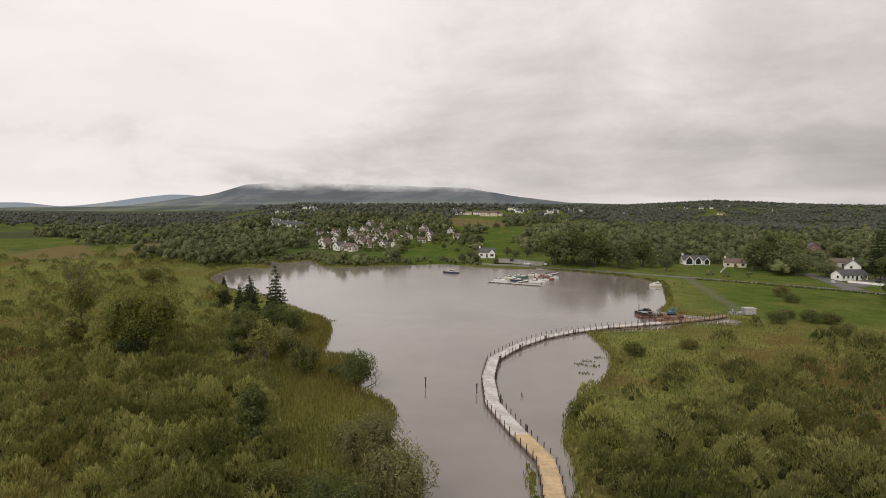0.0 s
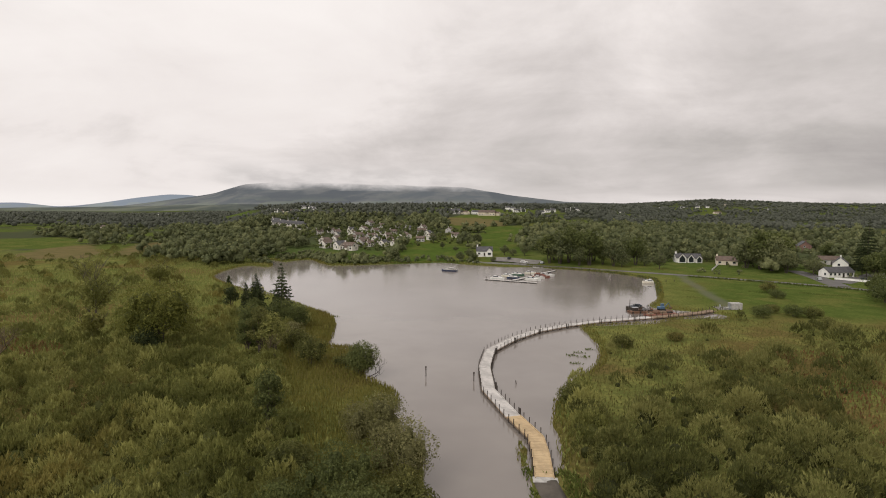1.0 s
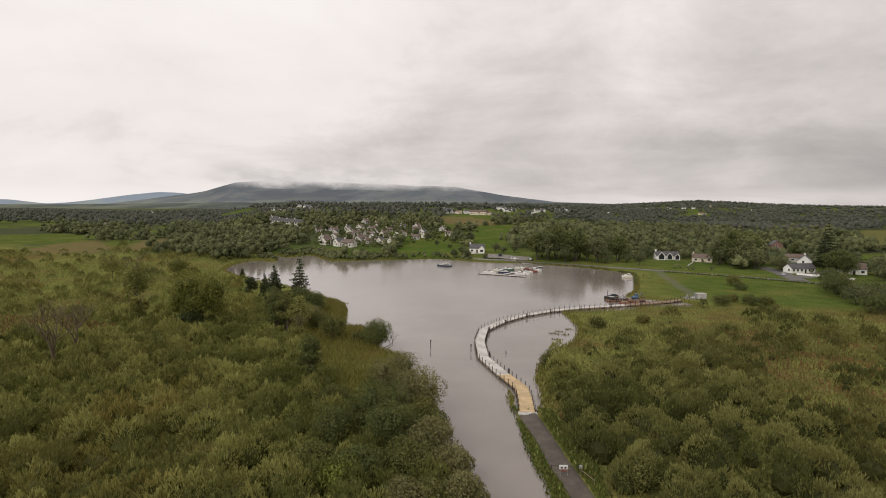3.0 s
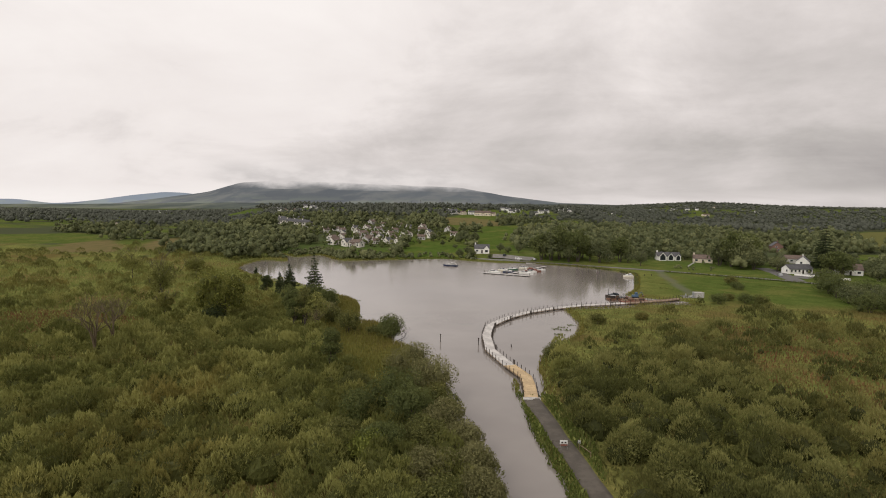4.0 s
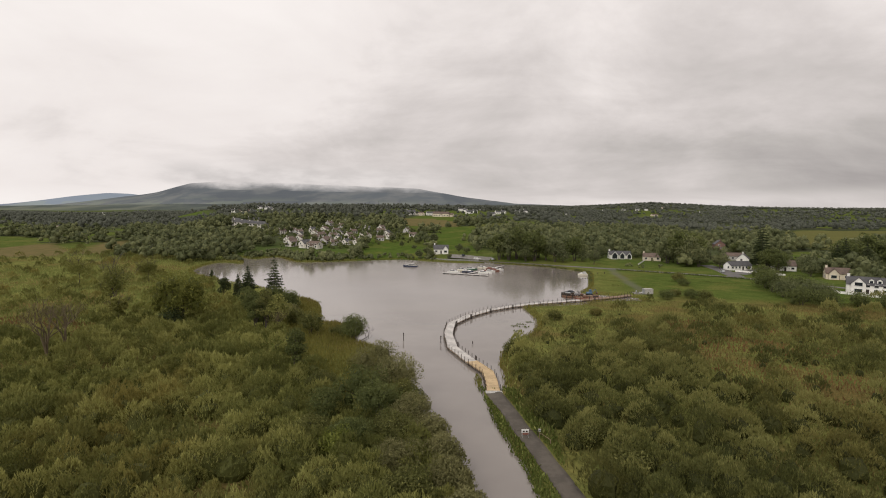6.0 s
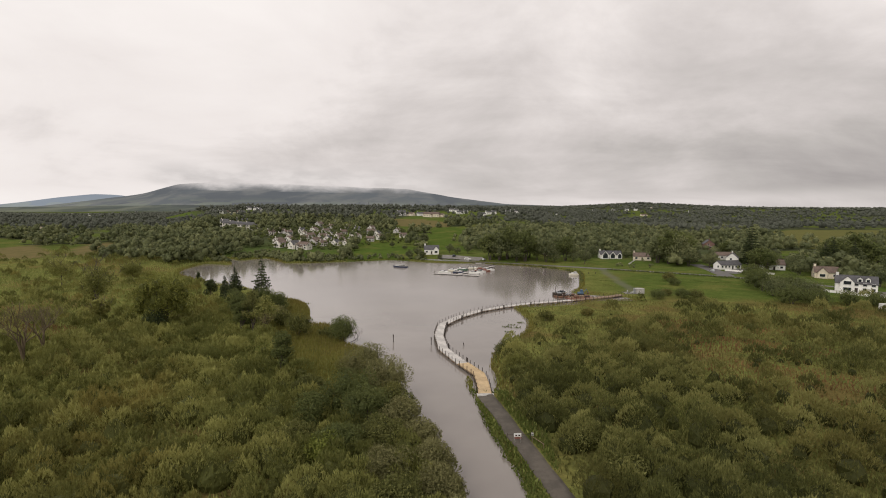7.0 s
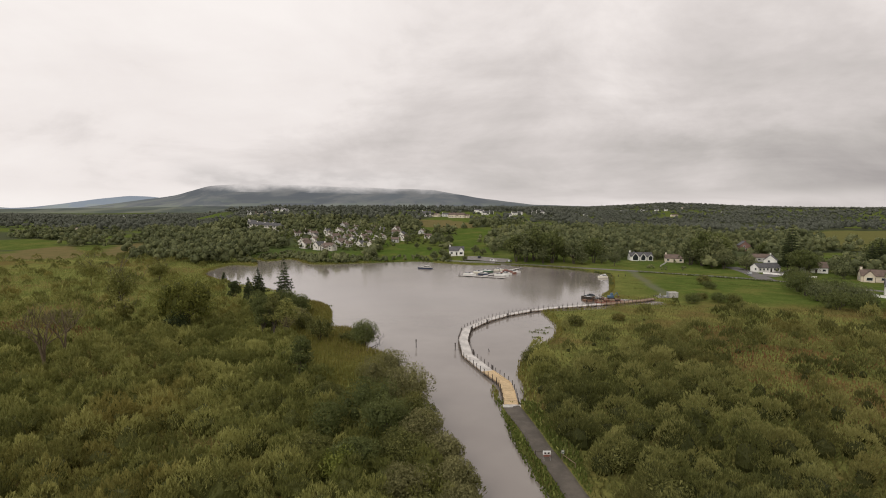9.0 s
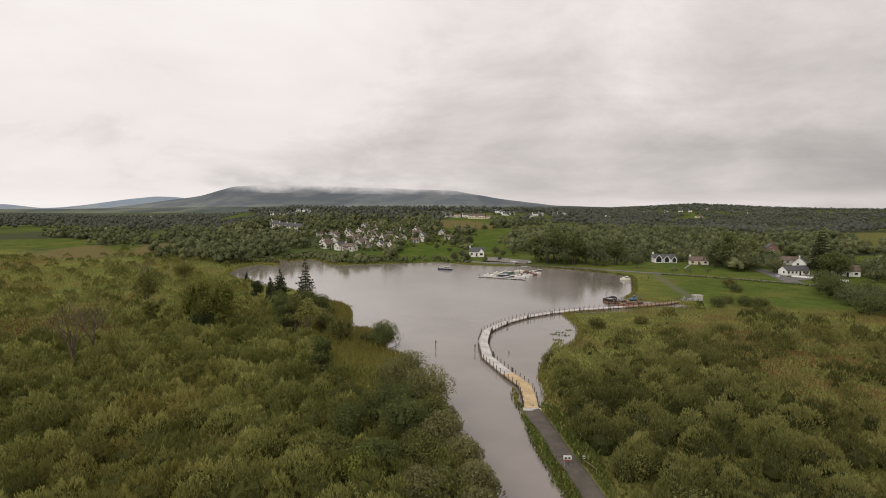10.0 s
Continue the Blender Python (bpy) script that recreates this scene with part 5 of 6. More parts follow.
def car(m, label, paint, length=4.2, van=False, name="car", category="car"):
    t = thing(name, m, label, category)
    w, h = (1.9, 2.2) if van else (1.72, 1.42)
    L = length / 2
    waist = h * 0.52 if van else h * 0.6

    def ring(x, z0, z1, y):
        return [(x, -y, z0), (x, y, z0), (x, y * 0.98, z1), (x, -y * 0.98, z1)]

    body = shape()
    loft(body, [ring(-L, 0.35, waist * 0.92, w * 0.44), ring(-L + 0.2, 0.25, waist, w * 0.5), ring(0, 0.22, waist * 1.03, w * 0.5), ring(L - 0.5, 0.24, waist * 0.95, w * 0.49), ring(L, 0.34, waist * 0.7, w * 0.42)])
    part("body", body, paint, t)
    cab = shape()
    back, fore = (-L + 0.08, L - 1.0) if van else (-L + 0.35, L - 1.35)
    loft(cab, [ring(back, waist - 0.05, h * 0.96, w * 0.44), ring(back + 0.25, waist - 0.05, h, w * 0.43), ring(fore - 0.75, waist - 0.05, h, w * 0.42), ring(fore, waist - 0.05, waist + 0.1, w * 0.45)])
    part("cabin", cab, paint, t)
    gl = shape()
    for s in (-1, 1):
        box(gl, (fore - 1.4 + back) / 2 + 0.3, s * w * 0.432, waist + 0.06, (fore - back) * 0.6, 0.03, (h - waist) * 0.6)
    part("side_glass", gl, GLASS, t)
    sc = shape()
    box(sc, fore - 0.34, 0, waist + 0.12, 0.04, w * 0.72, (h - waist) * 0.85, ry=-52 if not van else -40)
    part("windscreen", sc, GLASS, t)
    for sx in (-1, 1):
        for sy in (-1, 1):
            wh = shape()
            rod(wh, (sx * L * 0.62, sy * (w * 0.5 - 0.2), 0.31), (sx * L * 0.62, sy * (w * 0.5 + 0.01), 0.31), 0.31, sides=14)
            tyre = part("wheel", wh, RUBBER, t)
            hub = shape()
            rod(hub, (sx * L * 0.62, sy * (w * 0.5 + 0.0), 0.31), (sx * L * 0.62, sy * (w * 0.5 + 0.025), 0.31), 0.18, sides=10)
            part("hub", hub, STEEL, tyre)
    return t


# east shore: the houses along the lakeside road
house(on_land(84.0, 326.5, 2), "white modern bungalow with slate roof and glazed gables", 14.5, 7.5, 2.8, 5.0, bays=6, floors=1, chimneys=1, wings=((-4.4, 4.4, 2.4, 2.9, 5.4), (0.8, 3.6, 1.6, 2.8, 5.0), (5.4, 3.2, 1.8, 2.6, 4.4)), glazed=True)
house(on_land(102.5, 315.0, -12), "cream bungalow with a brown tiled roof", 11.0, 7.5, 2.7, 4.8, CREAM_WALL, BROWN_ROOF, 1, 3, 1)
house(on_land(43.5, 327.5, 5), "small cream cottage behind roadside trees", 9.0, 6.5, 2.7, 4.7, CREAM_WALL, SLATE, 1, 3, 2)
house(on_land(135.3, 329.0, 20), "small white gabled house behind trees", 9.0, 7.0, 3.0, 5.6, floors=1, chimneys=1)
house(on_land(136.6, 267.8, 20), "long low white farm building with a slate roof", 14.0, 5.6, 2.6, 4.6, WHITE_WALL, SLATE, 1, 6, 0)
house(on_land(150.5, 293.0, 64), "tall white gabled farmhouse behind the yard", 8.5, 6.6, 4.4, 7.4, WHITE_WALL, SLATE, 2, 3, 1)
house(on_land(164.5, 303.0, 0), "flat grey-roofed annex beside a farmhouse", 7.0, 5.0, 2.6, 3.2, CREAM_WALL, BROWN_ROOF, 1, 2, 0)
house(on_land(160.0, 327.0, -8), "long brown-roofed barn beside a yard", 13.0, 6.0, 2.9, 4.8, GREY_WALL, BROWN_ROOF, 1, 4, 0)
house(on_land(174.6, 389.0, 80), "red-brick gabled house among trees", 9.0, 7.5, 4.3, 7.2, BRICK, SLATE, 2, 3, 1)
house(on_land(161.5, 268.5, -10), "white house half hidden by a dark tree", 11.0, 7.0, 3.0, 5.6, WHITE_WALL, BROWN_ROOF, 1, 3, 1)
house(on_land(168.5, 233.0, -20), "cream-gabled bungalow with a white chimney", 10.0, 7.5, 3.0, 5.5, CREAM_WALL, BROWN_ROOF, 1, 3, 1, wing=(-2.0, 4.2, 1.2, 3.0, 5.2))
house(on_land(150.0, 183.0, -30), "large white two-storey house with dormers and a terrace", 13.5, 7.2, 3.9, 6.6, WHITE_WALL, SLATE, 2, 5, 1, wing=(-3.0, 4.6, 1.4, 4.3, 6.7), dormers=2)
house(on_land(155.0, 163.0, -20), "low grey outbuilding with a brown roof", 7.0, 5.0, 2.4, 3.7, GREY_WALL, BROWN_ROOF, 1, 2, 0, name="outbuilding")
house(on_land(198.0, 226.0, 0), "pale-roofed shed at the edge of a field", 9.0, 6.0, 2.6, 3.9, GREY_WALL, CONCRETE, 1, 3, 0, name="shed", door=False)
low_wall("garden_wall", [(141.0, 192.0), (138.0, 181.0), (146.0, 171.5), (157.0, 165.5)], 1.0, 0.25, WHITE_WALL, "white garden wall round a terraced house")
low_wall("garden_wall", [(131.0, 257.5), (140.0, 248.0), (148.0, 240.0)], 1.0, 0.25, WHITE_WALL, "white roadside wall below a farmhouse")
low_wall("roadside_wall", [(86.0, 284.0), (97.0, 311.0)], 0.6, 0.3, WHITE_WALL, "pale wall along a bungalow's drive")
ribbon("yard", [(126.0, 244.0), (139.0, 258.0), (150.0, 268.0), (164.0, 285.0)], 9.0, ROAD, 0.06, "grey farm yard between white buildings")
ribbon("driveway", [(121.0, 231.5), (126.0, 262.0), (128.0, 292.0)], 8.0, ROAD, 0.05, "grey tarmac drive up from the road")
ribbon("terrace", [(140.5, 183.0), (155.0, 172.5)], 5.5, GRAVEL, 0.1, "pale gravel terrace before a white house")
ribbon("yard", [(160.0, 182.0), (158.0, 168.0)], 8.0, GRAVEL, 0.06, "brown gravel yard beside a white house")
car(on_land(132.5, 141.5, 12), "white van parked at the field's edge", WHITE_PAINT, 4.4, True, "van", "van")
car(on_land(141.5, 254.5, 40), "dark car parked in a farm yard", DARK_CAR)
car(on_land(122.0, 252.0, 80), "silver car parked on a drive", SILVER_CAR)
car(on_land(176.0, 268.0, 10), "white car beside a house", WHITE_PAINT)

# north shore: slipway, car park and lake house
house(on_land(-39.0, 315.0, 8), "white lakeside house with a grey roof", 10.0, 7.0, 3.1, 5.6, WHITE_WALL, SLATE, 1, 3, 1, wing=(3.0, 3.6, 1.2, 3.0, 5.2))
ribbon("car_park", [(-32.0, 303.5), (-20.0, 302.0), (-4.0, 299.0)], 13.0, GRAVEL, 0.05, "grey gravel car park by the slipway")
ribbon("slipway", [(-6.5, 297.0), (-5.0, 287.0), (-4.5, 281.5)], 6.0, CONCRETE, -0.05, "pale concrete slipway into the lake")
low_wall("quay_wall", [(-44.0, 295.5), (-28.0, 290.5), (-12.0, 290.0)], 0.7, 0.4, STONE, "grey stone quay wall on the lake shore")
car(on_land(-13.2, 297.5, 8), "white car parked near the slipway", WHITE_PAINT, 4.4)
car(on_land(-22.5, 304.5, 80), "dark car in the lakeside car park", DARK_CAR)
car(on_land(-2.5, 296.0, 70), "silver car by the slipway", SILVER_CAR)

# the village on the rise behind the north shore
village_kinds = [
    house(on_land(-153.3, 331.5, 66), "white gabled house in a lakeside estate", 7.5, 6.2, 3.4, 5.7, ESTATE_WALL, BROWN_ROOF, 2, 3, 1, group="village houses"),
    house(on_land(-140.5, 325.5, 60), "white gabled house with a slate roof", 7.5, 6.2, 3.4, 5.8, ESTATE_WALL, SLATE, 2, 3, 1, wing=(-1.6, 3.2, 1.0, 3.2, 5.0), group="village houses"),
    house(on_land(-131.5, 321.0, -15), "white house with a brown roof and porch", 8.5, 7.0, 3.4, 5.4, ESTATE_WALL, BROWN_ROOF, 2, 3, 1, porch=True, group="village houses"),
    house(on_land(-132.7, 349.5, 70), "grey rendered house on the village rise", 9.0, 7.2, 3.4, 5.7, GREY_WALL, BROWN_ROOF, 2, 3, 2, group="village houses"),
]
for k, (x, y, rz) in enumerate([(-126.0, 347.0, 80), (-117.5, 352.0, 53), (-107.5, 351.5, 55), (-138.8, 368.0, 65), (-150.4, 373.0, 55), (-131.0, 374.0, 73), (-121.5, 378.0, 62), (-140.5, 391.0, 60), (-127.5, 394.5, 92), (-112.0, 374.0, 60), (-160.0, 366.0, 69), (-152.0, 392.0, 66), (-113.0, 402.0, -15), (-172.0, 392.0, 88), (-163.0, 351.0, 63), (-98.0, 385.0, 20), (-92.0, 397.0, 88), (-100.0, 422.0, 52), (-76.0, 419.0, 5), (-88.0, 458.0, 87), (-117.0, 474.0, 93), (-130.0, 468.0, 10), (-144.0, 486.0, 60), (-181.0, 504.0, 77), (-162.0, 485.0, 0), (-171.0, 526.0, 90), (-166.0, 443.0, 70), (-152.0, 435.0, 62), (-133.0, 427.0, 66), (-172.0, 429.0, 20), (-163.0, 408.0, 74), (-178.0, 408.0, 58), (-192.0, 404.0, 80), (-140.0, 410.0, 65), (-120.0, 415.0, 70), (-110.0, 440.0, 12), (-190.0, 425.0, 60)]):
    copy_thing(village_kinds[k % 4], on_land(x, y, rz + (k * 53) % 70 - 35) @ Matrix.Scale(0.74 + 0.06 * (k % 3), 4))
# a terrace of pale houses on higher ground to the west
terrace_kind = house(on_land(-258.0, 456.0, 28), "pale terraced house above the lake", 11.0, 7.0, 5.4, 7.6, ESTATE_WALL, SLATE, 2, 4, 1, group="terrace on the hill")
for x, y, rz in [(-247.0, 450.0, 28), (-236.5, 445.0, 24), (-226.0, 440.5, 24), (-271.0, 478.0, 10), (-261.0, 492.0, 35)]:
    copy_thing(terrace_kind, on_land(x, y, rz))
# scattered far houses
far_kind = house(on_land(-126.0, 708.0, 10), "distant white house among fields", 13.0, 8.0, 4.2, 7.2, WHITE_WALL, SLATE, 1, 4, 1, group="distant houses")
long_kind = house(on_land(-80.0, 688.0, 3), "long pale distant building among fields", 22.0, 9.0, 4.2, 6.8, CREAM_WALL, BROWN_ROOF, 1, 6, 0, group="distant houses", door=False)
rnd = random.Random(5)
town_kind = house(on_land(-30.0, 950.0, 10), "small distant white house on the edge of town", 10.0, 7.0, 4.4, 6.8, WHITE_WALL, SLATE, 1, 2, 1, group="distant town", door=False)
for kind, size, places in ((far_kind, 0.72, FAR_HOUSES), (long_kind, 0.7, LONG_HOUSES), (town_kind, 0.75, FAR_TOWN)):
    for x, y in places:
        copy_thing(kind, on_land(x, y, rnd.uniform(-40, 40)) @ Matrix.Scale(size, 4))
tagged(ribbon("far_water", [(-1560.0, 1190.0), (-1490.0, 1240.0), (-1425.0, 1300.0)], 70.0, WATER, 3.0, "pale strip of a distant lake"), category="lake")

# ---- boats and lake furniture ----


def hull(length, beam, height, draught=0.35):
    bm, rings = shape(), []
    for f in (0.0, 0.15, 0.45, 0.72, 0.9, 1.0):
        b = beam / 2 * (0.86 if f == 0 else 1.0 if f < 0.6 else 0.84 if f < 0.8 else 0.48 if f < 0.95 else 0.06)
        up = height * (1 + 0.25 * max(0, f - 0.5) * 2)
        x = (f - 0.5) * length
        rings.append([(x - (0.5 if f == 1.0 else 0), -b * 0.35, -draught), (x - (0.5 if f == 1.0 else 0), b * 0.35, -draught), (x, b * 0.85, 0.05), (x, b, up), (x, -b, up), (x, -b * 0.85, 0.05)])
    return loft(bm, rings)


def cruiser(m, label, paint, length=9.0, top=None, tall=1.0, group="", name="cabin_cruiser"):
    """A river cruiser: hull, deck, cabin with windows, wheelhouse and rails."""
    t = thing(name, m, label, "boat", group)
    beam, top = length * 0.31, top or WHITE_PAINT
    part("hull", hull(length, beam, 0.85), paint, t)
    dk = shape()
    box(dk, -0.05 * length, 0, 0.86, length * 0.84, beam * 0.8, 0.07, bevel=0.03)
    part("deck", dk, CREAM_PAINT, t)
    cab = shape()
    loft(cab, [[(x, -y, 0.92), (x, y, 0.92), (x + s, y * 0.88, h), (x + s, -y * 0.88, h)] for x, y, h, s in ((-length * 0.38, beam * 0.36, 1.75 * tall, 0.05), (-length * 0.1, beam * 0.38, 1.8 * tall, 0), (length * 0.12, beam * 0.37, 1.75 * tall, -0.1), (length * 0.32, beam * 0.2, 1.2, -0.2))])
    cabin = part("cabin", cab, top, t)
    for s in (-1, 1):
        g = shape()
        box(g, -length * 0.14, s * (beam * 0.355), 1.22, length * 0.4, 0.05, 0.34, rx=s * 6)
        part("side_window", g, GLASS, cabin)
    wh = shape()
    box(wh, -length * 0.16, 0, 1.72 * tall, length * 0.24, beam * 0.58, 0.5 * tall, bevel=0.08)
    house_ = part("wheelhouse", wh, top, t)
    sc = shape()
    box(sc, -length * 0.035, 0, 1.82 * tall, 0.05, beam * 0.5, 0.4, ry=-14)
    part("windscreen", sc, GLASS, house_)
    rail = shape()
    for s in (-1, 1):
        rod(rail, (-length * 0.42, s * beam * 0.44, 1.45), (length * 0.38, s * beam * 0.2, 1.6), 0.02, sides=4)
        for k in range(5):
            f = k / 4
            x, y = -length * 0.42 + f * length * 0.8, s * beam * (0.44 - 0.24 * f)
            rod(rail, (x, y, 0.88), (x, y, 1.45 + 0.15 * f), 0.018, sides=4)
    part("rail", rail, STEEL, t)
    return t


def pontoon(m, label, length, width=1.7):
    t = thing("pontoon", m, label, "jetty")
    n = max(2, round(length / 4))
    for k in range(n):
        s = shape()
        x = -length / 2 + (k + 0.5) * length / n
        box(s, x, 0, 0.32, length / n - 0.06, width, 0.12, bevel=0.02)
        d = part("deck_section", s, PALE_DECK, t)
        f = shape()
        box(f, x, 0, -0.3, length / n * 0.8, width - 0.2, 0.62, bevel=0.05)
        part("float", f, RUBBER, d, "dark pontoon float")
    for k in range(3):
        p = shape()
        x = -length / 2 + 0.3 + k * (length - 0.6) / 2
        rod(p, (x, width / 2 + 0.16, -2.0), (x, width / 2 + 0.16, 1.6), 0.13, sides=8)
        part("pile", p, DARK_TIMBER, t)
    return t


pontoon(pose(-16.3, 223.2, 0, 0, 0, -16), "grey floating pontoon with moored boats", 25.0)
pontoon(pose(-9.5, 236.5, 0, 0, 0, 62), "narrow pontoon walkway to the shore", 24.0, 1.5)
pontoon(pose(-1.6, 258.0, 0, 0, 0, 62), "narrow pontoon walkway to the shore", 24.0, 1.5)
for x, y, rz, l, paint, label in [(-22.6, 229.4, -14, 9.5, WHITE_PAINT, "white river cruiser moored at a pontoon"), (-15.5, 233.2, -10, 8.5, NAVY_PAINT, "white-topped cruiser with a dark hull"), (-6.2, 228.8, -14, 10.5, WHITE_PAINT, "long white cruiser moored at the pontoon's end"), (-18.5, 239.5, -12, 9.0, CREAM_PAINT, "cream cruiser in a marina berth"), (-3.6, 235.5, 18, 8.0, WHITE_PAINT, "small white cruiser beside a pontoon"), (-14.3, 245.4, -8, 9.5, GREEN_PAINT, "green-hulled cruiser in a marina berth"), (0.6, 245.5, 12, 9.0, WHITE_PAINT, "white cruiser moored near the shore"), (-8.2, 253.5, -5, 8.0, CREAM_PAINT, "cream day boat moored near the slipway")]:
    cruiser(pose(x, y, 0, 0, 0, rz), label, paint, l * 0.7, tall=0.75, group="marina boats")
cruiser(pose(-2.8, 241.0, 0, 0, 0, -8), "red-hulled steel barge in the marina", RED_PAINT, 8.5, RED_PAINT, 1.0, "marina boats", "barge")
cruiser(pose(-50.5, 255.3, 0, 0, 0, 174), "grey hire cruiser under way on the lake", NAVY_PAINT, 8.5, GREY_WALL, 0.95)
cruiser(pose(44.5, 232.0, 0, 0, 0, -176), "small white motor boat moored in reeds", CREAM_PAINT, 5.0, WHITE_PAINT, 0.9)
pontoon(pose(52.8, 233.6, 0, 0, 0, 20), "thin timber gangway from the shore", 8.5, 0.9)


def mast_barge(m):
    t = thing("work_barge", m, "dark steel work barge with masts and gear", "boat")
    b = shape()
    box(b, 0, 0, -0.35, 10.5, 3.4, 0.95, bevel=0.12)
    part("hull", b, RUST, t)
    w = shape()
    box(w, -3.2, 0.2, 0.6, 1.7, 1.6, 1.2, bevel=0.08)
    cabin = part("cabin", w, DARK_TIMBER, t)
    r = shape()
    box(r, -3.2, 0.2, 1.8, 2.0, 1.9, 0.08)
    part("roof", r, STEEL, cabin)
    p = shape()
    rod(p, (-4.9, 0.6, -1.5), (-4.9, 0.6, 4.6), 0.13, 0.11, 8)
    part("spud_leg", p, DARK_TIMBER, t, "tall dark spud leg")
    for k, (x, y, h) in enumerate([(-1.2, -0.8, 0.6), (0.6, 0.7, 0.9), (1.9, -0.5, 0.5), (3.4, 0.6, 0.7), (2.6, -1.0, 0.4)]):
        c = shape()
        box(c, x, y, 0.6, 1.1 - 0.12 * k, 0.8, h, 12 * k, bevel=0.05)
        part("crate", c, (DARK_TIMBER, STEEL, DARK_TIMBER, RUST, DARK_TIMBER)[k], t)
    rnd = random.Random(11)
    for k in range(14):
        x, y = rnd.uniform(-2.2, 4.8), rnd.uniform(-1.4, 1.4)
        pipe = shape()
        rod(pipe, (x, y, 0.62), (x + rnd.uniform(-1.3, 1.3), y + rnd.uniform(-0.6, 0.6), 0.7 + rnd.uniform(0.1, 1.5)), 0.06, sides=5)
        part("pipe", pipe, (DARK_TIMBER, RUST, STEEL)[k % 3], t)
    for sx in (0.9, 2.2):
        for sy in (-1.1, 1.1):
            leg = shape()
            rod(leg, (sx, sy, 0.6), (1.55, sy * 0.3, 2.7), 0.06, sides=5)
            part("gantry_leg", leg, DARK_TIMBER, t)
    winch = shape()
    rod(winch, (-1.5, -0.5, 0.95), (-1.5, 0.7, 0.95), 0.32, sides=10)
    part("winch_drum", winch, RUST, t)
    d = shape()
    rod(d, (0.6, 0.2, 0.6), (4.6, -0.3, 2.9), 0.09, 0.06, 6)
    part("derrick", d, DARK_TIMBER, t)
    a = shape()
    for x in (-4.8, -2, 1.0, 4.0):
        rod(a, (x, -1.78, 0.1), (x, -1.78, 0.65), 0.22, sides=8)
    part("fender", a, RUBBER, t)
    return t


def excavator(m):
    """A small blue digger standing on its float."""
    t = thing("excavator", m, "faded blue excavator on a flat float", "excavator")
    f = shape()
    box(f, 0, 0, -0.3, 7.5, 3.2, 0.75, bevel=0.08)
    part("float", f, RUST, t)
    for s in (-1, 1):
        tr = shape()
        prism(tr, [(-0.25, 0.45), (0.25, 0.45), (0.25, 0.95), (-0.25, 0.95)], -1.2, 1.2)
        ob = part("track", tr, RUBBER, t)
        ob.matrix_basis = pose(0, s * 0.85, 0)
    b = shape()
    box(b, -0.3, 0, 1.0, 2.4, 1.8, 0.9, bevel=0.12)
    part("body", b, BLUE_PAINT, t)
    c = shape()
    box(c, 0.5, 0.42, 1.85, 1.1, 0.9, 1.1, bevel=0.08)
    cab = part("cab", c, BLUE_PAINT, t)
    g = shape()
    box(g, 1.06, 0.42, 2.1, 0.04, 0.7, 0.65)
    part("pane", g, GLASS, cab)
    a = shape()
    rod(a, (0.9, -0.3, 1.5), (2.6, -0.3, 3.3), 0.17, 0.14, 6)
    boom = part("boom", a, BLUE_PAINT, t)
    k = shape()
    rod(k, (2.6, -0.3, 3.3), (3.5, -0.3, 1.5), 0.13, 0.1, 6)
    part("dipper", k, BLUE_PAINT, boom)
    q = shape()
    prism(q, [(-0.4, 0), (0.3, 0), (0.4, 0.55), (-0.4, 0.65)], -0.35, 0.35)
    u = part("bucket", q, RUST, t)
    u.matrix_basis = pose(3.5, -0.3, 0.95, 0, 0, 90)
    return t


mast_barge(pose(30.4, 160.8, 0, 0, 0, 18) @ Matrix.Scale(0.9, 4))
excavator(pose(36.5, 164.0, 0, 0, 0, 22) @ Matrix.Scale(0.85, 4))
stores = thing("flat_barge", pose(35.0, 157.6, 0, 0, 0, 27), "rusty red flat barge beside the boardwalk", "boat")
bm = shape()
box(bm, 0, 0, -0.3, 11.0, 2.4, 0.8, bevel=0.1)
part("hull", bm, RED_PAINT, stores)
for k in range(4):
    bm = shape()
    box(bm, -4.0 + k * 2.4, 0.1 * (k % 2), 0.5, 1.9, 1.2, 0.35 + 0.2 * (k % 3), bevel=0.03)
    part("timber_baulk", bm, (OLD_TIMBER, RUST, OLD_TIMBER, DARK_TIMBER)[k], stores)
cruiser(pose(28.5, 165.8, 0, 0, 0, 195), "old dark cabin boat moored by the work barge", DARK_TIMBER, 6.0, DARK_CAR, 0.8)


def container(m):
    t = thing("site_container", m, "pale grey steel container at the boardwalk's end", "container")
    b = shape()
    box(b, 0, 0, 0.12, 3.6, 2.2, 2.1, bevel=0.04)
    part("body", b, CONCRETE, t)
    for s in (-1, 1):
        for k in range(9):
            r = shape()
            box(r, -1.6 + k * 0.4, s * 1.115, 0.25, 0.16, 0.05, 1.85)
            part("rib", r, CONCRETE, t)
    d = shape()
    box(d, -1.82, 0, 0.25, 0.05, 1.9, 1.85)
    door = part("door", d, STEEL, t)
    for y in (-0.3, 0.3):
        h = shape()
        rod(h, (-1.87, y, 0.35), (-1.87, y, 2.0), 0.025, sides=5)
        part("lock_bar", h, STEEL, door)
    return t


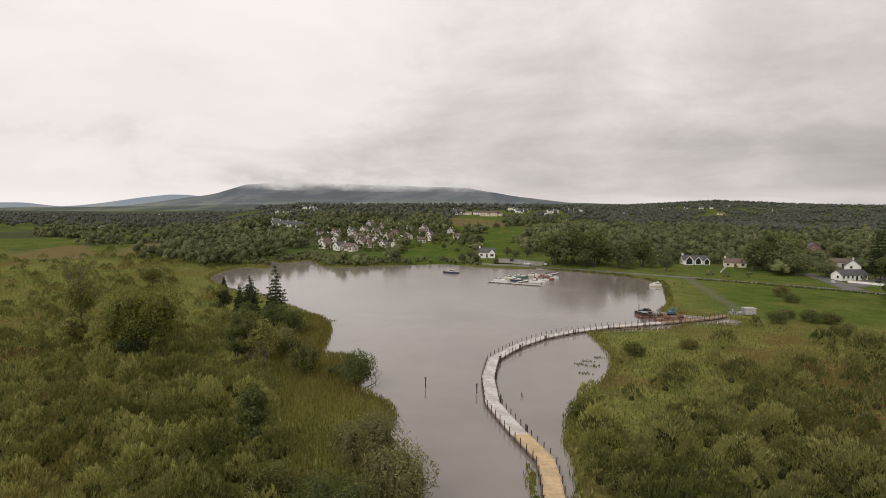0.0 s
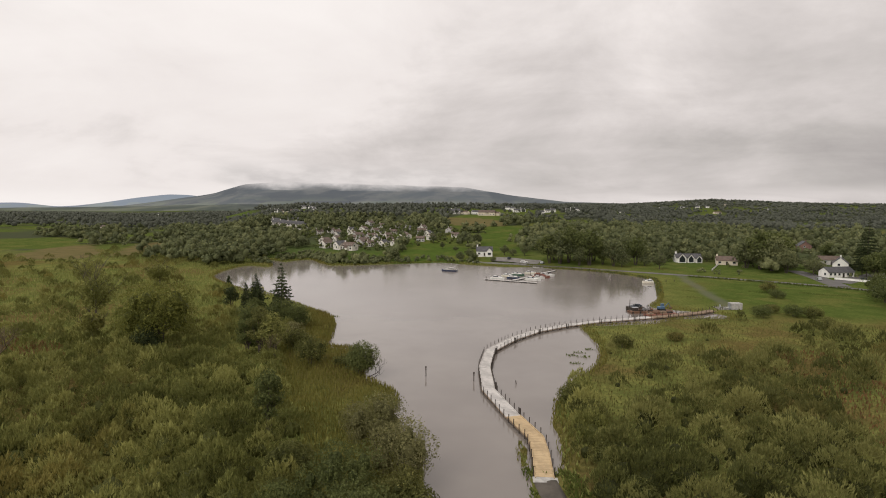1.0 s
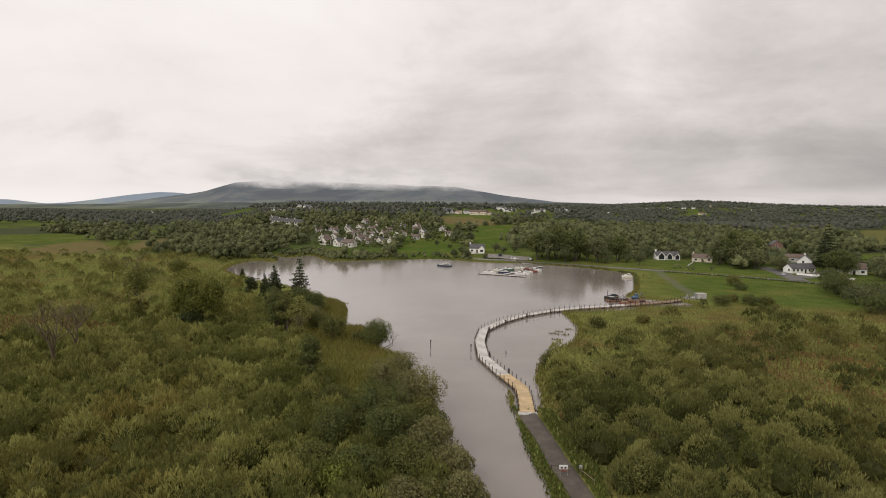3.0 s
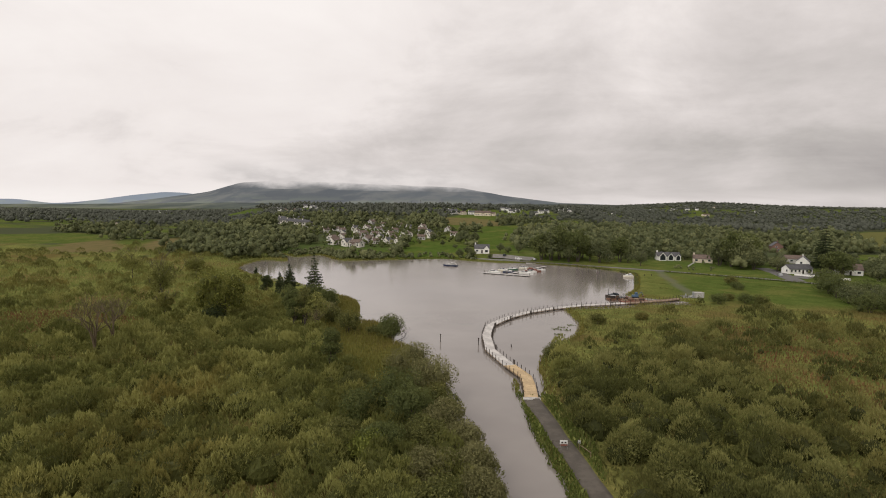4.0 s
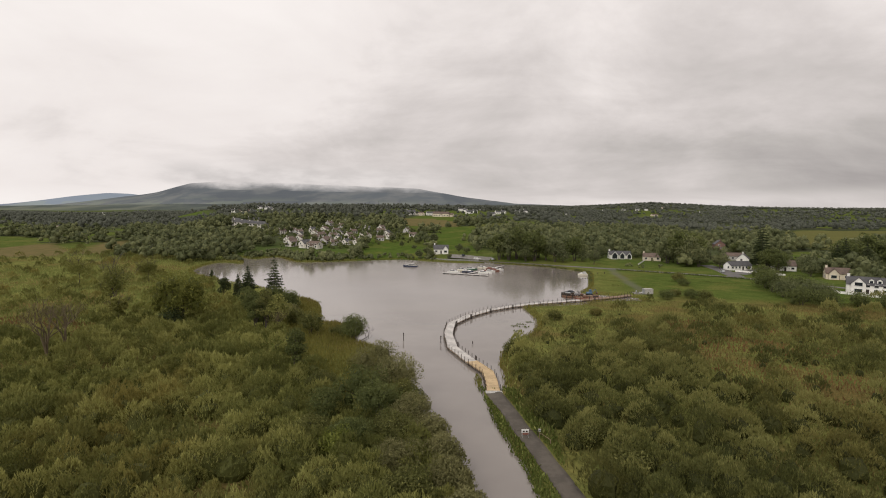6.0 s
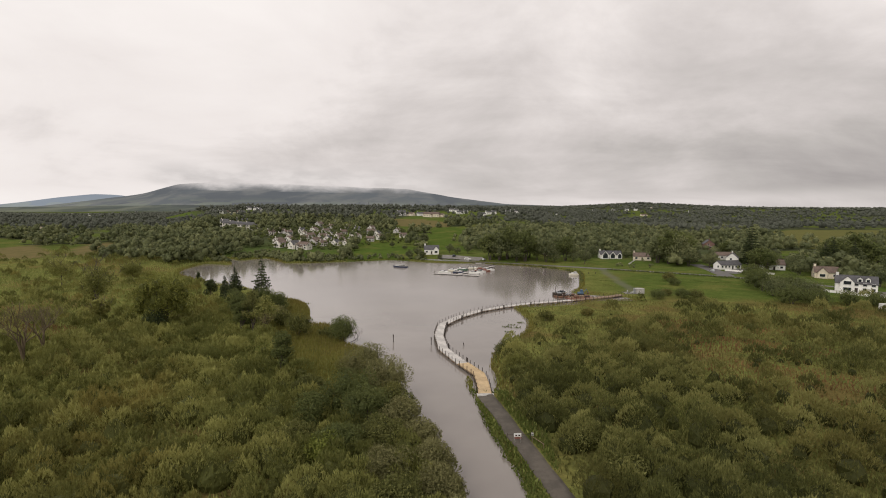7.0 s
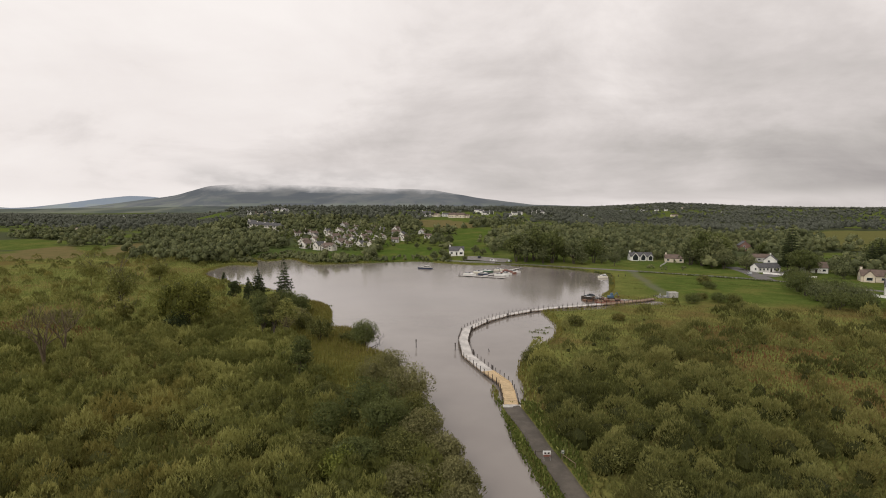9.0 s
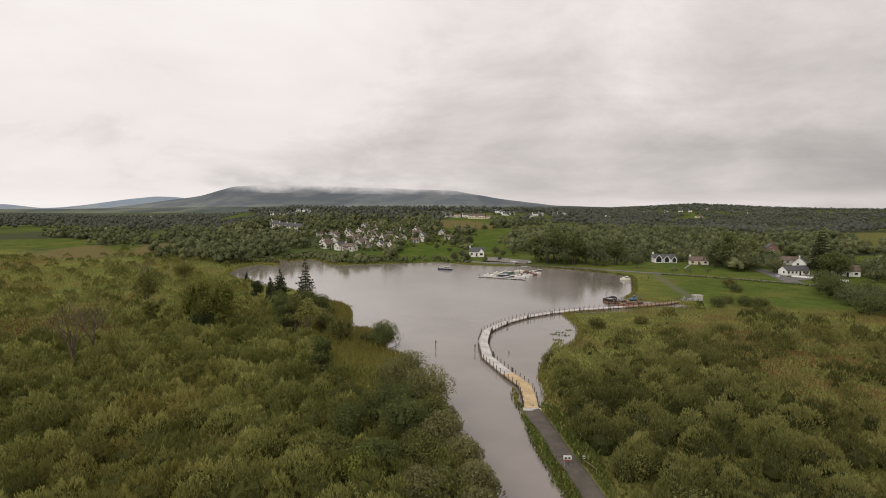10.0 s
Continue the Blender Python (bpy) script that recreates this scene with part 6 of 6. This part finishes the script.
container(on_land(59.8, 168.6, 12))
ribbon("hardstanding", [(54.5, 170.3), (61.0, 170.6)], 5.5, GRAVEL, 0.04, "grey gravel patch at the boardwalk's end")
for x, y, rz in ((57.2, 168.0, 30), (56.0, 170.9, 75)):
    t = thing("barrier", on_land(x, y, rz), "white site barrier by the boardwalk's end", "barrier", "site barriers")
    bm = shape()
    box(bm, 0, 0, 0.55, 1.9, 0.06, 0.4, bevel=0.01)
    part("board", bm, WHITE_PAINT, t)
    for s in (-0.8, 0.8):
        bm = shape()
        box(bm, s, 0, 0, 0.08, 0.45, 0.98)
        part("foot", bm, STEEL, t)

for x, y, h in ((-23.2, 83.8, 1.95), (-13.6, 82.8, 1.75)):
    t = thing("channel_marker", pose(x, y, 0, 1.5, -1, 20), "slim dark channel post standing in the lake", "post", "channel markers")
    bm = shape()
    rod(bm, (0, 0, -2.0), (0, 0, h), 0.10, 0.09, 7)
    part("pole", bm, DARK_TIMBER, t)
    bm = shape()
    box(bm, 0, -0.02, h - 0.26, 0.3, 0.12, 0.3, bevel=0.01)
    part("topmark", bm, DARK_TIMBER, t, "black square topmark")
    bm = shape()
    box(bm, 0, -0.02, h - 0.62, 0.26, 0.12, 0.18, bevel=0.01)
    part("mark", bm, DARK_TIMBER, t)
t = thing("snag", pose(-5.6, 82.8, 0, 6, -8, 0), "dark broken stump standing out of the lake", "stump")
bm = shape()
rod(bm, (0, 0, -1.5), (0, 0, 0.75), 0.14, 0.09, 6)
part("stem", bm, DARK_TIMBER, t)


def works_sign(m):
    t = thing("works_sign", m, "white and red works sign on a folding stand", "sign")
    b = shape()
    box(b, 0, 0, 0.42, 1.05, 0.03, 0.75, bevel=0.008, rx=-10)
    board = part("board", b, WHITE_PAINT, t)
    r = shape()
    box(r, 0, -0.03, 0.43, 1.05, 0.02, 0.24, rx=-10)
    part("band", r, RED_PAINT, board, "red band along the foot")
    for u in (-0.24, 0.2):
        p = shape()
        box(p, u, -0.13 + 0.03, 0.82, 0.26, 0.015, 0.2, rx=-10)
        part("bar", p, DARK_TIMBER, board, "dark bar of writing")
    for s in (-0.42, 0.42):
        for lean in (-0.25, 0.38):
            l = shape()
            rod(l, (s, lean, 0), (s, 0.04, 0.75), 0.022, sides=5)
            part("leg", l, STEEL, t)
    return t


works_sign(on_land(4.45, 28.7, 10, -0.12))
t = thing("barrier_pole", on_land(4.0, 29.3, 6), "thin dark swing barrier across the towpath", "barrier")
bm = shape()
rod(bm, (-1.0, 0, 0.95), (2.3, 0, 0.95), 0.025, sides=6)
part("bar", bm, DARK_TIMBER, t)
for sx in (-1.0, 2.3):
    bm = shape()
    rod(bm, (sx, 0, -0.3), (sx, 0, 1.1), 0.05, sides=6)
    part("post", bm, DARK_TIMBER, t)
t = thing("notice_post", on_land(6.5, 29.0, -8), "slim post with a pale notice beside the towpath", "sign")
bm = shape()
box(bm, 0, 0, -0.3, 0.1, 0.1, 1.75, bevel=0.01)
part("post", bm, DARK_TIMBER, t)
bm = shape()
box(bm, 0, -0.07, 0.95, 0.36, 0.03, 0.42, bevel=0.008)
board = part("board", bm, CONCRETE, t, "pale notice board")
bm = shape()
box(bm, 0, -0.09, 1.08, 0.3, 0.01, 0.09)
part("bar", bm, GREEN_PAINT, board)
t = thing("rail", on_land(7.15, 27.7, -58), "low brown timber rail beside the towpath", "rail")
bm = shape()
rod(bm, (-1.3, 0, 0.85), (1.3, 0, 0.85), 0.04, sides=6)
part("bar", bm, OLD_TIMBER, t)
for s in (-1.25, 1.25):
    bm = shape()
    rod(bm, (s, 0, -0.3), (s, 0, 0.85), 0.04, sides=6)
    part("post", bm, OLD_TIMBER, t)

# ---- single trees and bushes ----


def lobed(m, label, height, width, leaf_mat, lobes=9, count=1600, leaf=0.36, name="tree", category="tree", bole=0.12, stems=3, group=""):
    """A dense round-headed tree or tall bush: leafy lobes carried on several stems."""
    t = thing(name, m, label, category, group)
    bm, mids, sizes = shape(), [], []
    for i in range(lobes):
        f = (i + 0.5) / lobes
        a = i * 2.399 + random.uniform(-0.3, 0.3)
        z = height * (0.30 + 0.46 * f + random.uniform(-0.06, 0.06))
        reach = width * 0.33 * math.sqrt(max(0.0, 1 - ((z / height - 0.42) / 0.52) ** 2)) * (0.55 + 0.6 * random.random())
        if i == lobes - 1:
            reach *= 0.2
        mids.append((math.cos(a) * reach, math.sin(a) * reach, z))
        sizes.append(width * random.uniform(0.19, 0.29))
    for k in range(stems):
        a = k * 2.1 + random.uniform(-0.5, 0.5)
        foot = (math.cos(a) * 0.25, math.sin(a) * 0.25, -0.4)
        knee = (math.cos(a) * width * 0.08, math.sin(a) * width * 0.08, height * max(bole, 0.18))
        rod(bm, foot, knee, 0.035 * height * 0.55, 0.028 * height * 0.5, 6)
        for p in mids[k::stems]:
            rod(bm, knee, p, 0.016 * height * 0.6, 0.02, 4)
    part("trunk", bm, BARK, t, "grey-brown forked stems")
    c, s = np.array(mids), np.array(sizes)
    own = RNG.integers(0, lobes, count)
    d = unit(RNG.normal(size=(count, 3)))
    lump = 1 + 0.16 * np.sin(d[:, 0] * 7 + own * 2.0) * np.sin(d[:, 2] * 6 + own) + RNG.normal(size=count) * 0.06
    pos = c[own] + d * (s[own] * lump * np.cbrt(RNG.uniform(0.45, 1, count)))[:, None] * np.array([1, 1, 0.85])
    ok = pos[:, 2] > height * bole
    way = unit(np.cross(d, RNG.normal(size=(count, 3))) + d * 0.4 + np.array([0, 0, 0.35]))
    size = leaf * RNG.uniform(0.6, 1.45, count)
    core = c[:, 2] - s * 0.45 > height * bole
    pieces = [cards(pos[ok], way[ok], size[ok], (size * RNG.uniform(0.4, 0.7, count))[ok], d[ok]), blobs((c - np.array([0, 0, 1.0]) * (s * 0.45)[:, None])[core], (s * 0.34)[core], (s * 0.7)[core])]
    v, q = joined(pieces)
    # the lobes' cores are toned dark in place of shade inside the crown
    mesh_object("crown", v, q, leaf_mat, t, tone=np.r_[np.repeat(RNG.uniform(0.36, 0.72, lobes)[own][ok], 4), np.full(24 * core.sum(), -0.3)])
    return t


# tall willows and alders overhanging the canal's west bank
for x, y, h, w, mat, label in [(-21.5, 50.5, 6.6, 8.4, GREY_WILLOW, "round grey-green willow at the canal's mouth"), (-16.4, 43.2, 6.6, 8.6, GREY_WILLOW, "leaning grey willow over the canal"), (-21.5, 37.0, 6.2, 7.4, ALDER, "dense dark green alder on the west bank"), (-14.0, 35.6, 4.8, 6.4, WILLOW, "bushy green willow on the canal bank"), (-25.5, 31.5, 4.4, 5.6, ALDER, "round dark alder among the scrub"), (-12.0, 29.6, 4.6, 6.0, GREY_WILLOW, "grey willow above the canal"), (-17.0, 29.5, 6.2, 7.2, ALDER, "round-headed dark alder behind the bank"), (-8.2, 24.6, 3.9, 5.0, GREY_WILLOW, "feathery pale willow hanging over the water"), (-13.2, 22.8, 4.6, 6.0, WILLOW, "broad green willow near the bank"), (-6.0, 18.2, 3.8, 4.8, GREY_WILLOW, "low grey willow at the water's edge"), (-18.8, 21.5, 4.2, 5.4, ALDER, "dark alder in the thicket"), (-24.5, 22.0, 3.8, 5.0, WILLOW, "yellow-green sallow in the scrub"), (-10.8, 15.5, 4.2, 5.6, GREY_WILLOW, "tall grey willow on the bank"), (-29.5, 41.5, 3.8, 5.2, WILLOW, "green sallow beside the reed bed"), (-27.0, 56.5, 2.6, 4.0, WILLOW, "small sallow at the reed bed's edge"), (-4.6, 12.6, 3.6, 4.8, GREY_WILLOW, "feathery grey willow over the canal"), (-9.0, 9.0, 4.0, 5.4, WILLOW, "bushy green willow above the canal"), (-2.6, 6.4, 3.4, 4.6, GREY_WILLOW, "low pale willow on the canal bank")]:
    lobed(on_land(x - 0.3, y, random.uniform(0, 360)), label, h * 1.18, w * 1.1, mat, 11, 6000, 0.25)
# the shore bush that dips into the lake
lobed(on_land(-35.4, 80.4), "dark leafy bush at the tip of the reed bed", 7.0, 7.6, ALDER, 12, 5200, 0.3, "bush", "bush")
lobed(on_land(-40.5, 84.5), "low olive bush beside the water", 2.5, 4.4, WILLOW, 7, 900, 0.32, "bush", "bush")
t = thing("fallen_branch", pose(-31.6, 79.2, 0.15, 0, 0, 0), "bare twiggy branch leaning over the water", "branch")
bm = shape()
limbs(bm, (-2.0, 0.2, 0.3), (1, 0.1, 0.55), 2.2, 0.09, 4, 0.5, 4)
limbs(bm, (-2.0, -0.4, 0.2), (1, -0.35, 0.25), 2.0, 0.08, 4, 0.5, 4)
part("twig", bm, DARK_TIMBER, t)
# west marsh
lobed(on_land(-85.0, 86.5), "broad round olive-green tree on the marsh", 16.5, 16.0, OLIVE, 26, 9000, 0.44, bole=0.26, stems=6)
for x, y, h, w, mat, label in [(-70.0, 113.0, 6.8, 8.0, ALDER, "dark alder below a spruce"), (-66.0, 112.5, 5.4, 7.6, ALDER, "round dark alder by the lake shore"), (-77.5, 112.0, 5.8, 7.0, ALDER, "dark thick tree beside a spruce"), (-60.5, 101.0, 3.9, 6.4, GREY_WILLOW, "pale feathery willow near the shore"), (-55.5, 94.5, 3.5, 6.5, WILLOW, "broad olive willow behind the reeds"), (-67.5, 100.5, 5.6, 6.0, WILLOW, "tall green sallow on the marsh"), (-73.0, 103.5, 6.4, 6.2, ALDER, "tall alder on the marsh"), (-63.8, 92.0, 4.0, 5.2, ALDER, "dark bush in the marsh scrub"), (-98.0, 133.5, 7.0, 4.2, FIR, "thin dark tree near two spruces"), (-86.0, 127.0, 4.5, 5.0, ALDER, "low dark alder on the lake shore"), (-39.2, 53.0, 8.4, 3.8, ALDER, "slim dark alder beside the reed bed"), (-61.2, 88.0, 10.6, 5.2, WILLOW, "tall slim poplar on the marsh"), (-57.6, 87.2, 8.8, 6.4, SALLOW, "tall feathery willow near the reeds"), (-64.5, 88.5, 8.0, 5.0, ALDER, "tall dark alder beside a poplar"), (-64.5, 112.5, 6.0, 6.4, ALDER, "round dark alder at the lake's edge"), (-47.8, 84.4, 5.0, 6.6, WILLOW, "round olive sallow by the reeds"), (-20.2, 19.0, 3.4, 5.4, LIME_LEAF, "bright yellow-green bush among dark scrub"), (-84.5, 82.0, 5.5, 7.0, FIR, "dark shrub under an olive tree")]:
    lobed(on_land(x, y, random.uniform(0, 360)), label, h * 1.25, w * 1.05, mat, 10, 2200, 0.36)
for x, y, h, w, label in [(-114.5, 99.6, 12.5, 8.0, "thin-crowned olive tree standing over the marsh"), (-171.0, 152.0, 9.5, 8.5, "tall open birch with a bare trunk"), (-104.5, 88.5, 6.0, 4.6, "slender sparse birch on the marsh"), (-118.5, 103.5, 8.5, 5.0, "sparse birch beside an olive tree"), (-150.0, 165.0, 8.0, 7.0, "open olive tree on rough grass")]:
    broadleaf(on_land(x, y, random.uniform(0, 360)), label, h * 1.25, w * 1.3, SALLOW, 3000, 0.5, 0.2, bole=0.45)
bare_tree(on_land(-92.0, 56.6), "leafless brown dead tree with curved forked limbs", 11.5, 0.34)
bare_tree(on_land(-56.0, 83.0), "bleached young dead tree in willow scrub", 5.5, 0.45)

# east marsh and pasture bushes
for x, y, h, w, mat, label in [(63.4, 156.5, 3.6, 5.8, ALDER, "round dark bush at the pasture's edge"), (73.2, 159.5, 3.4, 6.2, ALDER, "dark bush in the pasture"), (77.5, 157.5, 3.2, 5.6, WILLOW, "green bush in the pasture"), (74.0, 142.0, 3.2, 5.4, WILLOW, "low spreading bush near the pasture"), (83.7, 206.0, 4.4, 7.0, WILLOW, "round green willow in the pasture"), (82.0, 193.5, 3.0, 5.6, ALDER, "low dark bush in the pasture"), (69.0, 164.0, 2.8, 4.6, WILLOW, "small bush beside the field"), (17.5, 112.0, 3.0, 5.2, WILLOW, "olive bush on the reedy point"), (31.0, 121.0, 2.0, 4.0, WILLOW, "low olive bush in sedge"), (4.2, 73.0, 3.4, 5.6, WILLOW, "low olive sallow on the inlet's bank"), (5.5, 67.5, 3.0, 5.0, WILLOW, "green sallow on the inlet's bank"), (7.2, 52.0, 3.2, 4.6, WILLOW, "olive sallow beside the landing"), (9.5, 43.0, 3.4, 5.0, WILLOW, "green willow beside the towpath"), (10.4, 35.5, 3.5, 5.2, WILLOW, "green willow leaning to the towpath"), (13.0, 27.5, 3.6, 5.4, WILLOW, "bushy willow beside the towpath"), (16.0, 18.5, 3.6, 5.4, WILLOW, "feathery willow beside the towpath")]:
    lobed(on_land(x, y, random.uniform(0, 360)), label, h, w, mat, 9, 2400, 0.27, "bush", "bush")
for x, y, h, w in [(119.0, 203.0, 8.0, 9.5), (115.5, 192.0, 7.0, 10.5), (113.0, 181.0, 7.5, 11.5), (118.5, 172.5, 7.5, 11.0), (110.5, 168.0, 6.5, 10.0), (113.5, 158.5, 6.5, 10.5), (120.5, 160.5, 6.0, 9.0), (107.5, 150.5, 5.2, 9.5), (113.0, 145.5, 5.0, 9.5), (125.0, 212.0, 6.0, 9.0), (126.0, 150.0, 4.2, 8.0), (134.0, 148.0, 4.0, 8.0)]:
    lobed(on_land(x, y, random.uniform(0, 360)), "tall dark green thicket tree along a field edge", h * 1.25, w * 1.08, ALDER if (x + y) % 3 < 2 else WOOD_LEAF, 11, 2200, 0.42, "tree", "tree", 0.05, 4, "thicket along the field")

# trees round the houses and along the road: a few kinds, copied at their own sizes
kinds = [lobed(pose(18.0, 289.5, ground_z(18, 289.5)), "full green roadside tree by the lake", 11.5, 10.0, WOOD_LEAF, 12, 1100, 0.75, bole=0.2, group="lakeside trees"),
         lobed(pose(31.0, 294.0, ground_z(31, 294)), "dark green roadside tree by the lake", 12.5, 9.0, ALDER, 12, 1100, 0.75, bole=0.2, group="lakeside trees"),
         broadleaf(pose(59.0, 281.0, ground_z(59, 281)), "open-crowned tree beside the lakeside road", 8.8, 8.0, WOOD_LEAF, 900, 0.7, 0.25, group="lakeside trees"),
         lobed(pose(96.0, 330.0, ground_z(96, 330)), "low rounded garden tree", 6.0, 7.0, WOOD_LEAF, 9, 700, 0.6, bole=0.15, group="lakeside trees")]
# kind, place and size
ROADSIDE_TREES = [(1, 1.5, 297.0, 1.2), (0, 7.5, 295.5, 1.3), (1, 12.5, 298.0, 1.35), (1, 23.5, 291.0, 1.35), (0, 36.5, 290.0, 1.0), (0, 4.0, 305.0, 0.9), (1, 16.0, 304.0, 1.0), (0, 27.0, 303.0, 1.0), (3, 41.0, 288.0, 1.0), (1, 50.0, 300.0, 1.1), (3, 54.5, 296.5, 0.9), (0, 47.0, 315.0, 1.0), (3, 64.0, 306.0, 0.8), (3, 73.0, 330.0, 1.1)]
EAST_GARDENS_TREES = [(0, 107.0, 297.0, 1.2), (1, 112.5, 293.0, 1.45), (0, 116.5, 288.0, 1.4), (1, 122.0, 299.0, 1.45), (0, 119.5, 279.0, 0.9), (3, 132.0, 278.0, 1.2), (2, 128.0, 270.5, 0.9), (1, 149.8, 261.0, 1.0), (1, 152.5, 255.5, 0.85), (1, 155.0, 262.0, 0.95), (3, 160.0, 240.0, 1.0)]
EAST_FIELDS_TREES = [(1, 168.0, 343.0, 0.7), (3, 176.0, 318.0, 1.3), (2, 184.0, 325.0, 0.9), (3, 171.0, 262.0, 1.2), (3, 178.0, 255.0, 1.3), (1, 195.0, 270.0, 1.25), (1, 208.0, 272.0, 1.45), (1, 215.0, 268.0, 1.2), (0, 201.0, 262.0, 0.9), (0, 188.0, 245.0, 0.8), (3, 183.0, 236.0, 1.3), (3, 176.0, 220.0, 1.1), (0, 205.0, 240.0, 0.9), (3, 171.0, 200.0, 1.2), (3, 178.0, 192.0, 1.0), (0, 225.0, 255.0, 0.9)]
SLIPWAY_TREES = [(3, -44.5, 303.0, 1.0), (3, -47.5, 309.0, 1.2), (2, -26.5, 317.0, 0.8), (3, -21.0, 315.5, 0.8), (3, -31.5, 297.0, 0.7), (2, -14.0, 318.0, 0.7), (0, -52.0, 300.0, 0.6), (0, -52.0, 378.0, 0.8)]
VILLAGE_TREES = [(3, -100.0, 287.0, 0.5), (3, -108.0, 285.0, 0.55), (3, -116.0, 287.0, 0.6), (3, -124.0, 292.0, 0.55), (3, -112.0, 293.0, 0.5), (3, -92.0, 299.0, 0.5), (3, -98.0, 309.0, 0.6), (3, -95.0, 322.0, 0.6), (3, -99.0, 336.0, 0.6), (2, -147.0, 343.0, 0.5), (3, -118.0, 334.0, 0.4), (0, -145.0, 358.0, 0.4), (2, -104.0, 366.0, 0.5), (0, -160.0, 380.0, 0.5), (0, -100.0, 398.0, 0.5), (2, -72.0, 345.0, 0.4), (3, -61.0, 335.0, 0.4), (0, -86.0, 378.0, 0.5), (0, -60.0, 384.0, 0.6), (0, -52.0, 378.0, 0.6), (3, -66.0, 392.0, 0.8)]
for k, x, y, s in [(k, x, y, s * 1.38) for k, x, y, s in ROADSIDE_TREES] + [(k, x, y, s * 1.25) for k, x, y, s in EAST_GARDENS_TREES] + [(k, x, y, s * 1.3) for k, x, y, s in EAST_FIELDS_TREES] + SLIPWAY_TREES + [(k, x, y, s * 1.4) for k, x, y, s in VILLAGE_TREES]:
    src = kinds[k]
    m = on_land(x, y, random.uniform(0, 360)) @ Matrix.Diagonal((s * random.uniform(0.9, 1.1), s * random.uniform(0.9, 1.1), s * random.uniform(0.92, 1.08), 1))
    copy_thing(src, m)
for x, y, h, w in [(150.5, 270.0, 28.0, 12.0), (151.8, 276.0, 23.0, 10.0), (182.0, 256.0, 17.0, 9.0), (190.0, 262.0, 19.0, 10.0), (197.0, 256.0, 18.0, 9.0)]:
    conifer(on_land(x, y), "tall dark cypress beside a house", h, w)
for k, (x, y) in enumerate([(-222, 494), (-216, 500), (-211, 492), (-206, 499), (-203, 535), (-198, 541), (-193, 548), (-190, 596), (-184, 604), (-214, 530), (-178, 668), (-170, 690), (-150, 720), (-205, 610), (-232, 540)]):
    conifer(on_land(x, y), "dark spruce on the hill behind the village", 15 + (k * 7) % 6, 6.5, 1)
